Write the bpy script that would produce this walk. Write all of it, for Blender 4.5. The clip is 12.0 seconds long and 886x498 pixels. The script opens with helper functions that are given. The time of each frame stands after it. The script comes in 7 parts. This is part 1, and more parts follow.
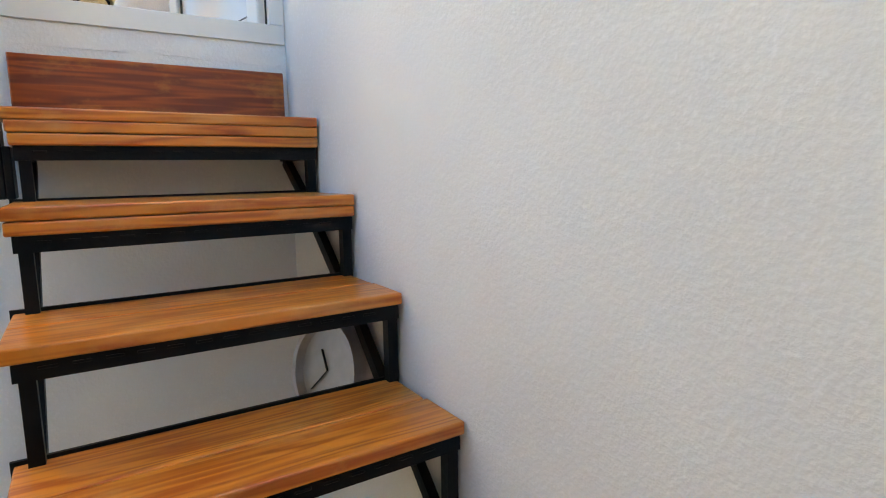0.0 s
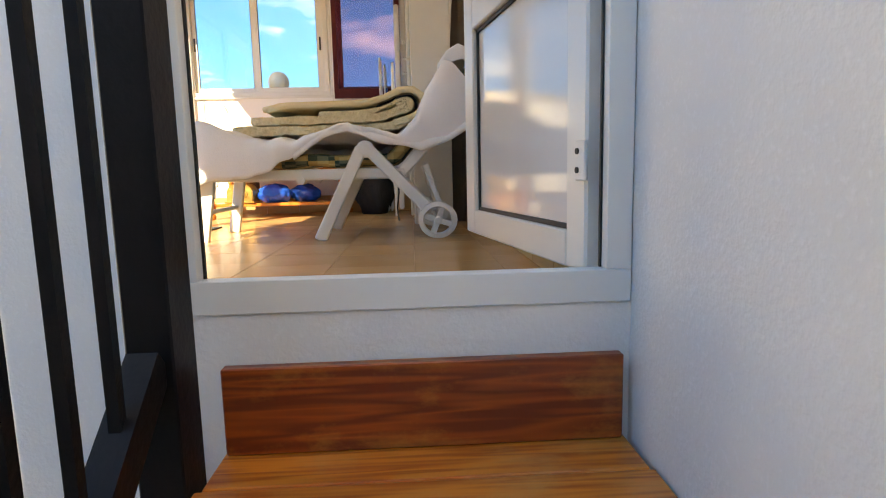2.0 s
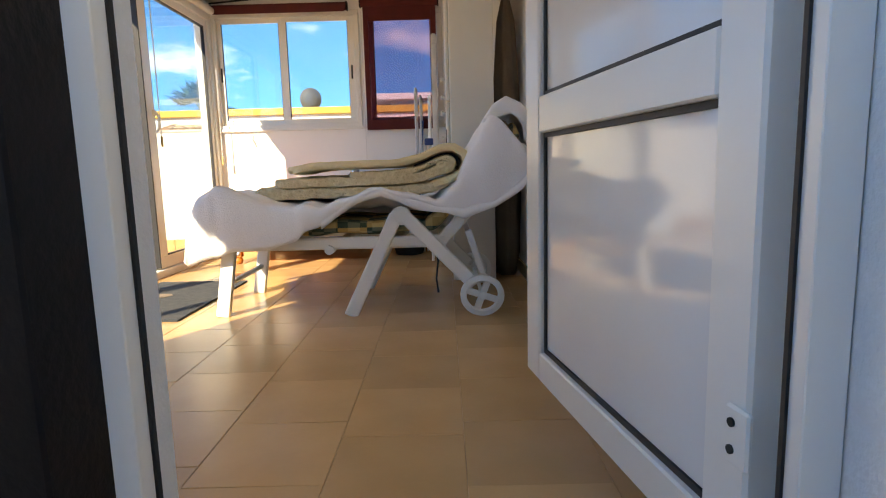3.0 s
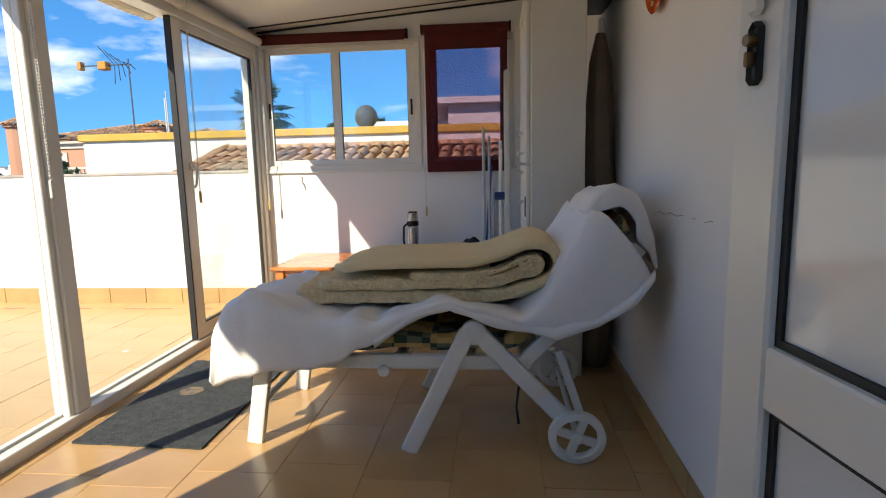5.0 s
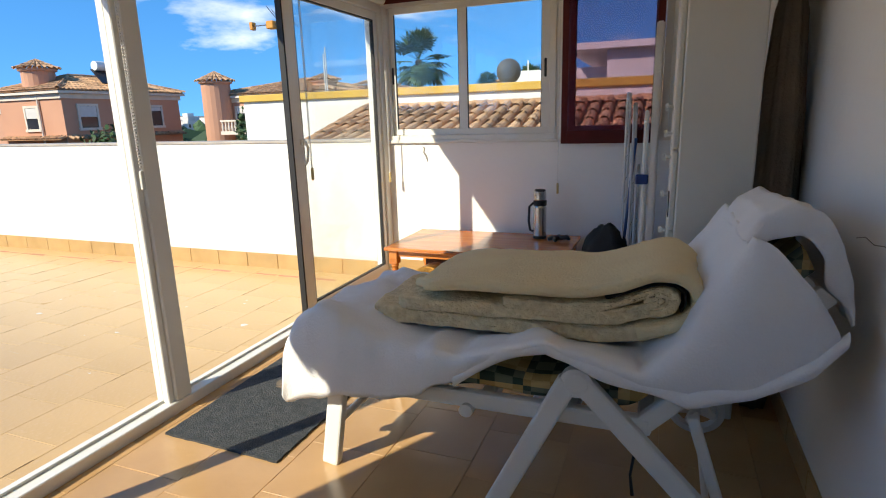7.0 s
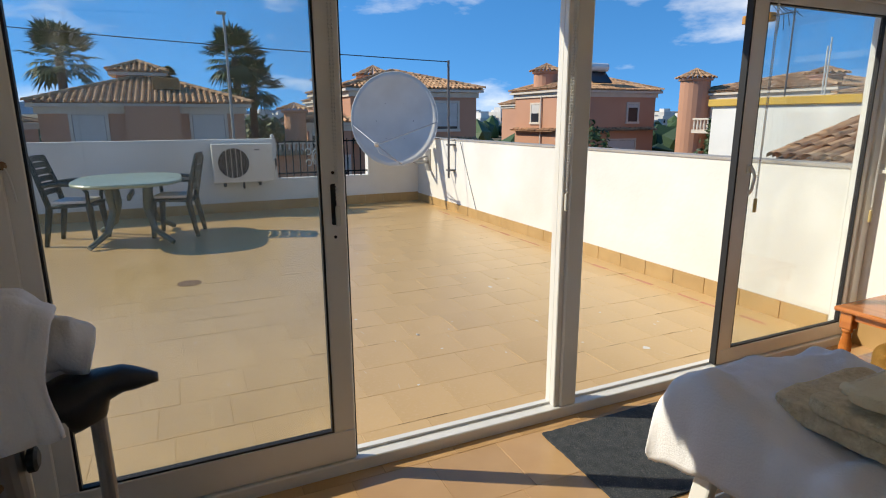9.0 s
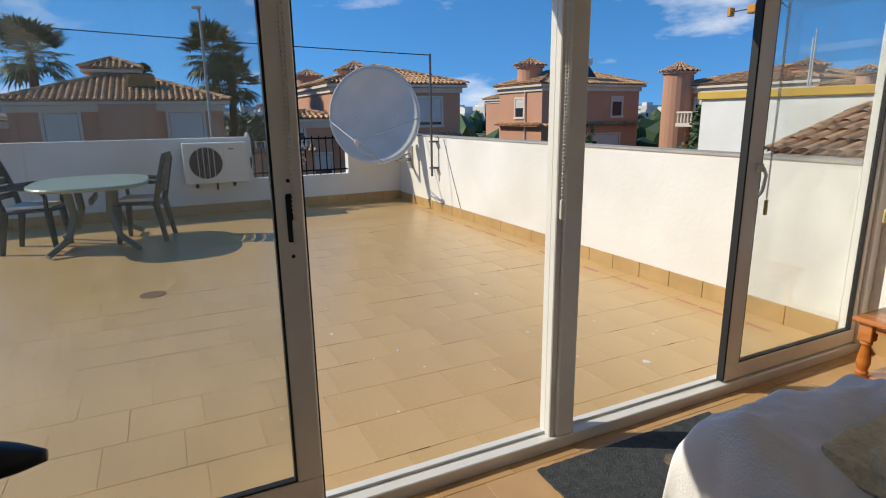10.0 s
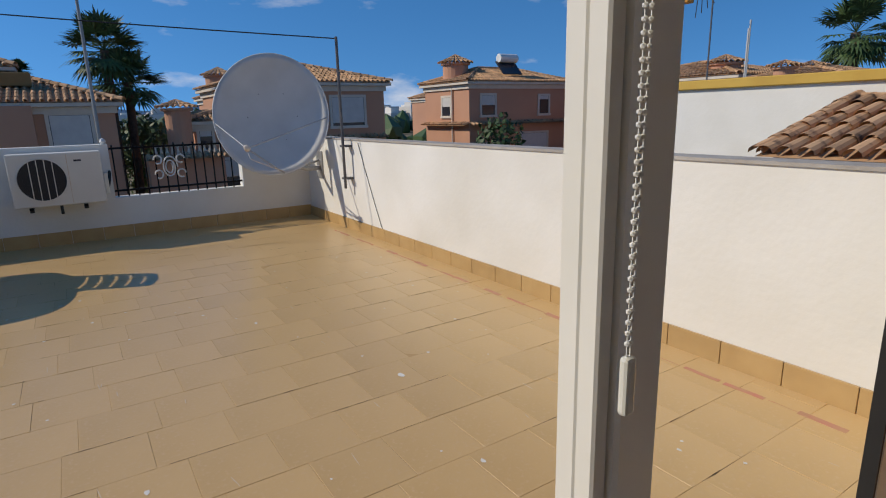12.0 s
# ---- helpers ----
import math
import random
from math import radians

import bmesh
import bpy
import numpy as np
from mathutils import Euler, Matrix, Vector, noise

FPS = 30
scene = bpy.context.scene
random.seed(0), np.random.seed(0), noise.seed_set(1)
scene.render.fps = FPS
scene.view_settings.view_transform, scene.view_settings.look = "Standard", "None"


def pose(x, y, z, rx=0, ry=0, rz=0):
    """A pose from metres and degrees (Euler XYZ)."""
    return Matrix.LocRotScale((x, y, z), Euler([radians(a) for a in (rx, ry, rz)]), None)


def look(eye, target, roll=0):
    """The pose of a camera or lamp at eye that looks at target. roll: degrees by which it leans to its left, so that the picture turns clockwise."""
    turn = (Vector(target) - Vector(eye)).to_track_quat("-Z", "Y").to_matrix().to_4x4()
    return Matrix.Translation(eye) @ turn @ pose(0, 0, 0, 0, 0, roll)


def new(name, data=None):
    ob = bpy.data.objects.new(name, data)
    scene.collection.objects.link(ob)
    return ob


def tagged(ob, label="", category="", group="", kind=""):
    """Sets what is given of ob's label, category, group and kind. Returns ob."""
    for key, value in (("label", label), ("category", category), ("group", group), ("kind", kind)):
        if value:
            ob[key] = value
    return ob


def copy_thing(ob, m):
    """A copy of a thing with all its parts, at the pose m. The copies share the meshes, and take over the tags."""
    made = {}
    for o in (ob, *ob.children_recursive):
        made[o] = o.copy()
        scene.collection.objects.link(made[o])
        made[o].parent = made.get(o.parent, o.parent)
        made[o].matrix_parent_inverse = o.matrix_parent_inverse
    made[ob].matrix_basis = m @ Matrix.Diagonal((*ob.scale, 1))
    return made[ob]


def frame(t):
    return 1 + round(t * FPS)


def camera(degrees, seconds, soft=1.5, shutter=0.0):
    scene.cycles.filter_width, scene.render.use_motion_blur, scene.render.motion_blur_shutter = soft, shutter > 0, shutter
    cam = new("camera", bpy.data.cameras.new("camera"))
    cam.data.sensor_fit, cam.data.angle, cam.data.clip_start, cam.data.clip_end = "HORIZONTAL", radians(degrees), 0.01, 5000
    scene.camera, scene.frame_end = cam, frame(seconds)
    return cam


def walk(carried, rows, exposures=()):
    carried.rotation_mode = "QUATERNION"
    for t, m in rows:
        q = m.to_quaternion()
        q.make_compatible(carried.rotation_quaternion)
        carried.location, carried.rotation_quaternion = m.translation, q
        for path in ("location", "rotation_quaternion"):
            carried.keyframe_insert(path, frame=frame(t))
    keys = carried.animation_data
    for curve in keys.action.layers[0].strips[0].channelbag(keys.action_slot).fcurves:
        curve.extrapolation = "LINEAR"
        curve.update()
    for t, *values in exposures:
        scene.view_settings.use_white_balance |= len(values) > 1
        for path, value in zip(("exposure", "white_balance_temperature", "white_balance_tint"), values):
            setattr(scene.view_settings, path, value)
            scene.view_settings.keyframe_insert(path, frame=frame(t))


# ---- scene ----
cam = camera(76.2, 12.0, soft=1.1)
# seconds, eye, target, roll
PATH = [
    (0, (0.067, -0.19, -0.282), (1.129, 1.482, -0.558), -0.9),
    (0.5, (0.188, -0.002, -0.107), (0.905, 1.841, -0.403), -0.9),
    (1, (0.224, 0.247, 0.052), (0.579, 2.194, -0.235), -1.4),
    (1.5, (0.298, 0.483, 0.197), (0.484, 2.455, -0.081), -1.4),
    (2, (0.272, 0.688, 0.351), (0.375, 2.667, 0.083), -1.3),
    (2.5, (0.25, 0.89, 0.481), (0.266, 2.873, 0.222), -1.0),
    (3, (0.238, 1.086, 0.7), (0.228, 3.066, 0.42), -1.5),
    (4.8, (0.169, 1.653, 1.086), (-0.012, 3.625, 0.806), -1.2),
    (5, (0.122, 1.726, 1.112), (-0.073, 3.694, 0.816), -1.3),
    (5.5, (0.078, 1.798, 1.268), (-0.13, 3.76, 0.938), -1.6),
    (6, (0.09, 1.836, 1.26), (-0.126, 3.782, 0.854), -1.5),
    (6.5, (0.153, 2.029, 1.24), (-0.193, 3.952, 0.813), -1.5),
    (7, (0.226, 2.213, 1.261), (-0.48, 4.027, 0.803), -1.7),
    (7.5, (0.184, 2.33, 1.42), (-0.852, 3.98, 0.969), -1.5),
    (7.7, (0.168, 2.366, 1.445), (-0.996, 3.929, 0.994), -1.5),
    (9.3, (0.279, 2.433, 1.378), (-1.537, 3.14, 0.926), -0.6),
    (9.5, (0.246, 2.466, 1.372), (-1.577, 3.151, 0.917), -0.9),
    (10, (-0.007, 2.564, 1.397), (-1.757, 3.414, 0.935), -0.8),
    (10.5, (-0.285, 2.672, 1.404), (-1.875, 3.793, 0.939), -1.0),
    (11, (-0.485, 2.942, 1.4), (-2.063, 4.078, 0.932), -1.6),
    (11.5, (-0.854, 3.202, 1.389), (-2.454, 4.306, 0.919), -1.4),
    (12, (-1.29, 3.366, 1.365), (-2.922, 4.424, 0.898), -1.5),
]
EXPOSURES = [(0.0, 3.15, 10500, 6), (1.0, 2.95, 11000, 10), (1.5, 2.75, 10900, 10), (2.0, 2.45, 10400, 10), (2.5, 2.35, 9900, 9), (3.0, 2.0, 8700, 9), (5.0, 1.22, 7400, 5), (6.5, 1.22, 7300, 5), (7.5, 0.95, 7100, 5), (9.3, 0.58, 7100, 6), (10.5, 0.3, 7050, 7), (12.0, 0.02, 7050, 9)]
walk(cam, [(t, look(eye, target, roll)) for t, eye, target, roll in PATH], EXPOSURES)

# ---- light ----
SUN_DIR = Vector((-0.70, -1.22, 1.0)).normalized()
world = bpy.data.worlds.new("world")
scene.world = world
world.use_nodes = True
wn, wl = world.node_tree.nodes, world.node_tree.links
sky = wn.new("ShaderNodeTexSky")
sky.sky_type = "NISHITA"
sky.sun_disc = False
sky.sun_elevation = math.asin(SUN_DIR.z)
sky.sun_rotation = math.atan2(SUN_DIR.x, SUN_DIR.y)
sky.altitude = 600
sky.air_density, sky.dust_density, sky.ozone_density = 0.9, 0.0, 5.0
# the clear upper blue reaches lower than in the plain model
wg, wa, wz = wn.new("ShaderNodeTexCoord"), wn.new("ShaderNodeVectorMath"), wn.new("ShaderNodeVectorMath")
wa.inputs[1].default_value = (0, 0, 0.22)
wz.operation = "NORMALIZE"
wl.new(wg.outputs["Generated"], wa.inputs[0])
wl.new(wa.outputs[0], wz.inputs[0])
wl.new(wz.outputs[0], sky.inputs[0])
# small fair-weather clouds, low over the horizon
wc, ws, wd = wn.new("ShaderNodeTexCoord"), wn.new("ShaderNodeSeparateXYZ"), wn.new("ShaderNodeMapping")
wd.inputs["Scale"].default_value = (2.2, 2.2, 6.5)
wcl = wn.new("ShaderNodeTexNoise")
wcl.inputs["Scale"].default_value, wcl.inputs["Detail"].default_value, wcl.inputs["Roughness"].default_value = 2.1, 8, 0.55
wr, wm, wmul = wn.new("ShaderNodeMapRange"), wn.new("ShaderNodeMix"), wn.new("ShaderNodeMath")
wr.inputs[1].default_value, wr.inputs[2].default_value = 0.55, 0.72
wr.inputs[3].default_value, wr.inputs[4].default_value = 0.0, 0.6
wh = wn.new("ShaderNodeMapRange")
wh.inputs[1].default_value, wh.inputs[2].default_value = 0.45, 0.12
wm.data_type = "RGBA"
wm.inputs[7].default_value = (6.0, 5.9, 5.9, 1)
wmul.operation = "MULTIPLY"
wl.new(wc.outputs["Generated"], wd.inputs["Vector"])
wl.new(wd.outputs[0], wcl.inputs["Vector"])
wl.new(wc.outputs["Generated"], ws.inputs[0])
wl.new(ws.outputs["Z"], wh.inputs[0])
wl.new(wcl.outputs["Fac"], wr.inputs[0])
wl.new(wr.outputs[0], wmul.inputs[0])
wl.new(wh.outputs[0], wmul.inputs[1])
wl.new(wmul.outputs[0], wm.inputs[0])
ws2 = wn.new("ShaderNodeHueSaturation")
ws2.inputs["Saturation"].default_value, ws2.inputs["Value"].default_value = 1.22, 0.96
wl.new(sky.outputs[0], ws2.inputs["Color"])
wl.new(ws2.outputs[0], wm.inputs[6])
wn["Background"].inputs["Strength"].default_value = 0.15
wl.new(wm.outputs[2], wn["Background"].inputs["Color"])
sun = new("sun", bpy.data.lights.new("sun", "SUN"))
sun.data.energy, sun.data.angle, sun.data.color = 3.0, radians(0.53), (1.0, 0.93, 0.83)
sun.matrix_world = look(SUN_DIR * 50, (0, 0, 0))

# ---- materials ----
def mat(name, c1, c2=None, rough=0.6, scale=6.0, bump=0.0, bscale=60.0, metal=0.0, stretch=(1, 1, 1), c3=None, vary=0.0, spec=0.5, coat=0.0, detail=6.0):
    """Base colour between c1 and c2 by a broad noise, c3 as a fine speckle, bump by a fine noise, vary by object."""
    m = bpy.data.materials.new(name)
    m.use_nodes = True
    n, l = m.node_tree.nodes, m.node_tree.links
    b = n["Principled BSDF"]
    b.inputs["Roughness"].default_value = rough
    b.inputs["Metallic"].default_value = metal
    b.inputs["Specular IOR Level"].default_value = spec
    b.inputs["Coat Weight"].default_value = coat
    c2 = c2 or tuple(v * 0.88 for v in c1)
    tc = n.new("ShaderNodeTexCoord")
    mp = n.new("ShaderNodeMapping")
    mp.inputs["Scale"].default_value = stretch
    l.new(tc.outputs["Object"], mp.inputs["Vector"])
    no = n.new("ShaderNodeTexNoise")
    no.inputs["Scale"].default_value = scale
    no.inputs["Detail"].default_value = detail
    l.new(mp.outputs[0], no.inputs["Vector"])
    ramp = n.new("ShaderNodeValToRGB")
    ramp.color_ramp.elements[0].position, ramp.color_ramp.elements[1].position = 0.32, 0.68
    ramp.color_ramp.elements[0].color, ramp.color_ramp.elements[1].color = (*c1, 1), (*c2, 1)
    l.new(no.outputs["Fac"], ramp.inputs[0])
    col = ramp.outputs[0]
    fine = n.new("ShaderNodeTexNoise")
    fine.inputs["Scale"].default_value = bscale
    fine.inputs["Detail"].default_value = 4
    l.new(mp.outputs[0], fine.inputs["Vector"])
    if c3:
        r2 = n.new("ShaderNodeValToRGB")
        r2.color_ramp.elements[0].position, r2.color_ramp.elements[1].position = 0.55, 0.7
        l.new(fine.outputs["Fac"], r2.inputs[0])
        mx = n.new("ShaderNodeMix")
        mx.data_type = "RGBA"
        l.new(r2.outputs[0], mx.inputs[0])
        l.new(col, mx.inputs[6])
        mx.inputs[7].default_value = (*c3, 1)
        col = mx.outputs[2]
    if vary:
        oi = n.new("ShaderNodeObjectInfo")
        hs = n.new("ShaderNodeHueSaturation")
        mr = n.new("ShaderNodeMapRange")
        mr.inputs[3].default_value, mr.inputs[4].default_value = 1 - vary, 1 + vary
        l.new(oi.outputs["Random"], mr.inputs[0])
        l.new(mr.outputs[0], hs.inputs["Value"])
        l.new(col, hs.inputs["Color"])
        col = hs.outputs[0]
    l.new(col, b.inputs["Base Color"])
    if bump:
        bn = n.new("ShaderNodeBump")
        bn.inputs["Strength"].default_value = bump
        bn.inputs["Distance"].default_value = 0.01
        l.new(fine.outputs["Fac"], bn.inputs["Height"])
        l.new(bn.outputs[0], b.inputs["Normal"])
    return m


def island_tint(m, amount):
    """Lets each loose piece of a mesh take its own shade."""
    n, l = m.node_tree.nodes, m.node_tree.links
    b = n["Principled BSDF"]
    src = b.inputs["Base Color"].links[0].from_socket
    ge = n.new("ShaderNodeNewGeometry")
    mr = n.new("ShaderNodeMapRange")
    mr.inputs[3].default_value, mr.inputs[4].default_value = 1 - amount, 1 + amount
    hs = n.new("ShaderNodeHueSaturation")
    l.new(ge.outputs["Random Per Island"], mr.inputs[0])
    l.new(mr.outputs[0], hs.inputs["Value"])
    l.new(src, hs.inputs["Color"])
    l.new(hs.outputs[0], b.inputs["Base Color"])
    return m


def wood(name, c1, c2, rough=0.4, axis=0, rings=9.0, coat=0.2, bump=0.15, worn=None):
    """Long grain along one axis: stretched noise bent into rings."""
    m = mat(name, c1, c2, rough, 3.0, 0, 30, coat=coat)
    n, l = m.node_tree.nodes, m.node_tree.links
    b = n["Principled BSDF"]
    tc, mp = n.new("ShaderNodeTexCoord"), n.new("ShaderNodeMapping")
    s = [14.0, 14.0, 14.0]
    s[axis] = 0.9
    mp.inputs["Scale"].default_value = s
    oi = n.new("ShaderNodeObjectInfo")
    ad = n.new("ShaderNodeVectorMath")
    sc = n.new("ShaderNodeVectorMath")
    sc.operation = "SCALE"
    sc.inputs[0].default_value = (3.1, 5.7, 9.3)
    l.new(oi.outputs["Random"], sc.inputs["Scale"])
    l.new(tc.outputs["Object"], ad.inputs[0])
    l.new(sc.outputs[0], ad.inputs[1])
    l.new(ad.outputs[0], mp.inputs[0])
    no = n.new("ShaderNodeTexNoise")
    no.inputs["Scale"].default_value, no.inputs["Detail"].default_value = 1.0, 3
    l.new(mp.outputs[0], no.inputs["Vector"])
    mu = n.new("ShaderNodeMath")
    mu.operation = "MULTIPLY"
    mu.inputs[1].default_value = rings
    fr = n.new("ShaderNodeMath")
    fr.operation = "PINGPONG"
    fr.inputs[1].default_value = 0.5
    l.new(no.outputs["Fac"], mu.inputs[0])
    l.new(mu.outputs[0], fr.inputs[0])
    ramp = n.new("ShaderNodeValToRGB")
    ramp.color_ramp.elements[0].color, ramp.color_ramp.elements[1].color = (*c1, 1), (*c2, 1)
    ramp.color_ramp.elements[0].position, ramp.color_ramp.elements[1].position = 0.1, 0.5
    l.new(fr.outputs[0], ramp.inputs[0])
    col = ramp.outputs[0]
    if worn:
        # patches rubbed pale, and dark round knots
        for kind in ("worn", "knot"):
            mx, mr, m2 = n.new("ShaderNodeMix"), n.new("ShaderNodeMapRange"), n.new("ShaderNodeMapping")
            mx.data_type = "RGBA"
            l.new(ad.outputs[0], m2.inputs[0])
            if kind == "worn":
                m2.inputs["Scale"].default_value = (3.2, 6.0, 6.0)
                tx = n.new("ShaderNodeTexNoise")
                tx.inputs["Scale"].default_value, tx.inputs["Detail"].default_value, tx.inputs["Roughness"].default_value = 1.4, 8, 0.68
                mr.inputs[1].default_value, mr.inputs[2].default_value, mr.inputs[4].default_value = 0.50, 0.72, 0.75
                mx.inputs[7].default_value = (*worn, 1)
                l.new(tx.outputs["Fac"], mr.inputs[0])
            else:
                m2.inputs["Scale"].default_value = (3.0, 6.5, 5.0)
                tx = n.new("ShaderNodeTexVoronoi")
                tx.inputs["Scale"].default_value = 1.0
                mr.inputs[1].default_value, mr.inputs[2].default_value, mr.inputs[3].default_value, mr.inputs[4].default_value = 0.04, 0.16, 0.85, 0.0
                mx.inputs[7].default_value = (c2[0] * 0.28, c2[1] * 0.28, c2[2] * 0.3, 1)
                l.new(tx.outputs["Distance"], mr.inputs[0])
            l.new(m2.outputs[0], tx.inputs["Vector"])
            l.new(mr.outputs[0], mx.inputs[0])
            l.new(col, mx.inputs[6])
            col = mx.outputs[2]
    l.new(col, b.inputs["Base Color"])
    bn = n.new("ShaderNodeBump")
    bn.inputs["Strength"].default_value, bn.inputs["Distance"].default_value = bump, 0.004
    l.new(fr.outputs[0], bn.inputs["Height"])
    l.new(bn.outputs[0], b.inputs["Normal"])
    return m


def clear(name, tint=(0.96, 0.98, 0.97), haze=0.0, gloss=(1, 1, 1)):
    """A window pane: clear, with a mirror sheen by Fresnel, and a little dust."""
    m = bpy.data.materials.new(name)
    m.use_nodes = True
    n, l = m.node_tree.nodes, m.node_tree.links
    n.clear()
    out, mix = n.new("ShaderNodeOutputMaterial"), n.new("ShaderNodeMixShader")
    tr, gl, lw = n.new("ShaderNodeBsdfTransparent"), n.new("ShaderNodeBsdfGlossy"), n.new("ShaderNodeLayerWeight")
    po, ma = n.new("ShaderNodeMath"), n.new("ShaderNodeMath")
    lw.inputs[0].default_value = 0.5
    po.operation, ma.operation = "POWER", "MULTIPLY_ADD"
    po.inputs[1].default_value = 5.0
    ma.inputs[1].default_value, ma.inputs[2].default_value = 0.9, 0.035
    l.new(lw.outputs["Facing"], po.inputs[0])
    l.new(po.outputs[0], ma.inputs[0])
    tr.inputs[0].default_value = (*tint, 1)
    gl.inputs[0].default_value = (*gloss, 1)
    gl.inputs["Roughness"].default_value = 0.0
    body = tr.outputs[0]
    if haze:
        df, m2 = n.new("ShaderNodeBsdfDiffuse"), n.new("ShaderNodeMixShader")
        df.inputs[0].default_value = (0.7, 0.7, 0.68, 1)
        tc, no, mr = n.new("ShaderNodeTexCoord"), n.new("ShaderNodeTexNoise"), n.new("ShaderNodeMapRange")
        no.inputs["Scale"].default_value = 2.2
        no.inputs["Detail"].default_value = 7
        mr.inputs[1].default_value, mr.inputs[2].default_value = 0.3, 0.8
        mr.inputs[3].default_value, mr.inputs[4].default_value = haze * 0.3, haze * 1.7
        l.new(tc.outputs["Object"], no.inputs["Vector"])
        l.new(no.outputs["Fac"], mr.inputs[0])
        l.new(mr.outputs[0], m2.inputs[0])
        l.new(tr.outputs[0], m2.inputs[1])
        l.new(df.outputs[0], m2.inputs[2])
        body = m2.outputs[0]
    l.new(ma.outputs[0], mix.inputs[0])
    l.new(body, mix.inputs[1])
    l.new(gl.outputs[0], mix.inputs[2])
    l.new(mix.outputs[0], out.inputs[0])
    return m


PLASTER = mat("rough white plaster", (0.79, 0.78, 0.75), (0.71, 0.70, 0.67), 0.8, 1.6, 0.20, 120, c3=(0.78, 0.77, 0.745))
ROOMWALL = mat("white room paint", (0.89, 0.89, 0.87), (0.85, 0.85, 0.83), 0.7, 1.2, 0.12, 30)
PARAPET = mat("weathered white parapet paint", (0.80, 0.79, 0.75), (0.70, 0.68, 0.62), 0.8, 1.1, 0.2, 25)
SKIRT = mat("brown skirting tile", (0.50, 0.33, 0.145), (0.43, 0.275, 0.115), 0.35, 5, 0.05, 60, vary=0.06)
FLOORTILE = mat("tan floor tile", (0.56, 0.35, 0.165), (0.49, 0.295, 0.13), 0.25, 3, 0.06, 40, vary=0.08, spec=0.5)
TERRTILE = mat("tan terrace tile", (0.62, 0.415, 0.19), (0.55, 0.36, 0.155), 0.28, 1.1, 0.08, 50, vary=0.03, c3=(0.60, 0.41, 0.21))
GROUT = mat("worn tan grout", (0.56, 0.365, 0.18), (0.48, 0.31, 0.145), 0.85, 4, 0, 2.4, c3=(0.15, 0.095, 0.05))
ALU = mat("white lacquered aluminium", (0.78, 0.77, 0.72), (0.74, 0.73, 0.68), 0.3, 4, 0.02, 60)
CEILW = mat("glossy white ceiling sheet", (0.89, 0.88, 0.85), (0.86, 0.85, 0.82), 0.12, 1.2, 0.0, 20)
BRASS = mat("worn brass", (0.30, 0.19, 0.10), (0.22, 0.14, 0.07), 0.35, 20, 0.05, 90, 0.9)
RUBBER = mat("black rubber", (0.012, 0.012, 0.013), None, 0.6, 20, 0.05, 80)
BLACKMETAL = mat("black painted steel", (0.004, 0.004, 0.0045), (0.008, 0.007, 0.008), 0.42, 12, 0.10, 90, spec=0.14)
STAIRWOOD = wood("orange varnished pine", (0.68, 0.21, 0.030), (0.42, 0.078, 0.009), 0.36, 0, 9, 0.25, worn=(0.66, 0.30, 0.095))
RISERWOOD = wood("red brown varnished board", (0.17, 0.024, 0.005), (0.36, 0.068, 0.010), 0.42, 0, 9, 0.15, worn=(0.56, 0.22, 0.045))
TABLEWOOD = wood("honey pine", (0.58, 0.205, 0.045), (0.47, 0.145, 0.026), 0.25, 0, 3, 0.4, 0.05)
PLASTIC = mat("white garden plastic", (0.78, 0.78, 0.75), (0.74, 0.74, 0.70), 0.35, 6, 0.03, 60)
COTTON = mat("white cotton", (0.88, 0.88, 0.89), (0.84, 0.84, 0.85), 0.9, 5, 0.25, 140)
FLEECE = mat("cream fleece", (0.88, 0.73, 0.44), (0.83, 0.67, 0.39), 0.95, 6, 0.6, 120)
SHERPA = mat("sherpa pile", (0.86, 0.70, 0.43), (0.70, 0.54, 0.31), 0.95, 45, 1.0, 90)
PINKWALL = mat("salmon render", (0.56, 0.30, 0.19), (0.50, 0.26, 0.165), 0.85, 0.4, 0.2, 20)
CREAMTRIM = mat("cream trim paint", (0.70, 0.62, 0.52), None, 0.8, 2, 0.1, 20)
CLAY = island_tint(mat("clay roof tile", (0.58, 0.36, 0.20), (0.48, 0.27, 0.14), 0.85, 3, 0.3, 6, c3=(0.10, 0.065, 0.045)), 0.28)
YELLOW = mat("ochre coping paint", (0.62, 0.40, 0.08), (0.52, 0.32, 0.06), 0.8, 2, 0.15, 25)
GLASS = clear("window glass", haze=0.085)
CLEAN = clear("clean glass", haze=0.02)
REDCLOTH = mat("maroon blind cloth", (0.10, 0.012, 0.012), (0.075, 0.009, 0.009), 0.9, 8, 0.2, 200)
GROUND = mat("dry ground", (0.22, 0.17, 0.11), (0.13, 0.12, 0.07), 0.95, 0.05, 0.2, 2)

# ---- building blocks ----
def thing(name, at=(0, 0, 0), label="", category="", group="", kind=""):
    ob = new(name)
    ob.empty_display_size = 0.1
    ob.location = at
    return tagged(ob, label, category, group, kind)


def origin(ob):
    p = Vector((0, 0, 0))
    while ob is not None:
        p += ob.location
        ob = ob.parent
    return p


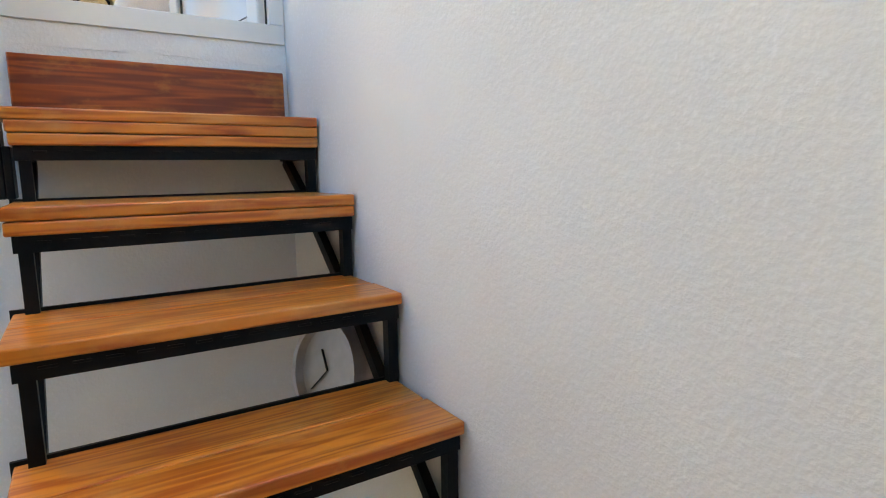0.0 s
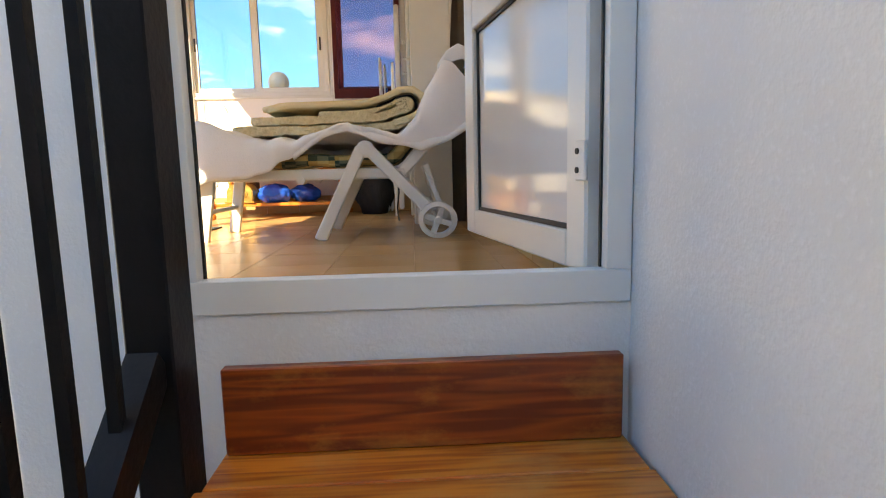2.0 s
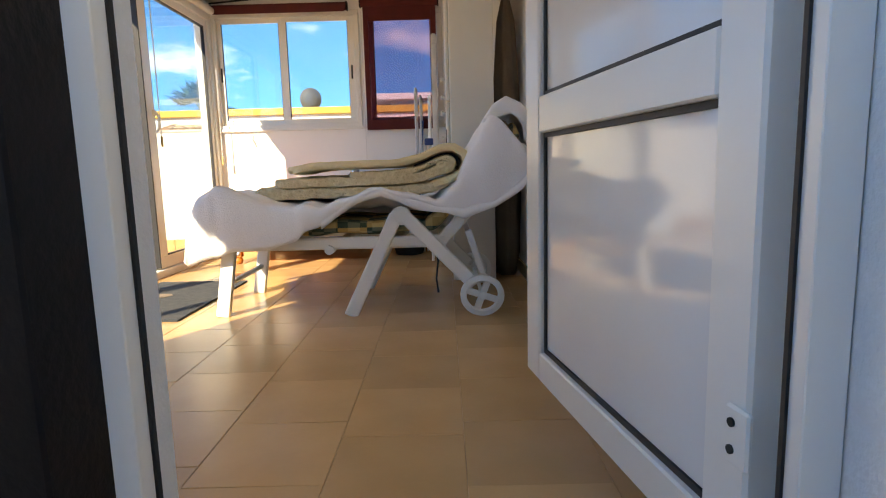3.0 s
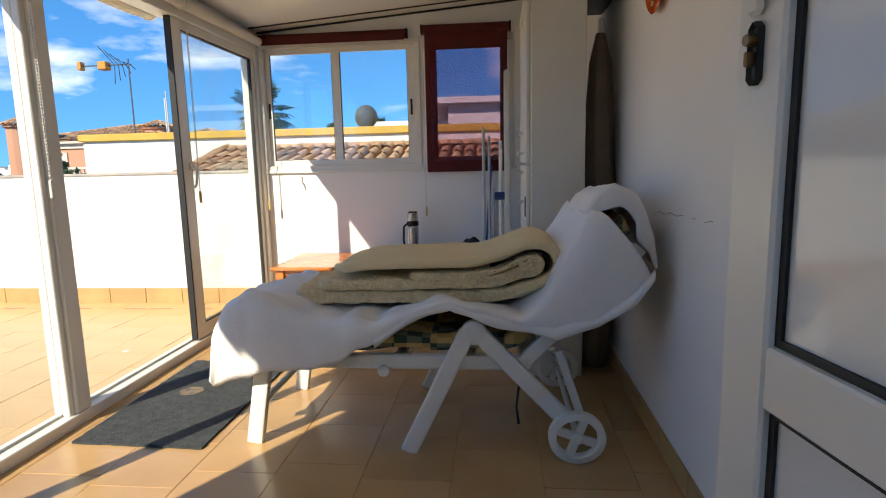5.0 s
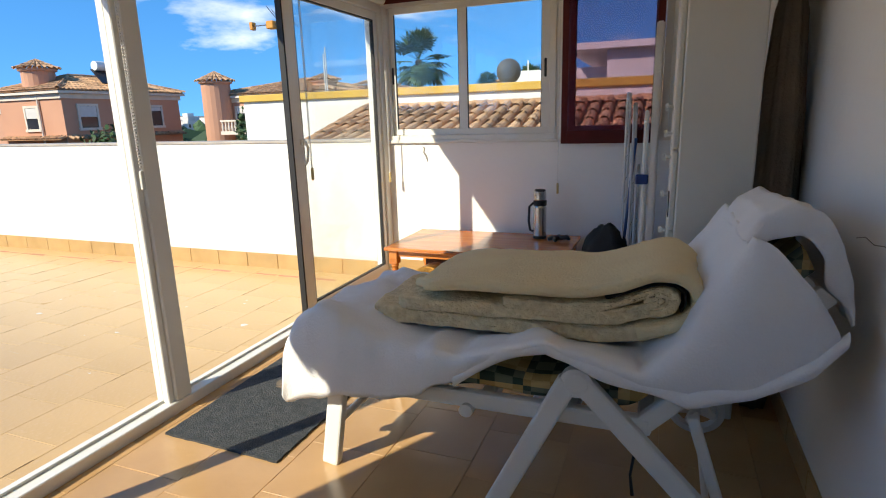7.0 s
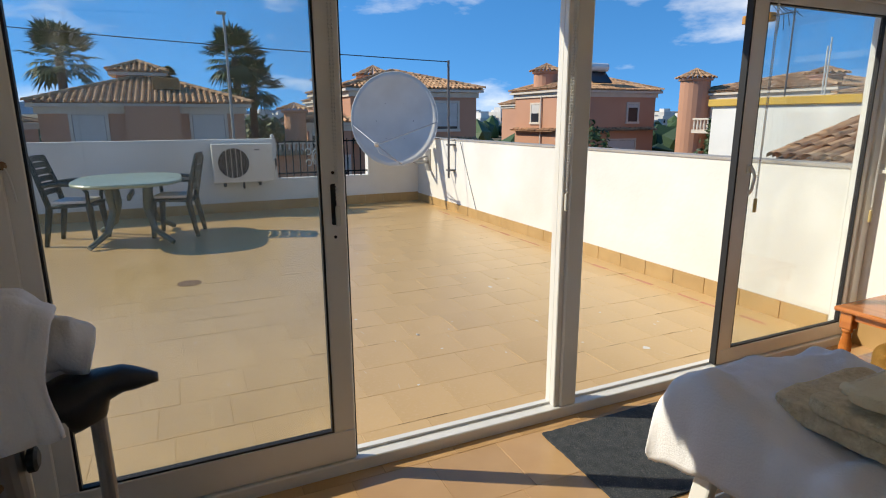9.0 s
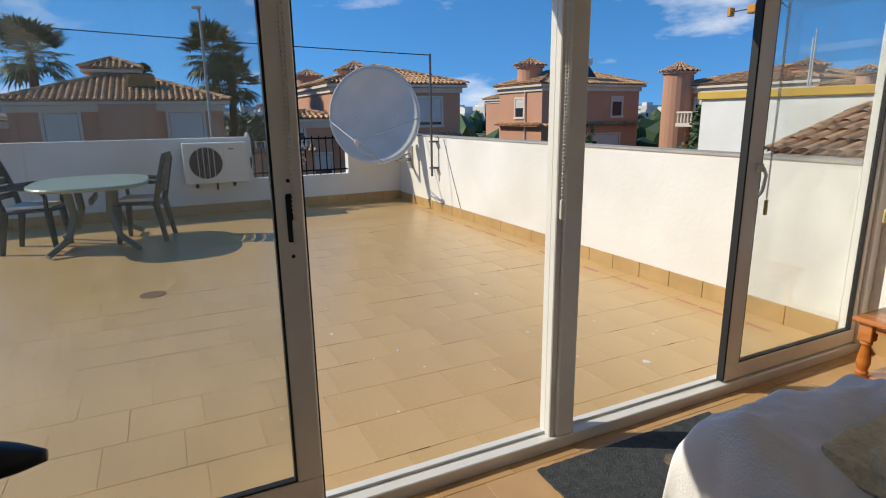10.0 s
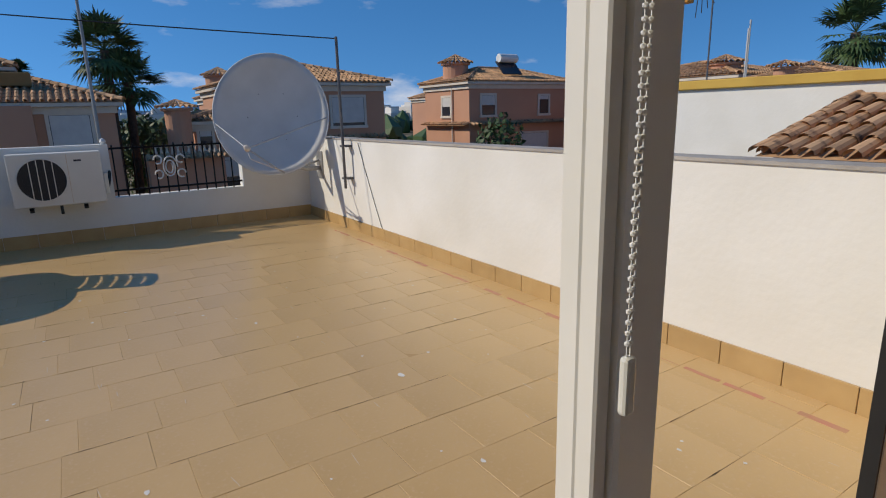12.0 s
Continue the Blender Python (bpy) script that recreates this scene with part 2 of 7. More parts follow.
def part(name, bm, material, parent=None, label="", smooth=False, mods=()):
    """Links a bmesh, built in world places, as one mesh object under a thing or part."""
    if parent is not None:
        bmesh.ops.translate(bm, verts=bm.verts, vec=-origin(parent))
    me = bpy.data.meshes.new(name)
    bm.normal_update()
    bm.to_mesh(me)
    bm.free()
    for mt in material if isinstance(material, (list, tuple)) else (material,):
        me.materials.append(mt)
    if smooth:
        me.polygons.foreach_set("use_smooth", [True] * len(me.polygons))
    ob = new(name, me)
    ob.parent = parent
    if label:
        ob["label"] = label
    return ob


def solid(name, bm, material, label, category, kind="", group="", smooth=False):
    return tagged(part(name, bm, material, None, "", smooth), label, category, group, kind)


def box(bm, x0, x1, y0, y1, z0, z1, bevel=0.0, seg=1):
    r = bmesh.ops.create_cube(bm, size=1.0, matrix=Matrix.Translation(((x0 + x1) / 2, (y0 + y1) / 2, (z0 + z1) / 2)) @ Matrix.Diagonal((x1 - x0, y1 - y0, z1 - z0, 1)))
    if bevel:
        es = list({e for v in r["verts"] for e in v.link_edges})
        bmesh.ops.bevel(bm, geom=es, offset=bevel, segments=seg, affect="EDGES", profile=0.5)
    return r["verts"]


def B(x0, x1, y0, y1, z0, z1, bevel=0.0, seg=1):
    bm = bmesh.new()
    box(bm, x0, x1, y0, y1, z0, z1, bevel, seg)
    return bm


def tube(bm, pts, r, sides=8, close=False):
    """A round bar along points; r is one radius or one for each point."""
    pts = [Vector(p) for p in pts]
    rs = r if isinstance(r, (list, tuple)) else [r] * len(pts)
    rings = []
    side = None
    for i, p in enumerate(pts):
        d = (pts[min(i + 1, len(pts) - 1)] - pts[max(i - 1, 0)]).normalized()
        if side is None:
            side = d.orthogonal().normalized()
        side = (side - d * side.dot(d)).normalized()
        up = d.cross(side)
        rings.append([bm.verts.new(p + rs[i] * (math.cos(a) * side + math.sin(a) * up)) for a in (2 * math.pi * k / sides for k in range(sides))])
    for a, b in zip(rings, rings[1:]):
        for k in range(sides):
            bm.faces.new((a[k], a[(k + 1) % sides], b[(k + 1) % sides], b[k]))
    bm.faces.new(list(reversed(rings[0])))
    bm.faces.new(rings[-1])
    return bm


def T(pts, r, sides=8):
    return tube(bmesh.new(), pts, r, sides)


def lathe(bm, prof, at=(0, 0, 0), sides=20, m=None):
    """A turned body: (radius, height) pairs round the z axis, moved by m or to a place."""
    m = m or Matrix.Translation(at)
    rings = [[bm.verts.new(m @ Vector((r * math.cos(a), r * math.sin(a), z))) for a in (2 * math.pi * k / sides for k in range(sides))] for r, z in prof]
    for a, b in zip(rings, rings[1:]):
        for k in range(sides):
            bm.faces.new((a[k], a[(k + 1) % sides], b[(k + 1) % sides], b[k]))
    bm.faces.new(list(reversed(rings[0])))
    bm.faces.new(rings[-1])
    return bm


def bar(bm, p, q, w, h, up=(0, 0, 1), bevel=0.0):
    """A square bar from p to q, w wide and h high."""
    p, q = Vector(p), Vector(q)
    d = (q - p).normalized()
    s = d.cross(Vector(up))
    s = s.normalized() if s.length > 1e-4 else d.orthogonal().normalized()
    u = s.cross(d)
    m = Matrix((s, d, u)).transposed().to_4x4()
    m.translation = (p + q) / 2
    r = bmesh.ops.create_cube(bm, size=1.0, matrix=m @ Matrix.Diagonal((w, (q - p).length, h, 1)))
    if bevel:
        bmesh.ops.bevel(bm, geom=list({e for v in r["verts"] for e in v.link_edges}), offset=bevel, segments=2, affect="EDGES", profile=0.5)
    return bm


def sheet(nu, nv, f, closed=False):
    """A grid of points f(u, v) for u, v from 0 to 1."""
    bm = bmesh.new()
    g = [[bm.verts.new(f(i / nu, j / nv)) for j in range(nv + 1)] for i in range(nu + 1)]
    for i in range(nu):
        for j in range(nv):
            bm.faces.new((g[i][j], g[i + 1][j], g[i + 1][j + 1], g[i][j + 1]))
    return bm


def thicken(bm, d):
    bm.normal_update()
    bmesh.ops.solidify(bm, geom=bm.faces[:], thickness=d)
    return bm


def prism(bm, poly, axis, a, b):
    """A polygon of 2D points, pushed out along an axis from a to b."""
    def at(p, h):
        v = list(p)
        v.insert(axis, h)
        return bm.verts.new(v)
    lo, hi = [at(p, a) for p in poly], [at(p, b) for p in poly]
    n = len(poly)
    for k in range(n):
        bm.faces.new((lo[k], lo[(k + 1) % n], hi[(k + 1) % n], hi[k]))
    bm.faces.new(list(reversed(lo)))
    bm.faces.new(hi)
    bmesh.ops.recalc_face_normals(bm, faces=bm.faces[:])
    return bm


def interp(x, table):
    if x <= table[0][0]:
        return table[0][1]
    for (a, p), (b, q) in zip(table, table[1:]):
        if x <= b:
            k = (x - a) / (b - a)
            k = k * k * (3 - 2 * k)
            return p + (q - p) * k
    return table[-1][1]

# ---- setting ----
GX, END, RW, DW = -1.787, 6.174, 0.745, 1.70     # glazing, end wall, right wall, door wall
NP, WP, TOP = 6.17, -9.045, 1.085              # north and west parapets and their top
SW = 0.655                                      # stair wall
STEP0, GOING, RISE, TOPSTEP = 1.38, 0.241, 0.2105, -0.128
LOW = -1.82

solid("floor", B(GX, RW, DW + 0.02, END, -0.2, -0.0024), GROUT, "grout bed under tan interior floor tiles", "floor", "structure")
solid("terrace", B(WP, GX, -2.2, NP, -0.25, -0.0013), GROUT, "grout bed under tan terrace tiles", "terrace floor", "structure")
solid("stair_hall_floor", B(-1.3, SW, -3.2, DW, LOW - 0.2, LOW), TERRTILE, "plain tan floor at the foot of the stairs", "floor", "structure")

# door wall with the doorway
bm = bmesh.new()
box(bm, GX, -0.155, DW, DW + 0.14, -2.0, 2.6)
box(bm, -0.155, SW, DW - 0.045, DW + 0.02, -2.0, 0.118)
box(bm, -0.155, SW, DW + 0.02, DW + 0.14, -2.0, -0.2)
box(bm, -0.155, SW, DW, DW + 0.14, 2.2, 2.6)
solid("wall_door", bm, PLASTER, "white plastered wall round the doorway", "wall", "structure")
# a worn ledge of plaster under the doorway
bm = sheet(40, 4, lambda u, v: Vector((-0.155 + u * (SW + 0.155), DW - 0.046 - 0.004 * noise.noise((u * 9, v, 3)), 0.055 + v * 0.06 + (0.012 * noise.noise((u * 6, 2, 1)) if v < 0.1 else 0))))
solid("plaster_ledge", thicken(bm, 0.006), PLASTER, "worn white plaster ledge under the door frame", "plaster", "structure")
solid("wall_stair", B(SW, SW + 0.2, -3.2, DW + 0.14, -2.0, 4.5), PLASTER, "rough white plastered stair wall", "wall", "structure")
# unseen side wall, added; stepped heights block the sun but admit sky light
bm = bmesh.new()
box(bm, -1.5, -1.3, -3.2, -0.1, -2.0, 4.4)
box(bm, -1.5, -1.3, -0.1, 0.55, -2.0, 0.9)
box(bm, -1.5, -1.3, 0.55, DW, -2.0, -0.05)
solid("wall_stair_far", bm, PLASTER, "unseen plain white wall added to close the stair hall and block the sun", "wall", "structure")
# unseen back wall, added to close the hall and hold off the sun
solid("wall_stair_back", B(-1.5, SW + 0.2, -3.4, -3.2, -2.0, 3.4), PLASTER, "unseen plain white wall added to close the stair hall and block the sun", "wall", "structure")
solid("wall_right", B(RW, RW + 0.2, DW + 0.14, END + 0.25, -0.2, 2.9), ROOMWALL, "white painted room wall with a hairline crack", "wall", "structure")

# end wall with two window openings
W1, W2, WZ0, WZ1 = (-1.745, -0.465), (-0.425, 0.25), 1.08, 2.075
bm = bmesh.new()
box(bm, GX - 0.1, RW, END, END + 0.16, -0.2, WZ0)
box(bm, GX - 0.1, RW, END, END + 0.16, WZ1, 2.75)
box(bm, GX - 0.1, W1[0], END, END + 0.16, WZ0, WZ1)
box(bm, W1[1], W2[0], END, END + 0.16, WZ0, WZ1)
box(bm, W2[1], RW, END, END + 0.16, WZ0, WZ1)
solid("wall_end", bm, ROOMWALL, "white painted end wall with two windows", "wall", "structure")


def ceil_z(x):
    return 2.155 + (x - GX) * 0.076


bm = bmesh.new()
prism(bm, [(GX - 0.28, ceil_z(GX - 0.28)), (RW + 0.2, ceil_z(RW + 0.2)), (RW + 0.2, ceil_z(RW + 0.2) + 0.08), (GX - 0.28, ceil_z(GX - 0.28) + 0.08)], 1, DW, END + 0.16)
solid("ceiling", bm, CEILW, "glossy white sandwich panel ceiling", "ceiling", "structure")
bm = bmesh.new()
bar(bm, (GX, END - 0.008, ceil_z(GX) - 0.006), (RW, END - 0.008, ceil_z(RW) - 0.006), 0.012, 0.012)
bar(bm, (GX, END - 0.16, ceil_z(GX) - 0.004), (RW, END - 0.16, ceil_z(RW) - 0.004), 0.012, 0.008)
solid("trim", bm, RUBBER, "black rubber seals along the ceiling panel", "seal", "structure")

# parapets
bm = bmesh.new()
box(bm, WP - 0.18, WP, -2.2, 3.76, -0.25, TOP + 0.03)
box(bm, WP - 0.18, WP, 3.76, 5.26, -0.25, 0.485)
box(bm, WP - 0.18, WP, 5.26, NP + 0.16, -0.25, TOP)
solid("parapet_west", bm, PARAPET, "white parapet with a railed gap", "parapet", "structure")
solid("parapet_north", B(WP, GX - 0.1, NP, NP + 0.16, -0.25, TOP), PARAPET, "weathered white parapet wall", "parapet", "structure")
solid("parapet_south", B(WP - 0.18, -1.5, -2.38, -2.2, -0.25, TOP), PARAPET, "plain white parapet closing the terrace", "parapet", "structure")
solid("house_wall_terrace", B(-1.66, -1.502, -2.2, 0.55, -0.25, 0.3), PARAPET, "plain white house wall beside the terrace", "wall", "structure")
solid("coping", B(WP, GX - 0.1, NP - 0.012, NP + 0.18, TOP, TOP + 0.018), mat("grey mortar coping", (0.45, 0.42, 0.38), (0.34, 0.31, 0.28), 0.9, 6, 0.3, 40), "thin grey mortar coping on the parapet", "coping", "structure")

# ---- glazed front ----
def glazing():
    g = thing("glazed_front", (GX, 4.0, 0), "white aluminium glazed front with open sliding panels", "glazing", kind="structure")
    y0, y1 = DW + 0.14, END
    part("sill_rail", B(GX - 0.06, GX + 0.05, y0, y1, -0.012, 0.05, 0.004), ALU, g)
    part("track", B(GX - 0.015, GX - 0.008, y0 + 0.05, y1 - 0.05, 0.05, 0.062), ALU, g)
    part("head_rail", B(GX - 0.06, GX + 0.05, y0, y1, 2.0, 2.16, 0.004), ALU, g)
    part("jamb", B(GX - 0.06, GX + 0.05, y0, 1.93, 0.05, 2.0, 0.004), ALU, g)
    part("jamb", B(GX - 0.06, GX + 0.05, 6.10, y1, 0.05, 2.0, 0.004), ALU, g)
    post = part("post", B(GX - 0.065, GX + 0.045, 3.934, 4.023, 0.05, 2.0, 0.006), ALU, g)
    part("rib", B(GX - 0.05, GX - 0.01, 3.911, 3.9338, 0.05, 2.0, 0.004), ALU, post)
    part("rib", B(GX - 0.005, GX + 0.03, 3.904, 3.9338, 0.05, 2.0, 0.004), ALU, post)
    for k, (a, b, x, st, sa, zb) in enumerate(((1.925, 2.935, GX + 0.02, 0.085, 0.06, 0.185), (4.99, 6.12, GX + 0.012, 0.06, 0.10, 0.14))):
        p = part("sliding_panel", B(x - 0.02, x + 0.02, a, b, 0.055, zb, 0.004), ALU, g, "white sliding panel with clear glass")
        part("stile", B(x - 0.02, x + 0.02, a, a + sa, zb + 0.0002, 2.0, 0.004), ALU, p)
        part("stile", B(x - 0.02, x + 0.02, b - st, b, zb + 0.0002, 2.0, 0.004), ALU, p)
        part("top_rail", B(x - 0.02, x + 0.02, a + sa + 0.0002, b - st - 0.0002, 1.945, 2.0, 0.003), ALU, p)
        bm = bmesh.new()
        for q in ((a + sa, a + sa + 0.008, zb, 1.945), (b - st - 0.008, b - st, zb, 1.945), (a + sa + 0.008, b - st - 0.008, zb, zb + 0.008), (a + sa + 0.008, b - st - 0.008, 1.937, 1.945)):
            box(bm, x - 0.010, x + 0.016, *q)
        part("gasket", bm, RUBBER, p)
        pane = part("pane", B(x - 0.003, x + 0.003, a + sa + 0.006, b - st - 0.006, zb + 0.006, 1.939), GLASS, p)
        pane.visible_shadow = False
        if k == 0:
            part("edge_seal", B(x - 0.012, x + 0.012, b, b + 0.006, 0.06, 2.0), RUBBER, p)
            ct = part("catch", lathe(bmesh.new(), [(0.011, 0.0), (0.013, 0.006), (0.008, 0.014)], sides=14, m=Matrix.Translation((x + 0.02, a + 0.008, 1.27)) @ Matrix.Rotation(radians(90), 4, "Y")), BRASS, p, "small worn brass catch")
            part("cord", T([(x + 0.03, a + 0.012, 1.27), (x + 0.032, a + 0.022, 1.24), (x + 0.028, a + 0.026, 1.20), (x + 0.024, a + 0.028, 1.165)], 0.0028, 6), PLASTIC, ct, "thin white cord")
            part("latch_slot", B(x + 0.019, x + 0.0235, b - 0.055, b - 0.033, 1.02, 1.17, 0.004), RUBBER, p)
            part("screw", T([(x + 0.019, b - 0.044, 1.21), (x + 0.024, b - 0.044, 1.21)], 0.006), RUBBER, p)
            part("screw", T([(x + 0.019, b - 0.044, 0.975), (x + 0.024, b - 0.044, 0.975)], 0.006), RUBBER, p)
        else:
            part("edge_seal", B(x - 0.018, x + 0.018, a - 0.012, a, 0.06, 2.0), RUBBER, p)
            h = part("handle", B(x + 0.02, x + 0.035, a + 0.06, a + 0.098, 1.115, 1.155, 0.004), PLASTIC, p, "small white lever catch")
            part("lever", T([(x + 0.04, a + 0.082, 1.14), (x + 0.055, a + 0.088, 1.10), (x + 0.05, a + 0.08, 1.03), (x + 0.04, a + 0.07, 1.005)], 0.008), PLASTIC, h)
    return g


glazing()


def window(name, x0, x1, label, split):
    w = thing(name, ((x0 + x1) / 2, END, WZ0), label, "window", kind="structure")
    y0, y1 = END - 0.012, END + 0.05
    part("window_frame", B(x0, x1, y0, y1, WZ0, WZ0 + 0.045, 0.003), ALU, w)
    part("window_frame", B(x0, x1, y0, y1, WZ1 - 0.045, WZ1, 0.003), ALU, w)
    part("window_frame", B(x0, x0 + 0.045, y0, y1, WZ0 + 0.0452, WZ1 - 0.0452, 0.003), ALU, w)
    part("window_frame", B(x1 - 0.045, x1, y0, y1, WZ0 + 0.0452, WZ1 - 0.0452, 0.003), ALU, w)
    part("window_sill", B(x0 - 0.02, x1 + 0.02, END - 0.022, END - 0.0122, WZ0 - 0.012, WZ0 + 0.012, 0.003), ALU, w)
    edges = [x0 + 0.046] + split + [x1 - 0.046]
    for k, (a, b) in enumerate(zip(edges, edges[1:])):
        yy = END + (0.004 if k else 0.026)
        s = part("sash", B(a, b, yy, yy + 0.02, WZ0 + 0.046, WZ0 + 0.09, 0.002), ALU, w)
        part("sash_rail", B(a, b, yy, yy + 0.02, WZ1 - 0.085, WZ1 - 0.046, 0.002), ALU, s)
        part("stile", B(a, a + 0.035, yy, yy + 0.02, WZ0 + 0.0902, WZ1 - 0.0852, 0.002), ALU, s)
        wide = 0.055 if b == edges[-1] else 0.035
        part("stile", B(b - wide, b, yy, yy + 0.02, WZ0 + 0.0902, WZ1 - 0.0852, 0.002), ALU, s)
        bm = bmesh.new()
        for q in ((a + 0.035, a + 0.039, WZ0 + 0.09, WZ1 - 0.085), (b - wide - 0.004, b - wide, WZ0 + 0.09, WZ1 - 0.085)):
            box(bm, q[0], q[1], yy + 0.002, yy + 0.018, q[2], q[3])
        part("gasket", bm, RUBBER, s)
        pane = part("pane", B(a + 0.03, b - wide + 0.004, yy + 0.008, yy + 0.012, WZ0 + 0.086, WZ1 - 0.082), CLEAN, s)
        pane.visible_shadow = False
        hx = b - wide / 2 if b == edges[-1] else a + 0.016
        part("latch", B(hx - 0.008, hx + 0.008, yy - 0.006, yy, 1.50, 1.62, 0.003), RUBBER, s)
    return w


window("window_1", W1[0], W1[1], "white aluminium sliding window with two panes", [-1.13])
window("window_2", W2[0], W2[1], "white aluminium window behind a maroon roller blind", [])

# ---- the door ----
def door():
    d = thing("door_1", (0.59, DW, 0.12), "white aluminium door standing open into the room", "door", kind="structure")
    y0, y1 = DW - 0.052, DW - 0.016
    part("door_frame", B(-0.155, SW - 0.002, y0, y1, 0.118, 0.176, 0.0015), ALU, d, "white threshold of the door frame")
    part("door_frame", B(-0.155, -0.094, y0, y1, 0.1762, 2.2, 0.0015), ALU, d)
    part("door_frame", B(0.608, SW - 0.002, y0, y1, 0.1762, 2.2, 0.0015), ALU, d)
    part("door_frame", B(-0.0938, 0.6078, y0, y1, 2.14, 2.2, 0.004), ALU, d)
    part("seal", B(0.604, 0.6078, y1 - 0.010, y1 - 0.002, 0.177, 2.14), RUBBER, d)
    part("seal", B(-0.0938, -0.090, y1 - 0.010, y1 - 0.002, 0.177, 2.14), RUBBER, d)
    # the leaf, built shut along x and swung in
    m = Matrix.Translation((0.618, DW + 0.03, 0)) @ Matrix.Rotation(radians(-80.6), 4, "Z")
    L, H0, H1 = 0.86, 0.155, 2.16

    def leaf_part(name, bm, mt, parent, label=""):
        bm.transform(m)
        return part(name, bm, mt, parent, label)
    # local x runs back from the hinge
    def lb(a, b, y, yy, z, zz, bev=0.003):
        return B(-b, -a, y, yy, z, zz, bev)
    leaf = leaf_part("leaf", lb(0.0, 0.085, -0.025, 0.025, H0, H1, 0.005), ALU, d, "white aluminium door leaf with milky panels")
    leaf_part("stile", lb(L - 0.098, L, -0.025, 0.025, H0, H1, 0.005), ALU, leaf)
    leaf_part("bottom_rail", lb(0.0852, L - 0.0982, -0.025, 0.025, H0, H0 + 0.075, 0.004), ALU, leaf)
    leaf_part("mid_rail", lb(0.0852, L - 0.0982, -0.025, 0.025, 0.78, 0.866, 0.004), ALU, leaf)
    leaf_part("top_rail", lb(0.0852, L - 0.0982, -0.025, 0.025, H1 - 0.08, H1, 0.004), ALU, leaf)
    for z0, z1 in ((H0 + 0.075, 0.78), (0.866, H1 - 0.08)):
        leaf_part("panel", lb(0.09, L - 0.103, -0.006, 0.006, z0 - 0.004, z1 + 0.004, 0), PANEL, leaf, "milky glossy infill panel")
        for s in (-1, 1):
            bm = bmesh.new()
            ya, yb = sorted((s * 0.0065, s * 0.012))
            for a, b, c, e in ((0.0855, 0.097, z0, z1), (L - 0.110, L - 0.0985, z0, z1), (0.097, L - 0.110, z0, z0 + 0.011), (0.097, L - 0.110, z1 - 0.011, z1)):
                box(bm, -b, -a, ya, yb, c, e)
            leaf_part("gasket", bm, RUBBER, leaf)
    for z in (0.33, 1.2, 1.95):
        h = leaf_part("hinge", lb(-0.012, 0.03, -0.034, -0.0252, z, z + 0.075, 0.003), ALU, leaf)
        for k in (0.02, 0.055):
            bm = bmesh.new()
            lathe(bm, [(0.006, 0), (0.006, 0.003)], sides=10, m=Matrix.Translation((-0.016, -0.034, z + k)) @ Matrix.Rotation(radians(90), 4, "X"))
            leaf_part("screw", bm, RUBBER, h)
    # lever handle and lock on the room side
    for s in (-1,):
        ro = leaf_part("handle", lb(L - 0.062, L - 0.032, -0.036, -0.0252, 1.292, 1.385, 0.006), PLASTIC, leaf, "white lever handle")
        bm = T([(-(L - 0.047), -0.030, 1.342), (-(L - 0.047), -0.050, 1.342), (-(L - 0.065), -0.054, 1.341), (-(L - 0.150), -0.052, 1.328)], [0.012, 0.012, 0.013, 0.012], 10)
        leaf_part("lever", bm, PLASTIC, ro)
        lk = leaf_part("lock_plate", lb(L - 0.060, L - 0.036, -0.030, -0.0252, 1.205, 1.285, 0.008), RUBBER, leaf, "black lock plate with a brass cylinder")
        bm = bmesh.new()
        lathe(bm, [(0.008, 0), (0.008, 0.012), (0.007, 0.014)], sides=14, m=Matrix.Translation((-(L - 0.048), -0.030, 1.262)) @ Matrix.Rotation(radians(90), 4, "X"))
        box(bm, -(L - 0.051), -(L - 0.045), -0.044, -0.03, 1.228, 1.248, 0.002)
        leaf_part("cylinder", bm, BRASS, lk)


PANEL = mat("milky infill panel", (0.76, 0.77, 0.76), (0.72, 0.73, 0.72), 0.08, 2, 0, 30, spec=0.5)
door()

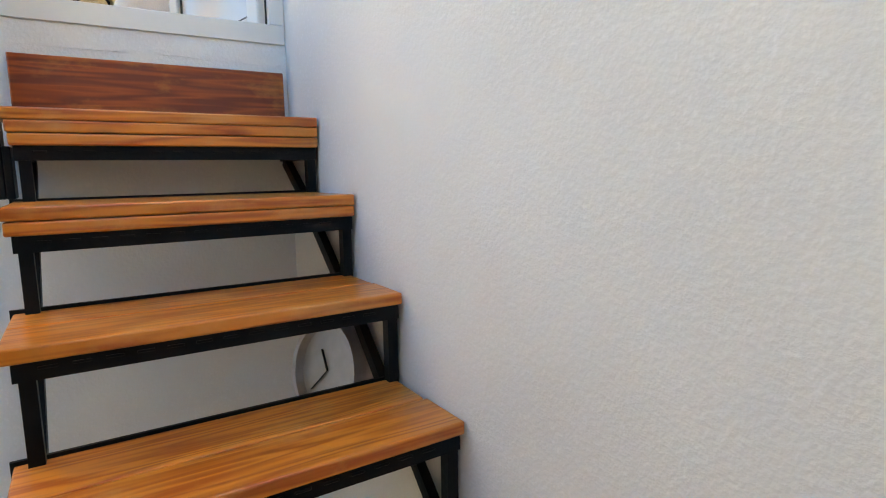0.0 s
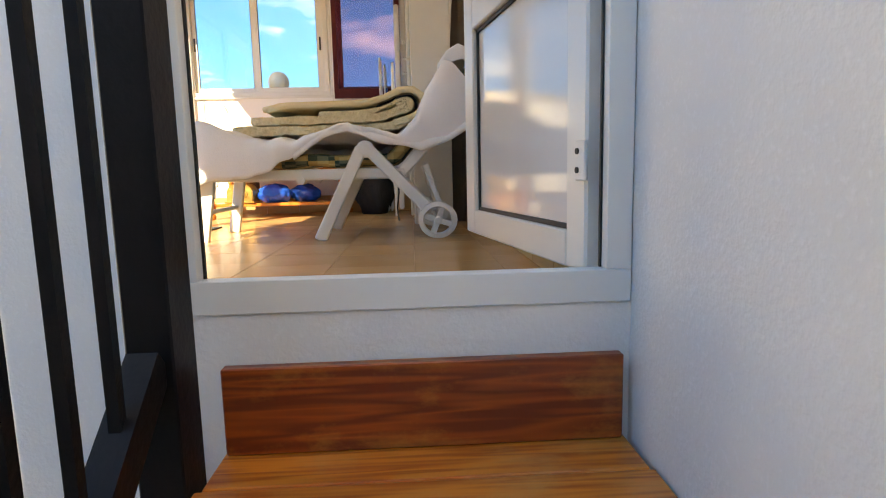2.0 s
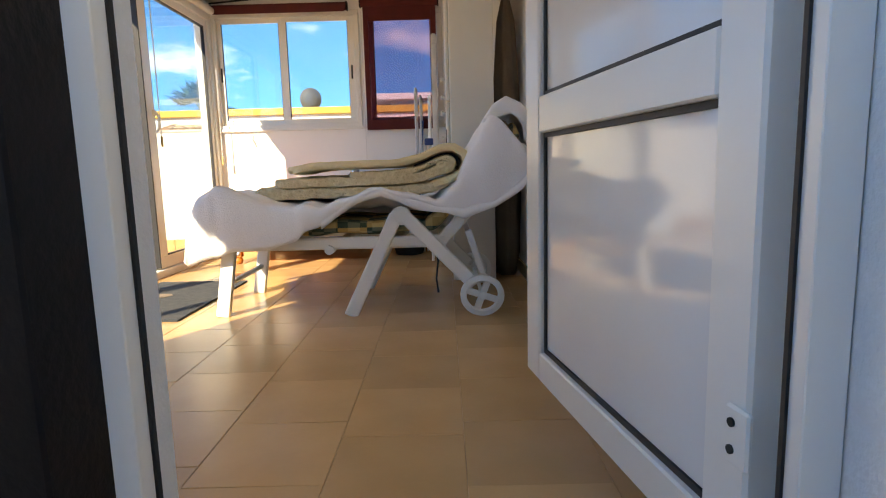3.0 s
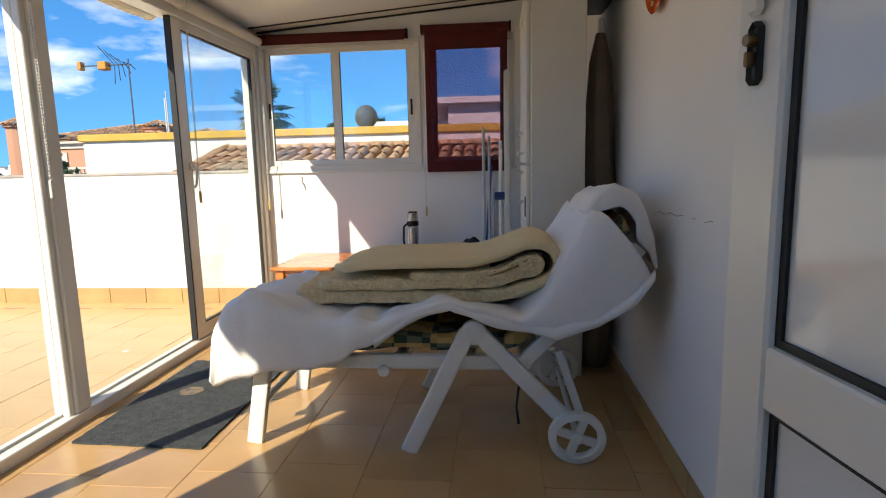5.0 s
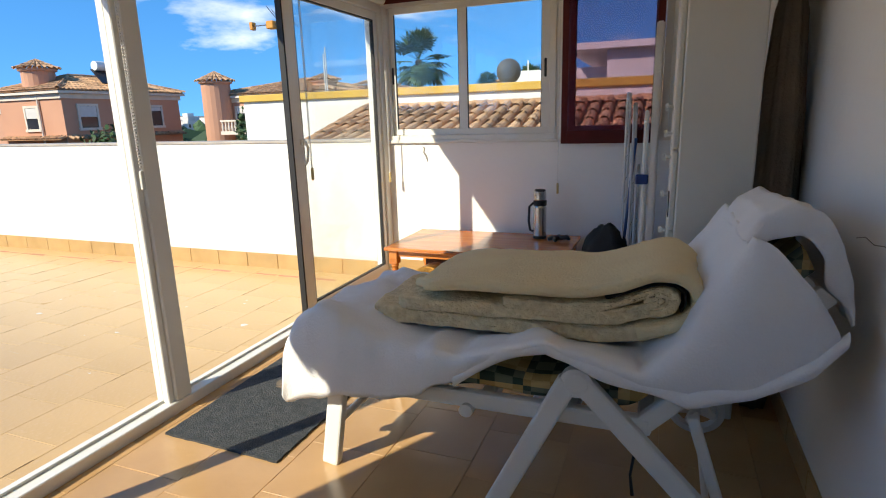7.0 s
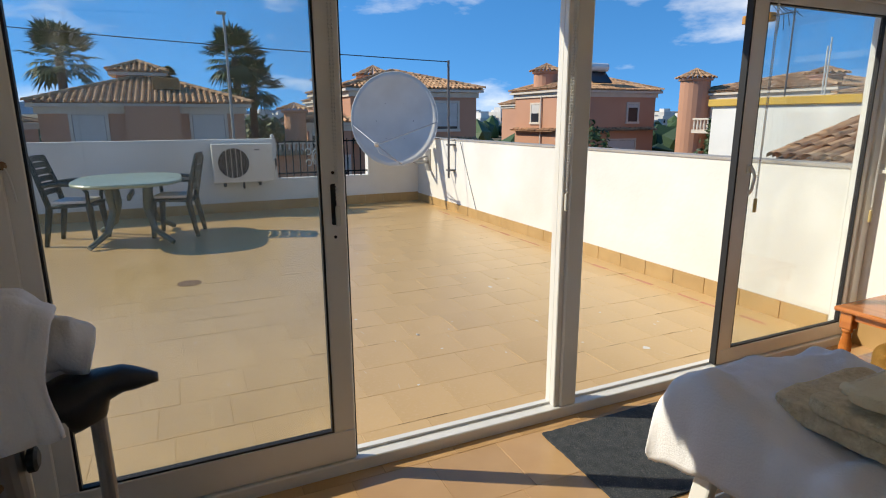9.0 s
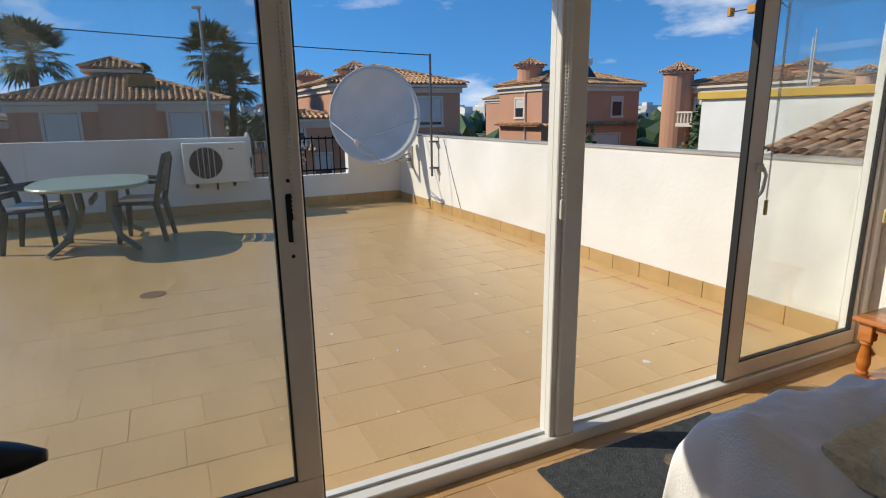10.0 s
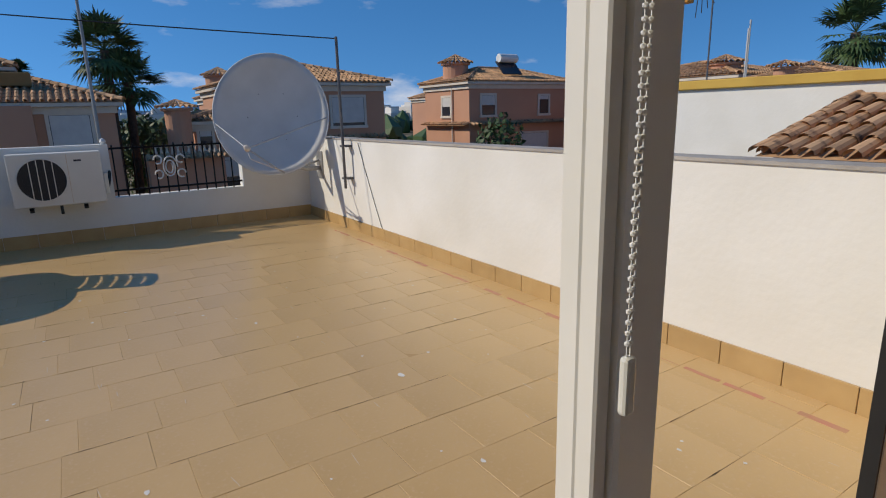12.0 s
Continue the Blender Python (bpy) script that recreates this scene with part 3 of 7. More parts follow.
# ---- stairs ----
def stairs():
    s = thing("staircase", (0.29, 0.6, LOW), "open steel stairs with orange pine treads beside a plastered wall", "stairs")
    x0, x1 = -0.068, SW - 0.006
    for n in range(8):
        y, z = STEP0 - GOING * n, TOPSTEP - RISE * n
        boards = 3 if n == 0 else 2 if n == 1 else 1
        th = 0.027
        depth = 0.285
        last = None
        for k in range(boards):
            zz = z - k * (th + 0.0015)
            jog = 0.004 * ((k * 7 + n * 3) % 3)
            bm = bmesh.new()
            if k == 0:
                box(bm, x0 + jog - 0.01 * (n == 0), x1, y, y + 0.142, zz - th, zz, 0.004, 2)
                box(bm, x0 + jog, x1 - 0.006, y + 0.1445, y + depth, zz - th, zz, 0.004, 2)
            else:
                box(bm, x0 + jog, x1, y + 0.002, y + depth, zz - th, zz, 0.004, 2)
            for v in bm.verts:
                v.co.z += 0.0018 * noise.noise((v.co.x * 5, v.co.y * 9, n + k))
            t = part("tread", bm, STAIRWOOD, s, "orange varnished pine tread board with worn patches")
            last = zz - th
        # steel angle frame under the tread
        f = part("tread_frame", B(x0 + 0.015, x1 - 0.004, y + 0.012, y + 0.018, last - 0.034, last - 0.0005), BLACKMETAL, s, "black steel angle under the tread")
        part("angle", B(x0 + 0.015, x1 - 0.004, y + 0.018, y + 0.045, last - 0.006, last - 0.0005), BLACKMETAL, f)
        part("back_angle", B(x0 - 0.005, x1 - 0.004, y + depth + 0.001, y + depth + 0.008, last - 0.02, z + 0.006), BLACKMETAL, f)
        for xx in (x0 + 0.015, x1 - 0.03):
            part("side_angle", B(xx, xx + 0.026, y + 0.0182, y + depth, last - 0.034, last - 0.0062), BLACKMETAL, f)
        for k in range(13):
            xx = x0 + 0.05 + k * 0.048
            part("weld_stop", B(xx, xx + 0.028, y + 0.008, y + 0.0119, last - 0.016, last - 0.011, 0.001), BLACKMETAL, f)
        # bent legs down to the tread below
        zl = z - RISE
        for xx in (x0 + 0.022, x1 - 0.028):
            bm = bmesh.new()
            box(bm, xx, xx + 0.024, y + 0.02, y + 0.046, zl - 0.03, last - 0.034)
            bar(bm, (xx + 0.012, y + depth - 0.03, last - 0.034), (xx + 0.012, y + 0.06, zl - 0.04), 0.022, 0.03)
            part("support", bm, BLACKMETAL, s)
    part("riser_board", B(-0.062, SW - 0.02, 1.628, 1.652, TOPSTEP + 0.001, 0.028, 0.002), RISERWOOD, s, "dark red brown varnished board behind the top tread")
    return s


stairs()


def railing():
    r = thing("stair_railing", (-0.12, 1.0, TOPSTEP), "black steel stair railing with square bars", "railing")
    # heavy end post, its plate and the sloping rails
    x = -0.118
    post = part("post", B(x - 0.034, x + 0.035, 1.505, 1.59, -0.335, 1.05, 0.003), BLACKMETAL, r)
    part("foot_plate", B(x + 0.0352, x + 0.052, 1.505, 1.59, -0.335, -0.21, 0.002), BLACKMETAL, post)
    sl = RISE / GOING
    def zr(y):
        return -0.005 + (y - 1.40) * sl
    bm = bar(bmesh.new(), (x, -0.6, zr(-0.6)), (x, 1.504, zr(1.504)), 0.045, 0.055)
    part("bottom_rail", bm, BLACKMETAL, r)
    bm = bar(bmesh.new(), (x, -0.6, zr(-0.6) + 1.0), (x, 1.504, zr(1.504) + 1.0), 0.05, 0.03)
    part("top_rail", bm, BLACKMETAL, r)
    y = 1.405
    while y > -0.55:
        part("baluster", B(x - 0.008, x + 0.008, y - 0.008, y + 0.008, zr(y) + 0.02, zr(y) + 0.99), BLACKMETAL, r)
        y -= 0.098


railing()


def clock_drum():
    m = pose(0.585, 1.18, -0.80, 0, -78, 15)
    c = thing("wall_clock", (0.585, 1.18, -0.80), "round silver wall clock hung low on the stair wall", "clock")
    bm = lathe(bmesh.new(), [(0.115, -0.03), (0.135, -0.03), (0.138, 0.0), (0.132, 0.035), (0.118, 0.035), (0.113, 0.012)], sides=40, m=m)
    part("rim", bm, mat("brushed silver", (0.55, 0.56, 0.58), None, 0.3, 30, 0.03, 90, 0.8), c, smooth=False)
    bm = lathe(bmesh.new(), [(0.112, 0.0), (0.112, 0.011)], sides=32, m=m)
    part("dial", bm, PLASTIC, c)
    for a, L in ((0.6, 0.06), (2.4, 0.085)):
        bm = bmesh.new()
        bar(bm, m @ Vector((0, 0, 0.016)), m @ Vector((L * math.cos(a), L * math.sin(a), 0.016)), 0.006, 0.002)
        part("clock_hand", bm, RUBBER, c)


clock_drum()

# ---- sun lounger and what lies on it ----
LY0, LY1 = 3.73, 4.33
LIE = Matrix.Translation((-0.39, 0.075, 0)) @ Matrix.Diagonal((1.07, 1, 1, 1)) @ Matrix.Translation((0.39, 0, 0))


def settle(ob):
    """Stretches a thing of the lounger to its true length and sets it in its place."""
    for o in [ob] + list(ob.children_recursive):
        if o.type == "MESH":
            q = Matrix.Translation(origin(o))
            o.data.transform(q.inverted() @ LIE @ q)


def lounger():
    l = thing("sun_lounger", (-0.2, 4.03, 0), "white plastic sun lounger with a raised back and wheels", "sun lounger")
    for y, s in ((LY0, 1), (LY1 - 0.04, -1)):
        r = part("side_rail", B(-0.95, 0.20, y, y + 0.04, 0.325, 0.385, 0.012, 2), PLASTIC, l)
        part("knob", lathe(bmesh.new(), [(0.022, -0.01), (0.022, 0.06)], m=Matrix.Translation((-0.33, y - 0.008, 0.325)) @ Matrix.Rotation(radians(-90), 4, "X")), PLASTIC, r)
        bm = bmesh.new()
        bar(bm, (-0.845, y + 0.02, 0.0), (-0.79, y + 0.02, 0.35), 0.04, 0.062, up=(1, 0, 0), bevel=0.008)
        part("leg", bm, PLASTIC, l)
        o = y - 0.042 if s > 0 else y + 0.042
        bm = bmesh.new()
        bar(bm, (-0.245, o + 0.02, 0.0), (-0.02, o + 0.02, 0.49), 0.038, 0.062, up=(1, 0, 0), bevel=0.008)
        part("leg", bm, PLASTIC, l)
        bm = bmesh.new()
        bar(bm, (0.0, o + 0.02, 0.50), (0.325, o + 0.02, 0.14), 0.038, 0.062, up=(1, 0, 0), bevel=0.008)
        part("leg", bm, PLASTIC, l)
        bm = lathe(bmesh.new(), [(0.03, 0), (0.045, 0.004), (0.045, 0.04), (0.03, 0.044)], m=Matrix.Translation((0.0, o, 0.485)) @ Matrix.Rotation(radians(-90), 4, "X"), sides=18)
        part("pivot", bm, PLASTIC, l)
        # back support strut
        bm = bmesh.new()
        bar(bm, (0.17, y + 0.02, 0.35), (0.57, y + 0.02, 0.80), 0.036, 0.055, up=(1, 0, 0), bevel=0.008)
        part("back_rail", bm, PLASTIC, l)
        bm = bmesh.new()
        bar(bm, (0.30, y + 0.03, 0.40), (0.385, y + 0.03, 0.12), 0.03, 0.03, up=(1, 0, 0), bevel=0.006)
        part("strut", bm, PLASTIC, l)
        # wheel with four spokes
        wy = o - 0.026 if s > 0 else o + 0.066
        m = Matrix.Translation((0.355, wy, 0.098)) @ Matrix.Rotation(radians(-90), 4, "X")
        bm = bmesh.new()
        prof = [(0.098, -0.016), (0.098, 0.016), (0.074, 0.022), (0.070, 0.012), (0.070, -0.012), (0.074, -0.022)]
        n = 40
        rings = [[bm.verts.new(m @ Vector((rr * math.cos(2 * math.pi * k / n), rr * math.sin(2 * math.pi * k / n), zz))) for rr, zz in prof] for k in range(n)]
        for k in range(n):
            for q in range(6):
                bm.faces.new((rings[k][q], rings[(k + 1) % n][q], rings[(k + 1) % n][(q + 1) % 6], rings[k][(q + 1) % 6]))
        bmesh.ops.recalc_face_normals(bm, faces=bm.faces[:])
        w = part("wheel", bm, PLASTIC, l, smooth=False)
        part("hub", lathe(bmesh.new(), [(0.014, -0.024), (0.022, -0.018), (0.022, 0.018), (0.014, 0.024)], m=m), PLASTIC, w)
        for k in range(4):
            a = radians(20 + 90 * k)
            bm = bmesh.new()
            p0, p1 = m @ Vector((0.018 * math.cos(a), 0.018 * math.sin(a), 0)), m @ Vector((0.074 * math.cos(a), 0.074 * math.sin(a), 0))
            bar(bm, p0, p1, 0.02, 0.03, up=m.to_3x3() @ Vector((-math.sin(a), math.cos(a), 0)), bevel=0.003)
            part("spoke", bm, PLASTIC, w)
    for x in (-0.93, -0.55, -0.3, -0.05, 0.16):
        part("cross_bar", B(x, x + 0.05, LY0 + 0.0402, LY1 - 0.0402, 0.335, 0.375, 0.006), PLASTIC, l)
    part("leg_bar", T([(-0.82, LY0 + 0.04, 0.16), (-0.82, LY1 - 0.04, 0.16)], 0.014), PLASTIC, l)
    part("axle", T([(0.355, LY0 - 0.02, 0.098), (0.355, LY1 + 0.02, 0.098)], 0.010), PLASTIC, l)
    for k in range(9):
        q = 0.12 + k * 0.1
        x, z = 0.17 + 0.40 * q, 0.35 + 0.45 * q
        bm = bar(bmesh.new(), (x, LY0 + 0.0402, z), (x, LY1 - 0.0402, z), 0.03, 0.012, up=(-0.69, 0, 0.72))
        part("back_slat", bm, PLASTIC, l)
    part("cord", T([(0.155, LY0 + 0.06, 0.335), (0.16, LY0 + 0.05, 0.25), (0.15, LY0 + 0.05, 0.16), (0.158, LY0 + 0.05, 0.09)], [0.004, 0.005, 0.004, 0.006], 6), RUBBER, l, "dark dangling cord")
    settle(l)


lounger()

def nprofile(table, s):
    xs = [r[0] for r in table]
    return [float(np.interp(s, xs, [r[k] for r in table])) for k in range(1, len(table[0]))]


def lounge_pad():
    """Checked cushion on the seat and the back."""
    path = [(0.0, -0.94, 0.40), (0.12, -0.85, 0.415), (0.5, -0.3, 0.43), (0.72, 0.10, 0.43), (0.78, 0.16, 0.46), (1.0, 0.525, 0.875)]

    def f(u, v):
        x, z = nprofile(path, u)
        a = 2 * math.pi * v
        return Vector((x - 0.03 * math.sin(a) * (0.7 if u > 0.74 else 0), 4.03 + 0.285 * max(-1, min(1, 1.25 * math.cos(a))), z + 0.036 * max(-1, min(1, 1.3 * math.sin(a))) + 0.006 * math.sin(u * 40)))
    bm = sheet(60, 24, f)
    bmesh.ops.remove_doubles(bm, verts=bm.verts, dist=0.0005)
    m = mat("green and yellow checked cotton", (0.02, 0.06, 0.035), (0.03, 0.07, 0.04), 0.9, 4, 0.3, 150)
    n, l = m.node_tree.nodes, m.node_tree.links
    tc, ck, ck2, mx = n.new("ShaderNodeTexCoord"), n.new("ShaderNodeTexChecker"), n.new("ShaderNodeTexChecker"), n.new("ShaderNodeMix")
    ck.inputs["Scale"].default_value, ck2.inputs["Scale"].default_value = 7.0, 17.0
    ck.inputs[1].default_value, ck.inputs[2].default_value = (0.02, 0.06, 0.04, 1), (0.52, 0.36, 0.12, 1)
    ck2.inputs[1].default_value, ck2.inputs[2].default_value = (0.55, 0.5, 0.36, 1), (0.06, 0.035, 0.03, 1)
    mx.data_type = "RGBA"
    mx.inputs[0].default_value = 0.22
    for c in (ck, ck2):
        l.new(tc.outputs["Object"], c.inputs["Vector"])
    l.new(ck.outputs[0], mx.inputs[6])
    l.new(ck2.outputs[0], mx.inputs[7])
    l.new(mx.outputs[2], n["Principled BSDF"].inputs["Base Color"])
    settle(solid("lounger_cushion", bm, m, "green and yellow checked cushion on the lounger", "cushion", smooth=True))


lounge_pad()


def duvet():
    # s, upper edge x z, lower near edge x z
    tab = [(-0.10, -0.965, 0.31, -0.955, 0.262), (-0.04, -0.950, 0.50, -0.94, 0.264), (0.0, -0.895, 0.59, -0.925, 0.269), (0.1, -0.81, 0.638, -0.81, 0.29), (0.2, -0.66, 0.585, -0.66, 0.326), (0.33, -0.45, 0.535, -0.45, 0.373),
           (0.42, -0.32, 0.525, -0.32, 0.45), (0.5, -0.2, 0.59, -0.2, 0.533), (0.58, -0.06, 0.618, -0.08, 0.584), (0.66, 0.06, 0.59, 0.02, 0.55), (0.75, 0.165, 0.545, 0.165, 0.497), (0.82, 0.25, 0.645, 0.28, 0.462), (0.9, 0.315, 0.79, 0.42, 0.51), (0.96, 0.37, 0.885, 0.54, 0.61), (1.0, 0.40, 0.94, 0.60, 0.70)]
    mid = [(-0.10, -0.965, 0.36), (-0.04, -0.955, 0.50), (0.0, -0.90, 0.575), (0.1, -0.80, 0.60), (0.3, -0.48, 0.545), (0.5, -0.18, 0.53), (0.66, 0.04, 0.53), (0.75, 0.15, 0.545), (0.82, 0.24, 0.66), (0.9, 0.315, 0.79), (1.0, 0.395, 0.925)]

    def f(u, v):
        s = -0.10 + 1.10 * u
        ux, uz, ex, ez = nprofile(tab, s)
        mx, mz = nprofile(mid, s)
        if v < 0.2:
            k = v / 0.2
            kk = math.sin(k * math.pi / 2)
            p = Vector((ex + (ux - ex) * k, 3.672 - 0.022 * math.sin(k * math.pi) + 0.03 * k * k, ez + (uz - ez) * kk))
        elif v < 0.88:
            k = (v - 0.2) / 0.68
            w = min(1, k * 3.2)
            w = w * w * (3 - 2 * w)
            p = Vector((ux + (mx - ux) * w, 3.702 + k * 0.668, uz + (mz - uz) * w))
        else:
            k = (v - 0.88) / 0.12
            p = Vector((mx, 4.37 + 0.02 * math.sin(k * 3), mz - 0.15 * k))
        q = 0.020 * noise.noise((p.x * 5, p.y * 6, 1.3)) + 0.020 * noise.noise((p.x * 13, p.y * 8, 4)) + 0.006 * noise.noise((p.x * 34, p.y * 30, 7)) + 0.007 * abs(math.sin(p.x * 13.5)) + 0.004 * abs(math.sin((p.y - 3.7) * 16))
        return p + Vector((-0.3 * q, -0.4 * q if v < 0.2 else 0, q))
    bm = sheet(120, 72, f)
    for _ in range(2):
        bmesh.ops.smooth_vert(bm, verts=bm.verts, factor=0.5, use_axis_x=True, use_axis_y=True, use_axis_z=True)
    d = solid("duvet", thicken(bm, 0.022), COTTON, "white quilted cotton duvet spread over the lounger", "duvet", smooth=True)
    # folded hem that rides over the near arm
    def hem(u, v):
        s = 0.40 + 0.60 * u
        ux, uz, ex, ez = nprofile(tab, s)
        a = 2 * math.pi * v
        r = 0.020 + 0.008 * noise.noise((u * 9, 1, 2))
        lift = 0.02 + 0.012 * math.sin(u * 11)
        return Vector((ex, 3.668 + r * math.cos(a) * 0.8, ez + lift + r * math.sin(a) * 1.1))
    bm = sheet(50, 12, hem)
    bmesh.ops.remove_doubles(bm, verts=bm.verts, dist=0.0004)
    part("folded_hem", bm, COTTON, d, smooth=True)
    settle(d)


duvet()


def head_towel():
    # over the head of the lounger: the top run, and the lower edge of the short side flap
    run = [(0, 0.375, 0.93), (0.2, 0.42, 1.0), (0.4, 0.475, 1.032), (0.6, 0.545, 1.0), (0.8, 0.61, 0.88), (1.0, 0.632, 0.735)]
    flap = [(0, 0.39, 0.91), (0.2, 0.44, 0.935), (0.4, 0.495, 0.945), (0.55, 0.545, 0.885), (0.7, 0.555, 0.825), (0.85, 0.59, 0.785), (1.0, 0.622, 0.725)]

    def f(u, v):
        x, z = nprofile(run, u)
        fx, fz = nprofile(flap, u)
        if v < 0.2:
            k = v / 0.2
            p = Vector((fx + (x - fx) * k, 3.725 - 0.012 * math.sin(k * math.pi) + 0.015 * k, fz + (z - fz) * math.sin(k * math.pi / 2)))
        else:
            k = (v - 0.2) / 0.8
            p = Vector((x, 3.74 + 0.54 * k, z - 0.03 * k))
        q = 0.012 * noise.noise((p.x * 9, p.y * 7, p.z * 9)) + 0.006 * noise.noise((p.x * 26, p.y * 20, p.z * 26))
        return p + Vector((q * 0.6, -q * 0.6, q))
    bm = sheet(44, 40, f)
    bmesh.ops.smooth_vert(bm, verts=bm.verts, factor=0.5, use_axis_x=True, use_axis_y=True, use_axis_z=True)
    settle(solid("towel", thicken(bm, 0.012), COTTON, "white towel draped over the lounger head", "towel", smooth=True))


head_towel()


def ribbon(path, th, y0, y1, seed=0, corner=0.07, fuzz=0.004, nu=70, nv=22):
    """A thick folded layer: a profile in x and z pushed along y, with soft rounded edges."""
    cum = [0.0]
    for a, b in zip(path, path[1:]):
        cum.append(cum[-1] + math.hypot(b[0] - a[0], b[1] - a[1]))
    total = cum[-1]

    def at(s):
        return Vector((float(np.interp(s, cum, [p[0] for p in path])), 0, float(np.interp(s, cum, [p[1] for p in path]))))

    def curve(s):
        w = 0.03
        return (at(max(0, s - w)) + 2 * at(s) + at(min(total, s + w))) / 4

    def f(u, v):
        s = u * total
        e = curve(min(total, s + 0.01)) - curve(max(0, s - 0.01))
        e = e.normalized() if e.length > 1e-6 else Vector((1, 0, 0))
        nrm = Vector((-e.z, 0, e.x))
        a = 2 * math.pi * v
        cy = max(-1, min(1, 1.3 * math.cos(a)))
        sz = max(-1, min(1, 1.2 * math.sin(a)))
        endk = min(1.0, s / corner, (total - s) / 0.03 + 0.35)
        inset = corner * (1 - math.sqrt(max(0, 1 - (1 - min(1, s / corner)) ** 2))) if s < corner else 0
        t = th / 2 * math.sqrt(max(0.02, 1 - (1 - min(1, s / (th * 0.6))) ** 2))
        p = curve(s) + nrm * (sz * t)
        y = (y0 + y1) / 2 + cy * ((y1 - y0) / 2 - inset)
        z = fuzz * noise.noise((p.x * 11 + seed, y * 11, p.z * 11)) * 1.5 + fuzz * 0.6 * noise.noise((p.x * 45, y * 45 + seed, p.z * 45))
        return p + nrm * z * (1 if sz >= 0 else -1) + Vector((0, y + z, 0))
    bm = sheet(nu, nv * 2, f)
    bmesh.ops.remove_doubles(bm, verts=bm.verts, dist=0.0004)
    return bm


def blanket():
    b = thing("fleece_blanket", (-0.2, 4.0, 0.59), "cream fleece blanket, folded and rolled, on the duvet", "blanket")
    part("sherpa_layer", ribbon([(-0.700, 0.597), (-0.300, 0.597), (0.000, 0.600), (0.130, 0.609), (0.220, 0.640)], 0.060, 3.80, 4.24, 1, 0.08, 0.007), SHERPA, b, "knobbly cream pile layer", True)
    part("sherpa_layer", ribbon([(-0.600, 0.647), (-0.300, 0.650), (0.000, 0.653), (0.100, 0.666), (0.190, 0.706), (0.225, 0.736), (0.200, 0.750), (0.150, 0.732)], 0.052, 3.79, 4.23, 2, 0.07, 0.007), SHERPA, b, "knobbly cream pile layer", True)
    part("fleece_layer", ribbon([(-0.520, 0.706), (-0.400, 0.728), (-0.200, 0.732), (0.000, 0.736), (0.100, 0.763), (0.180, 0.802), (0.245, 0.807), (0.290, 0.776), (0.305, 0.732), (0.285, 0.684), (0.220, 0.647), (0.140, 0.626)], 0.042, 3.775, 4.25, 3, 0.10, 0.003, 90), FLEECE, b, "smooth cream fleece side", True)
    part("lining_edge", ribbon([(0.050, 0.716), (0.100, 0.735), (0.180, 0.773), (0.240, 0.779), (0.266, 0.754), (0.272, 0.723), (0.250, 0.692)], 0.008, 3.79, 4.2, 4, 0.03, 0.002, 60, 8), mat("dark brown binding", (0.035, 0.02, 0.014), None, 0.9, 8, 0.2, 100), b, "dark brown binding inside the fold", True)
    part("sherpa_fold", ribbon([(-0.250, 0.679), (0.000, 0.684), (0.090, 0.706), (0.160, 0.741), (0.215, 0.758), (0.245, 0.736), (0.240, 0.706), (0.200, 0.685), (0.170, 0.692)], 0.034, 3.785, 4.22, 5, 0.05, 0.006, 60), SHERPA, b, "knobbly cream pile inside the fold", True)
    edge = [(-0.515, 0.712), (-0.400, 0.728), (-0.200, 0.732), (0.000, 0.736), (0.100, 0.763), (0.180, 0.802), (0.245, 0.807), (0.290, 0.776), (0.305, 0.732), (0.285, 0.684), (0.220, 0.647)]
    part("binding", T([(x, 3.784 + (0.05 if k == 0 else 0), z) for k, (x, z) in enumerate(edge)], 0.017, 8), FLEECE, b, "rolled cream hem along the blanket edge", True)
    settle(b)


blanket()

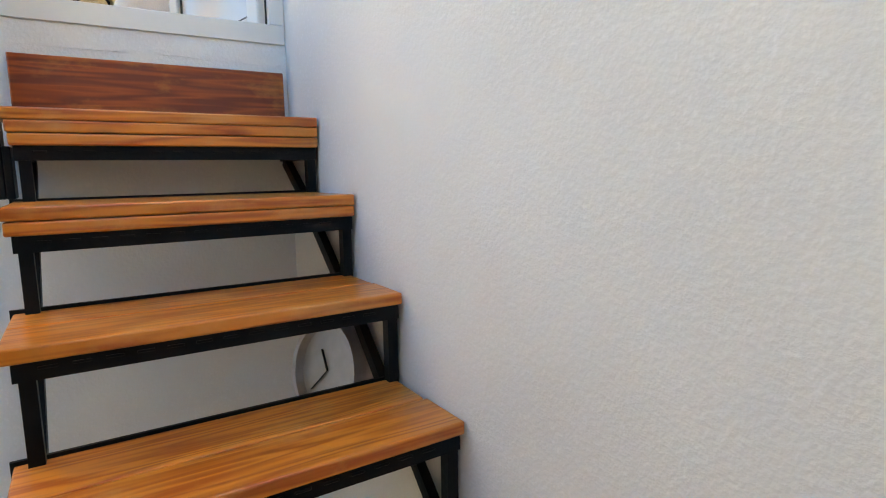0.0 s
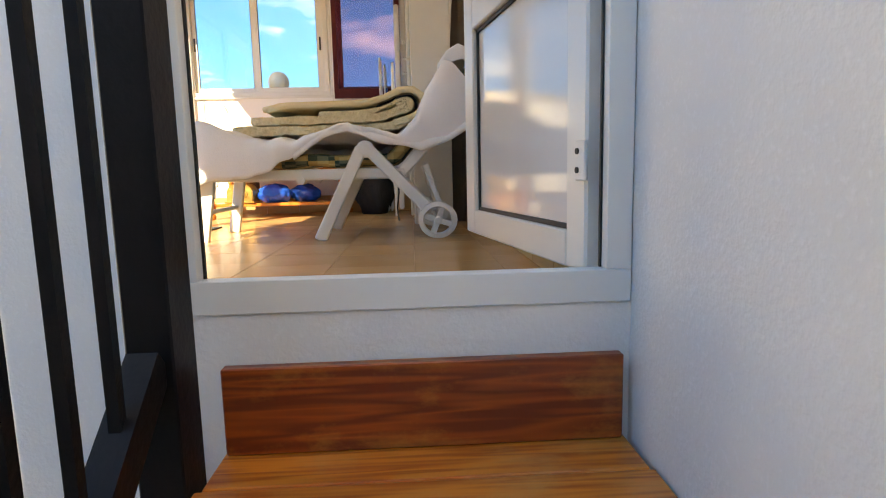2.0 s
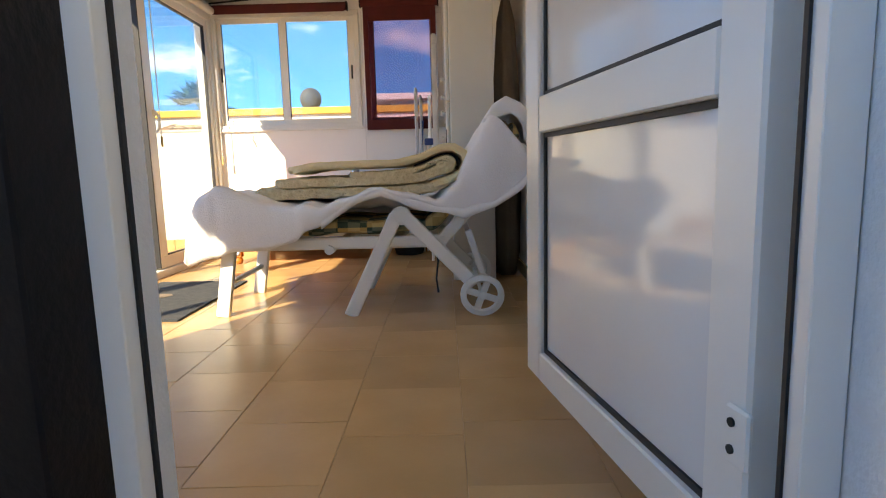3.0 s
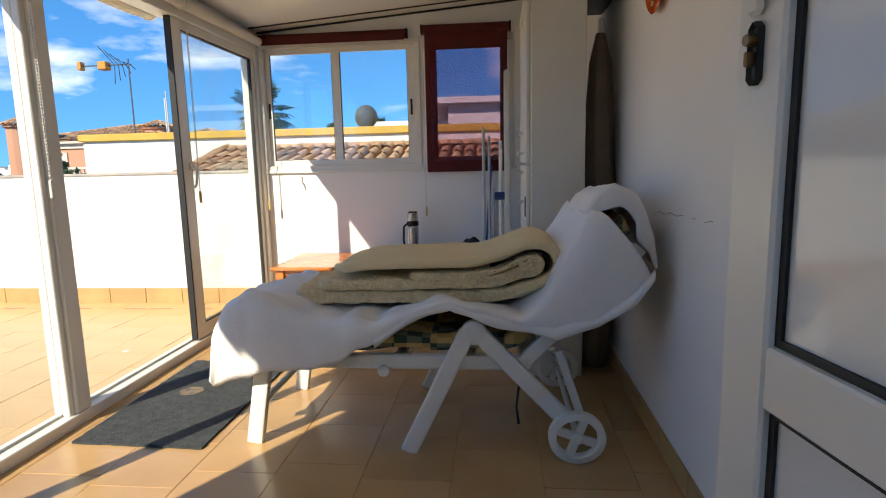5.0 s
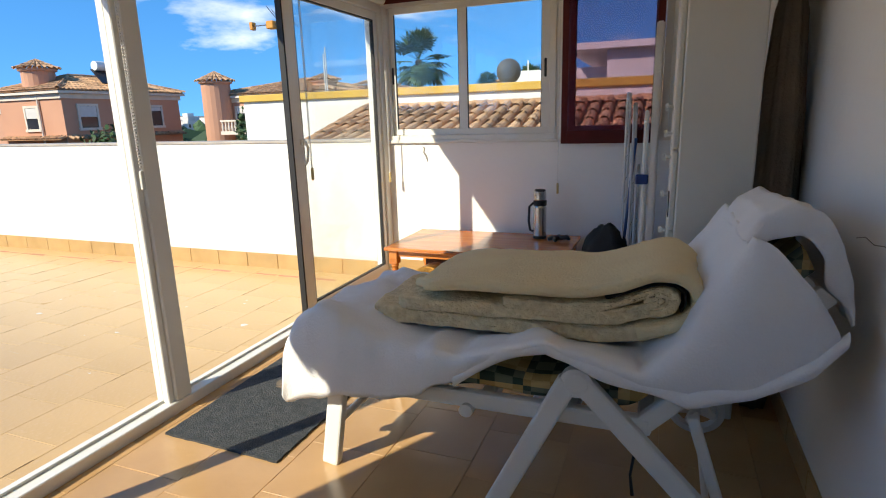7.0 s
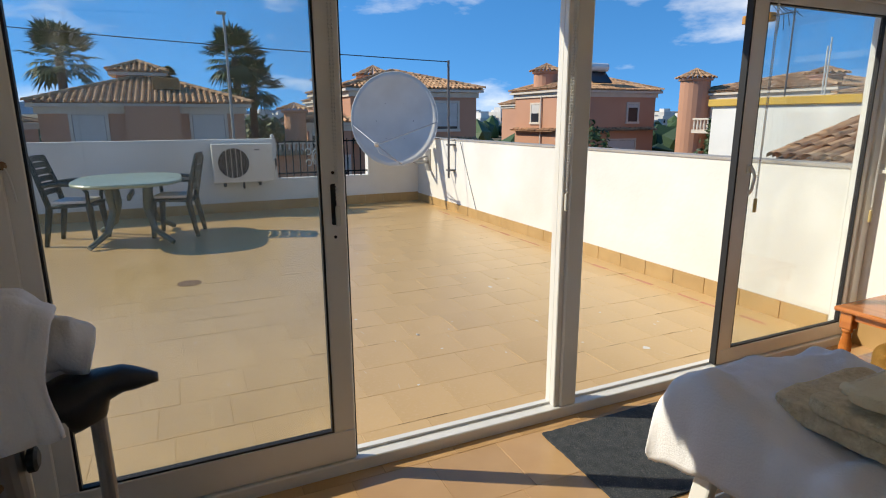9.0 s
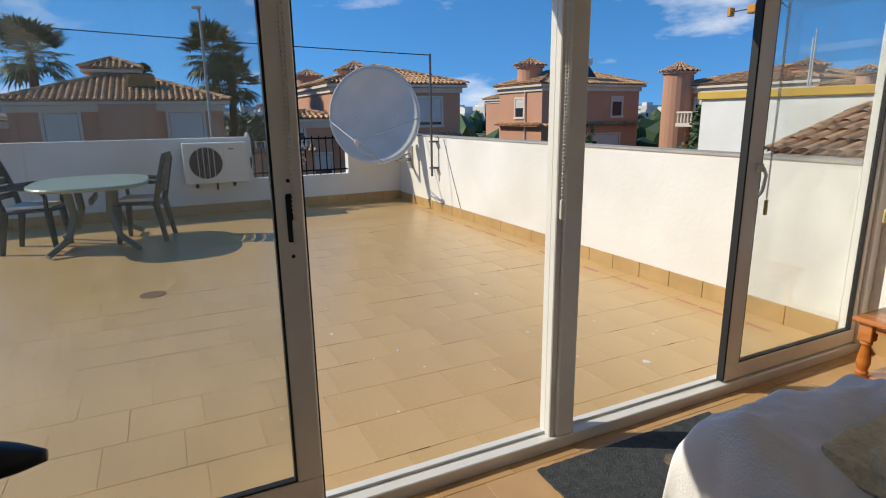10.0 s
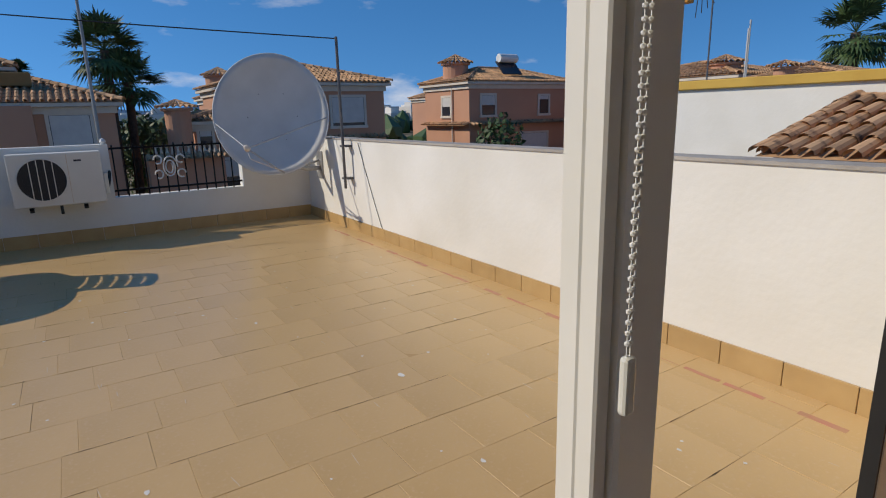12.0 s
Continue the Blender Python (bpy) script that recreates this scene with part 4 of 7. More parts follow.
# ---- coffee table and what is on it ----
TX0, TX1, TY0, TY1, TZ = -1.457, -0.265, 5.45, 6.11, 0.43
def coffee_table():
    t = thing("coffee_table", (-0.89, 5.75, 0), "honey pine coffee table with turned legs and a shelf", "coffee table")
    part("tabletop", B(TX0, TX1, TY0, TY1, TZ - 0.026, TZ, 0.010, 3), TABLEWOOD, t)
    ix = 0.055
    part("apron", B(TX0 + ix + 0.03, TX1 - ix - 0.03, TY0 + ix - 0.012, TY0 + ix + 0.008, TZ - 0.066, TZ - 0.0262), TABLEWOOD, t)
    part("apron", B(TX0 + ix + 0.03, TX1 - ix - 0.03, TY1 - ix - 0.008, TY1 - ix + 0.012, TZ - 0.066, TZ - 0.0262), TABLEWOOD, t)
    part("apron", B(TX0 + ix - 0.012, TX0 + ix + 0.008, TY0 + ix + 0.03, TY1 - ix - 0.03, TZ - 0.066, TZ - 0.0262), TABLEWOOD, t)
    part("apron", B(TX1 - ix - 0.008, TX1 - ix + 0.012, TY0 + ix + 0.03, TY1 - ix - 0.03, TZ - 0.066, TZ - 0.0262), TABLEWOOD, t)
    part("shelf", B(TX0 + ix, TX1 - ix, TY0 + ix, TY1 - ix, 0.105, 0.132, 0.004), TABLEWOOD, t)
    for x in (TX0 + ix, TX1 - ix):
        for y in (TY0 + ix, TY1 - ix):
            bm = lathe(bmesh.new(), [(0.020, 0.0), (0.031, 0.012), (0.034, 0.028), (0.024, 0.046), (0.026, 0.052)], (x, y, 0), 16)
            box(bm, x - 0.030, x + 0.030, y - 0.030, y + 0.030, 0.052, 0.135, 0.004)
            lathe(bm, [(0.024, 0.135), (0.029, 0.150), (0.022, 0.160), (0.030, 0.195), (0.029, 0.225), (0.021, 0.270), (0.019, 0.285), (0.027, 0.300), (0.022, 0.312)], (x, y, 0), 16)
            box(bm, x - 0.030, x + 0.030, y - 0.030, y + 0.030, 0.312, TZ - 0.0262, 0.004)
            part("leg", bm, TABLEWOOD, t)


coffee_table()


def thermos():
    x, y = -0.525, 5.97
    t = thing("thermos_flask", (x, y, TZ), "steel vacuum flask with a black collar on the coffee table", "flask")
    steel = mat("brushed steel", (0.62, 0.60, 0.57), (0.5, 0.48, 0.46), 0.25, 40, 0.02, 150, 1.0)
    part("body", lathe(bmesh.new(), [(0.040, 0.0), (0.0435, 0.004), (0.0435, 0.212), (0.038, 0.225)], (x, y, TZ), 32), steel, t, smooth=False)
    part("collar", lathe(bmesh.new(), [(0.040, 0.225), (0.0445, 0.228), (0.0445, 0.258), (0.041, 0.262)], (x, y, TZ), 32), RUBBER, t)
    part("cup", lathe(bmesh.new(), [(0.040, 0.2622), (0.0415, 0.266), (0.0405, 0.318), (0.036, 0.324)], (x, y, TZ), 32), steel, t)
    part("cap_band", lathe(bmesh.new(), [(0.037, 0.324), (0.034, 0.333)], (x, y, TZ), 24), RUBBER, t)
    part("handle", T([(x - 0.040, y - 0.02, TZ + 0.245), (x - 0.066, y - 0.03, TZ + 0.22), (x - 0.070, y - 0.03, TZ + 0.12), (x - 0.06, y - 0.028, TZ + 0.06), (x - 0.042, y - 0.02, TZ + 0.05)], 0.008), RUBBER, t)
    part("base_ring", lathe(bmesh.new(), [(0.041, -0.0), (0.0445, 0.002), (0.0445, 0.02), (0.0437, 0.021)], (x, y, TZ), 32), RUBBER, t)


thermos()
bm = bmesh.new()
for k, a in enumerate((0.2, 1.7, 2.9, 4.1)):
    tube(bm, [(-0.38, 5.90, TZ + 0.02), (-0.38 + 0.05 * math.cos(a), 5.90 + 0.03 * math.sin(a), TZ + 0.03 - 0.004 * k), (-0.38 + 0.075 * math.cos(a + 0.4), 5.90 + 0.045 * math.sin(a + 0.4), TZ + 0.012)], [0.014, 0.016, 0.011], 8)
solid("black_pouch", bm, mat("black nylon", (0.012, 0.012, 0.014), (0.02, 0.02, 0.022), 0.6, 20, 0.3, 90), "small crumpled black nylon pouch on the coffee table", "pouch", smooth=True)


def casket():
    c = thing("gilt_casket", (-1.16, 5.58, 0.133), "small gilt casket with a domed embossed lid on the shelf", "casket")
    gold = mat("worn gilt", (0.50, 0.31, 0.09), (0.34, 0.19, 0.045), 0.35, 14, 0.5, 45, 0.75)
    m = Matrix.Translation((-1.16, 5.58, 0.133)) @ Matrix.Rotation(radians(-8), 4, "Z")

    def arch(w, h, n=14):
        return [(-w, 0)] + [(-w * math.cos(math.pi * k / n), h * 0.45 + h * 0.55 * math.sin(math.pi * k / n)) for k in range(n + 1)] + [(w, 0)]
    bm = bmesh.new()
    prism(bm, arch(0.115, 0.17), 1, -0.07, 0.07)
    bmesh.ops.bevel(bm, geom=[e for e in bm.edges if abs(e.verts[0].co.y - e.verts[1].co.y) < 1e-5], offset=0.006, segments=2, affect="EDGES")
    bm.transform(m)
    part("body", bm, gold, c)
    part("plinth", (lambda b: (b.transform(m), b)[1])(B(-0.13, 0.13, -0.08, 0.08, -0.0, 0.014, 0.004)), gold, c)
    for x in (-0.045, 0.045):
        for r, y in ((0.028, -0.071), (0.016, -0.076), (0.007, -0.08)):
            part("boss", lathe(bmesh.new(), [(r, 0.0), (r * 0.9, 0.006)], sides=18, m=m @ Matrix.Translation((x, y, 0.075)) @ Matrix.Rotation(radians(90), 4, "X")), gold, c)
    for k in range(5):
        a = math.pi * (0.2 + 0.15 * k)
        bm = bar(bmesh.new(), m @ Vector((0.02 * math.cos(a), -0.072, 0.085 + 0.02 * math.sin(a))), m @ Vector((0.06 * math.cos(a), -0.072, 0.095 + 0.058 * math.sin(a))), 0.008, 0.006, up=(0, 1, 0))
        part("leaf_relief", bm, gold, c)


casket()


def crumpled(name, c, r, material, label, category, seed, flat=0.0):
    bm = bmesh.new()
    bmesh.ops.create_icosphere(bm, subdivisions=4, radius=1.0)
    for v in bm.verts:
        d = v.co.normalized()
        k = 1 + 0.16 * noise.noise((d.x * 2.2 + seed, d.y * 2.2, d.z * 2.2)) + 0.10 * abs(noise.noise((d.x * 5 + seed, d.y * 5, d.z * 5)))
        v.co = Vector((d.x * r[0] * k, d.y * r[1] * k, max(-r[2] * 0.8, d.z * r[2] * k)))
        v.co += Vector(c) + Vector((0, 0, r[2] * 0.8))
    return solid(name, bm, material, label, category, smooth=True)


BLUEBAG = mat("shiny blue plastic", (0.01, 0.10, 0.55), (0.005, 0.06, 0.42), 0.22, 10, 0.6, 25)
crumpled("plastic_bag", (-0.90, 5.60, 0.133), (0.14, 0.09, 0.085), BLUEBAG, "crumpled shiny blue plastic bag on the table shelf", "plastic bag", 3)
crumpled("plastic_bag", (-0.66, 5.72, 0.133), (0.13, 0.10, 0.08), BLUEBAG, "crumpled shiny blue plastic bag on the table shelf", "plastic bag", 8)
crumpled("backpack", (-0.07, 5.78, 0.0), (0.165, 0.13, 0.31), mat("black canvas", (0.008, 0.008, 0.010), (0.016, 0.016, 0.018), 0.75, 10, 0.4, 70), "black canvas backpack standing on the floor", "backpack", 5)
tagged(part("cardboard_box", B(-1.33, -1.12, 5.86, 5.98, 0.133, 0.30, 0.003), mat("brown card", (0.24, 0.12, 0.06), (0.2, 0.1, 0.05), 0.85, 6, 0.1, 40)), "small brown cardboard box on the table shelf", "box")

# ---- cabinet, board and airer ----
def cabinet():
    c = thing("tall_cabinet", (0.42, 4.95, 0), "tall white plastic cabinet with knobs beside the wall", "cabinet")
    w = mat("off-white laminate", (0.72, 0.70, 0.63), (0.68, 0.66, 0.59), 0.4, 3, 0.03, 50)
    part("body", B(0.285, 0.552, 4.60, 5.30, 0.0, 1.905, 0.006), w, c)
    for z0, z1, kz in ((0.06, 0.78, (0.62, 0.74)), (0.79, 1.10, (0.90, 1.06)), (1.11, 1.88, (1.16, 1.27))):
        d = part("cabinet_door", B(0.262, 0.2845, 4.612, 5.285, z0, z1, 0.005), w, c)
        for k in kz:
            bm = lathe(bmesh.new(), [(0.007, 0), (0.009, 0.018), (0.016, 0.024), (0.013, 0.034)], sides=14, m=Matrix.Translation((0.262, 4.86, k)) @ Matrix.Rotation(radians(-90), 4, "Y"))
            part("knob", bm, PLASTIC, d)
    part("cornice", B(0.258, 0.558, 4.592, 5.31, 1.9052, 1.932, 0.006), w, c)
    part("side_vent", B(0.2575, 0.2619, 4.62, 4.66, 0.84, 0.94), RUBBER, c)
    part("side_vent", B(0.2575, 0.2619, 4.62, 4.66, 0.70, 0.75), RUBBER, c)


cabinet()


def ironing_board():
    b = thing("ironing_board", (0.17, 5.55, 0), "folded white ironing board leaning upright by the cabinet", "ironing board")
    bm = bmesh.new()
    prof = [(5.36, 0.06), (5.36, 1.45), (5.40, 1.62), (5.46, 1.70), (5.53, 1.70), (5.60, 1.62), (5.64, 1.45), (5.64, 0.06)]
    prism(bm, prof, 0, 0.165, 0.205)
    bmesh.ops.bevel(bm, geom=bm.edges[:], offset=0.008, segments=2, affect="EDGES")
    part("board", bm, mat("white board cover", (0.74, 0.73, 0.70), None, 0.85, 6, 0.2, 120), b)
    bm = tube(bmesh.new(), [(0.14, 5.40, 0.0), (0.14, 5.42, 1.2), (0.14, 5.50, 1.25), (0.14, 5.58, 1.2), (0.14, 5.60, 0.0)], 0.011)
    part("leg_frame", bm, PLASTIC, b)
    part("hook", B(0.10, 0.1648, 5.36, 5.40, 0.88, 0.93, 0.006), mat("dark blue plastic", (0.02, 0.05, 0.2), None, 0.4, 8, 0.05, 40), b, "dark blue plastic catch")


ironing_board()


def airer():
    a = thing("clothes_airer", (0.03, 5.95, 0), "folded white wire clothes airer leaning on the end wall", "clothes airer")
    wire = mat("white coated wire", (0.66, 0.68, 0.70), None, 0.35, 10, 0.05, 50)
    for k, (x, h) in enumerate(((0.02, 1.36), (0.06, 1.30), (0.09, 0.92))):
        y0, y1 = 5.78 + 0.01 * k, 6.10
        fr = part("frame", T([(x, y0, 0.02), (x, y0 + 0.005, h - 0.05), (x, y0 + 0.03, h - 0.01), (x, y0 + 0.07, h), (x, y1 - 0.05, h), (x, y1, h - 0.06), (x, y1, 0.02)], 0.008), wire, a)
        for q in range(9):
            z = 0.15 + q * (h - 0.25) / 8
            part("rod", T([(x, y0, z), (x, y1, z)], 0.0035, 6), wire, fr)
    part("brace", T([(0.0, 5.80, 0.02), (0.075, 5.84, 1.1)], 0.009), mat("blue coated tube", (0.03, 0.10, 0.32), None, 0.4, 10, 0.05, 50), a, "blue tube")
    return a


airer()


def parasol():
    bm = bmesh.new()
    lathe(bm, [(0.05, 0.0), (0.075, 0.15), (0.085, 0.7), (0.075, 1.2), (0.05, 1.6), (0.02, 1.75)], (0.645, 4.78, 0.0), 26)
    for v in bm.verts:
        a = math.atan2(v.co.y - 4.78, v.co.x - 0.645)
        k = 1 + 0.18 * math.sin(a * 7 + v.co.z * 2)
        v.co.x, v.co.y = 0.645 + (v.co.x - 0.645) * k, 4.78 + (v.co.y - 4.78) * k
    p = thing("folded_parasol", (0.645, 4.78, 0.0), "folded taupe cloth parasol between cabinet and wall", "parasol")
    part("pole", T([(0.645, 4.78, 1.7), (0.645, 4.78, 1.82)], 0.014), ALU, p)
    part("canopy", bm, mat("taupe cloth", (0.20, 0.15, 0.105), (0.15, 0.11, 0.08), 0.95, 5, 0.4, 80), p, smooth=True)
    crumpled("dark_bundle", (0.60, 4.92, 0.0), (0.09, 0.12, 0.22), mat("dark bundle cloth", (0.05, 0.035, 0.025), None, 0.9, 9, 0.5, 60), "dark cloth bundle on the floor behind the lounger", "bundle", 12)
    tagged(part("black_case", B(0.33, 0.735, 4.66, 5.2, 1.9325, 2.07, 0.03, 3), mat("black leatherette", (0.012, 0.011, 0.011), None, 0.5, 14, 0.4, 80)), "black soft case lying on top of the cabinet", "case")


parasol()

# ---- blinds, cords, mat, wall pieces ----
SCREEN = bpy.data.materials.new("maroon screen mesh")
SCREEN.use_nodes = True
_n, _l = SCREEN.node_tree.nodes, SCREEN.node_tree.links
_n.clear()
_o, _m, _t, _d = (_n.new(k) for k in ("ShaderNodeOutputMaterial", "ShaderNodeMixShader", "ShaderNodeBsdfTransparent", "ShaderNodeBsdfDiffuse"))
_t.inputs[0].default_value = (0.80, 0.66, 0.76, 1)
_d.inputs[0].default_value = (0.17, 0.022, 0.02, 1)
_m.inputs[0].default_value = 0.30
_l.new(_t.outputs[0], _m.inputs[1])
_l.new(_d.outputs[0], _m.inputs[2])
_l.new(_m.outputs[0], _o.inputs[0])


def roller(name, x0, x1, zc, drop, label):
    b = thing(name, ((x0 + x1) / 2, 6.13, zc), label, "roller blind")
    part("tube", T([(x0, 6.135, zc), (x1, 6.135, zc)], 0.034, 16), REDCLOTH, b)
    if drop > 0.3:
        part("cloth", B(x0 + 0.015, x1 - 0.015, 6.1295, 6.1305, zc - drop, zc - 0.02), SCREEN, b, "see-through maroon screen cloth")
        for s in (x0 + 0.015, x1 - 0.055):
            part("side_hem", B(s, s + 0.04, 6.126, 6.1292, zc - drop, zc - 0.03), REDCLOTH, b)
        part("top_hem", B(x0 + 0.056, x1 - 0.056, 6.126, 6.1292, zc - 0.15, zc - 0.03), REDCLOTH, b)
        part("bottom_hem", B(x0 + 0.056, x1 - 0.056, 6.126, 6.1292, zc - drop, zc - drop + 0.085), REDCLOTH, b)
    else:
        part("cloth", B(x0 + 0.01, x1 - 0.01, 6.100, 6.103, zc - drop, zc), REDCLOTH, b)
    for x in (x0 - 0.012, x1):
        part("bracket", B(x, x + 0.012, 6.105, 6.165, zc - 0.035, zc + 0.035, 0.003), BLACKMETAL, b)


roller("roller_blind", -1.73, -0.56, 2.095, 0.05, "maroon roller blind rolled up above the window")
roller("roller_blind", -0.435, 0.215, 2.115, 1.06, "maroon see-through roller blind drawn down over the window")


def bead_chain(x, y, z0, z1, gap, pull, label):
    c = thing("blind_chain", (x, y, z1), label, "blind chain")
    bead = mat("white bead plastic", (0.75, 0.75, 0.72), None, 0.3, 10, 0.02, 50)
    for s in (0, gap):
        bm = bmesh.new()
        k = int((z0 - z1) / 0.013)
        for q in range(k):
            bmesh.ops.create_icosphere(bm, subdivisions=1, radius=0.0042, matrix=Matrix.Translation((x, y + s * (0.4 + 0.6 * math.sin(math.pi * min(1, q / k + 0.15))), z0 - q * 0.013)))
        tube(bm, [(x, y + s * 0.6, z0), (x, y + s, (z0 + z1) / 2), (x, y + s * 0.5, z1)], 0.0012, 5)
        part("chain", bm, bead, c)
    part("pull", B(x - 0.007, x + 0.007, y - 0.006, y + 0.012, z1 - 0.075, z1, 0.005, 2), pull, c)


CLEARPLASTIC = mat("milky clear plastic", (0.72, 0.72, 0.66), None, 0.2, 10, 0.02, 50)
YELLOWED = mat("yellowed plastic", (0.62, 0.48, 0.20), None, 0.3, 10, 0.02, 50)
bead_chain(-1.685, 3.872, 2.05, 1.085, 0.012, CLEARPLASTIC, "white bead chain of the blind hanging at the post")
bead_chain(GX + 0.045, 5.13, 2.05, 0.98, 0.012, YELLOWED, "white bead chain hanging on the sliding panel")
bead_chain(GX + 0.10, 6.07, 2.05, 0.86, 0.018, YELLOWED, "white bead chain hanging in the window corner")
bead_chain(GX + 0.045, 2.90, 2.05, 1.09, 0.012, CLEARPLASTIC, "white bead chain hanging at the sliding panel")
bead_chain(-0.435, 6.12, 2.04, 0.79, 0.008, YELLOWED, "thin cord of the maroon blind with a yellowed pull")


def inner_tubes():
    for y0, y1 in ((1.95, 3.92), (4.03, 5.02), (5.05, 6.14)):
        b = thing("blind_tube", (GX + 0.085, (y0 + y1) / 2, 2.075), "rolled white sun blind under the ceiling", "roller blind")
        part("roll", T([(GX + 0.085, y0, 2.075), (GX + 0.085, y1, 2.075)], 0.032, 18), mat("cream blind cloth", (0.72, 0.68, 0.60), None, 0.8, 6, 0.2, 90), b)
        for y in (y0, y1 - 0.012):
            part("bracket", B(GX + 0.0502, GX + 0.12, y - 0.006, y + 0.0, 2.04, 2.11, 0.003), PLASTIC, b)


inner_tubes()


def awning():
    a = thing("awning", (-2.03, 3.5, 2.02), "rolled cream awning outside under the roof edge", "awning")
    part("roll", T([(-1.93, 1.75, 2.062), (-1.93, 5.06, 2.062)], 0.062, 22), mat("cream awning cloth", (0.74, 0.70, 0.60), (0.70, 0.65, 0.55), 0.85, 5, 0.2, 80), a)
    part("cap", T([(-1.93, 5.0602, 2.062), (-1.93, 5.075, 2.062)], 0.066, 22), PLASTIC, a)
    part("front_bar", B(-2.01, -1.996, 1.75, 5.05, 2.02, 2.07, 0.004), PLASTIC, a)


awning()

def mat_point(u, v):
    fray = 0.006 * noise.noise((u * 30, v * 50, 1)) if (u in (0, 1) or v in (0, 1)) else 0
    return Vector((-1.645 + 0.575 * u + fray, 3.765 + 0.985 * v + fray - 0.02 * u, 0.010 + 0.002 * noise.noise((u * 12, v * 20, 3))))
bm = thicken(sheet(24, 40, mat_point), 0.009)
solid("door_mat", bm, mat("grey woven mat", (0.028, 0.036, 0.042), (0.06, 0.066, 0.07), 0.9, 25, 0.8, 160, c3=(0.11, 0.11, 0.105)), "worn dark grey woven mat on the floor", "mat")
solid("mat_stain", thicken(sheet(8, 6, lambda u, v: Vector((-1.42 + 0.13 * (u - 0.5) * (1 - abs(v - 0.5)), 4.30 + 0.10 * (v - 0.5), 0.0135))), 0.001), mat("worn straw patch", (0.30, 0.22, 0.14), (0.10, 0.09, 0.08), 0.95, 40, 0.5, 120), "worn pale patch on the mat", "stain", "structure")


def wall_plate():
    m = Matrix.Translation((RW, 4.04, 1.80)) @ Matrix.Rotation(radians(-90), 4, "Y")
    p = thing("ceramic_plate", (RW, 4.04, 1.80), "orange ceramic wall plate with painted flowers", "plate")
    part("dish", lathe(bmesh.new(), [(0.05, 0.001), (0.085, 0.006), (0.135, 0.028), (0.140, 0.030), (0.134, 0.034), (0.086, 0.016), (0.02, 0.013)], sides=36, m=m), mat("orange glaze", (0.62, 0.10, 0.02), (0.52, 0.07, 0.015), 0.2, 8, 0.05, 40), p)
    for k in range(7):
        a = 2 * math.pi * k / 7
        q = m @ Matrix.Rotation(a, 4, "Z")
        bm = bmesh.new()
        lathe(bm, [(0.012, 0), (0.009, 0.004)], sides=8, m=q @ Matrix.Translation((0.105, 0, 0.024)))
        part("flower", bm, mat("painted blossom", (0.65, 0.55, 0.25) if k % 2 else (0.05, 0.06, 0.03), None, 0.4, 9, 0.02, 40), p)
    part("centre_flower", lathe(bmesh.new(), [(0.045, 0), (0.03, 0.004), (0.01, 0.006)], sides=9, m=m @ Matrix.Translation((0, 0, 0.0165))), mat("cream blossom", (0.66, 0.58, 0.36), None, 0.4, 9, 0.02, 40), p)


wall_plate()
bm = bmesh.new()
pts = [(4.20, 0.835), (4.12, 0.852), (4.04, 0.846), (3.96, 0.858), (3.88, 0.852), (3.80, 0.862)]
tube(bm, [(RW, 0.28 + 0.9 * y, z + 0.062) for y, z in pts], 0.0013, 5)
tube(bm, [(RW, 0.28 + 0.9 * y, z + 0.062) for y, z in [(3.70, 0.858), (3.66, 0.862)]], 0.0013, 5)
tube(bm, [(RW, 0.28 + 0.9 * y, z + 0.062) for y, z in [(3.58, 0.856), (3.53, 0.866), (3.50, 0.866)]], 0.0013, 5)
tube(bm, [(RW, 0.28 + 0.9 * y, z + 0.062) for y, z in [(3.30, 0.872), (3.26, 0.876), (3.20, 0.870)]], 0.0013, 5)
solid("wall_crack", bm, mat("crack shade", (0.30, 0.28, 0.25), None, 0.95, 9, 0, 40), "hairline crack in the white room wall", "crack", "structure")

# small cast shadow under the window, modelled as a thin grey streak
bm = bmesh.new()
tube(bm, [(x, END, z) for x, z in ((-1.455, 1.045), (-1.44, 1.03), (-1.447, 1.0), (-1.43, 0.975), (-1.418, 0.94), (-1.424, 0.925))], [0.004, 0.007, 0.006, 0.009, 0.006, 0.002], 6)
solid("wall_flaw", bm, mat("grey painted shadow", (0.34, 0.33, 0.31), (0.24, 0.23, 0.22), 0.95, 30, 0.1, 60), "grey streak painted as a small shadow on the end wall under the window", "crack", "structure")


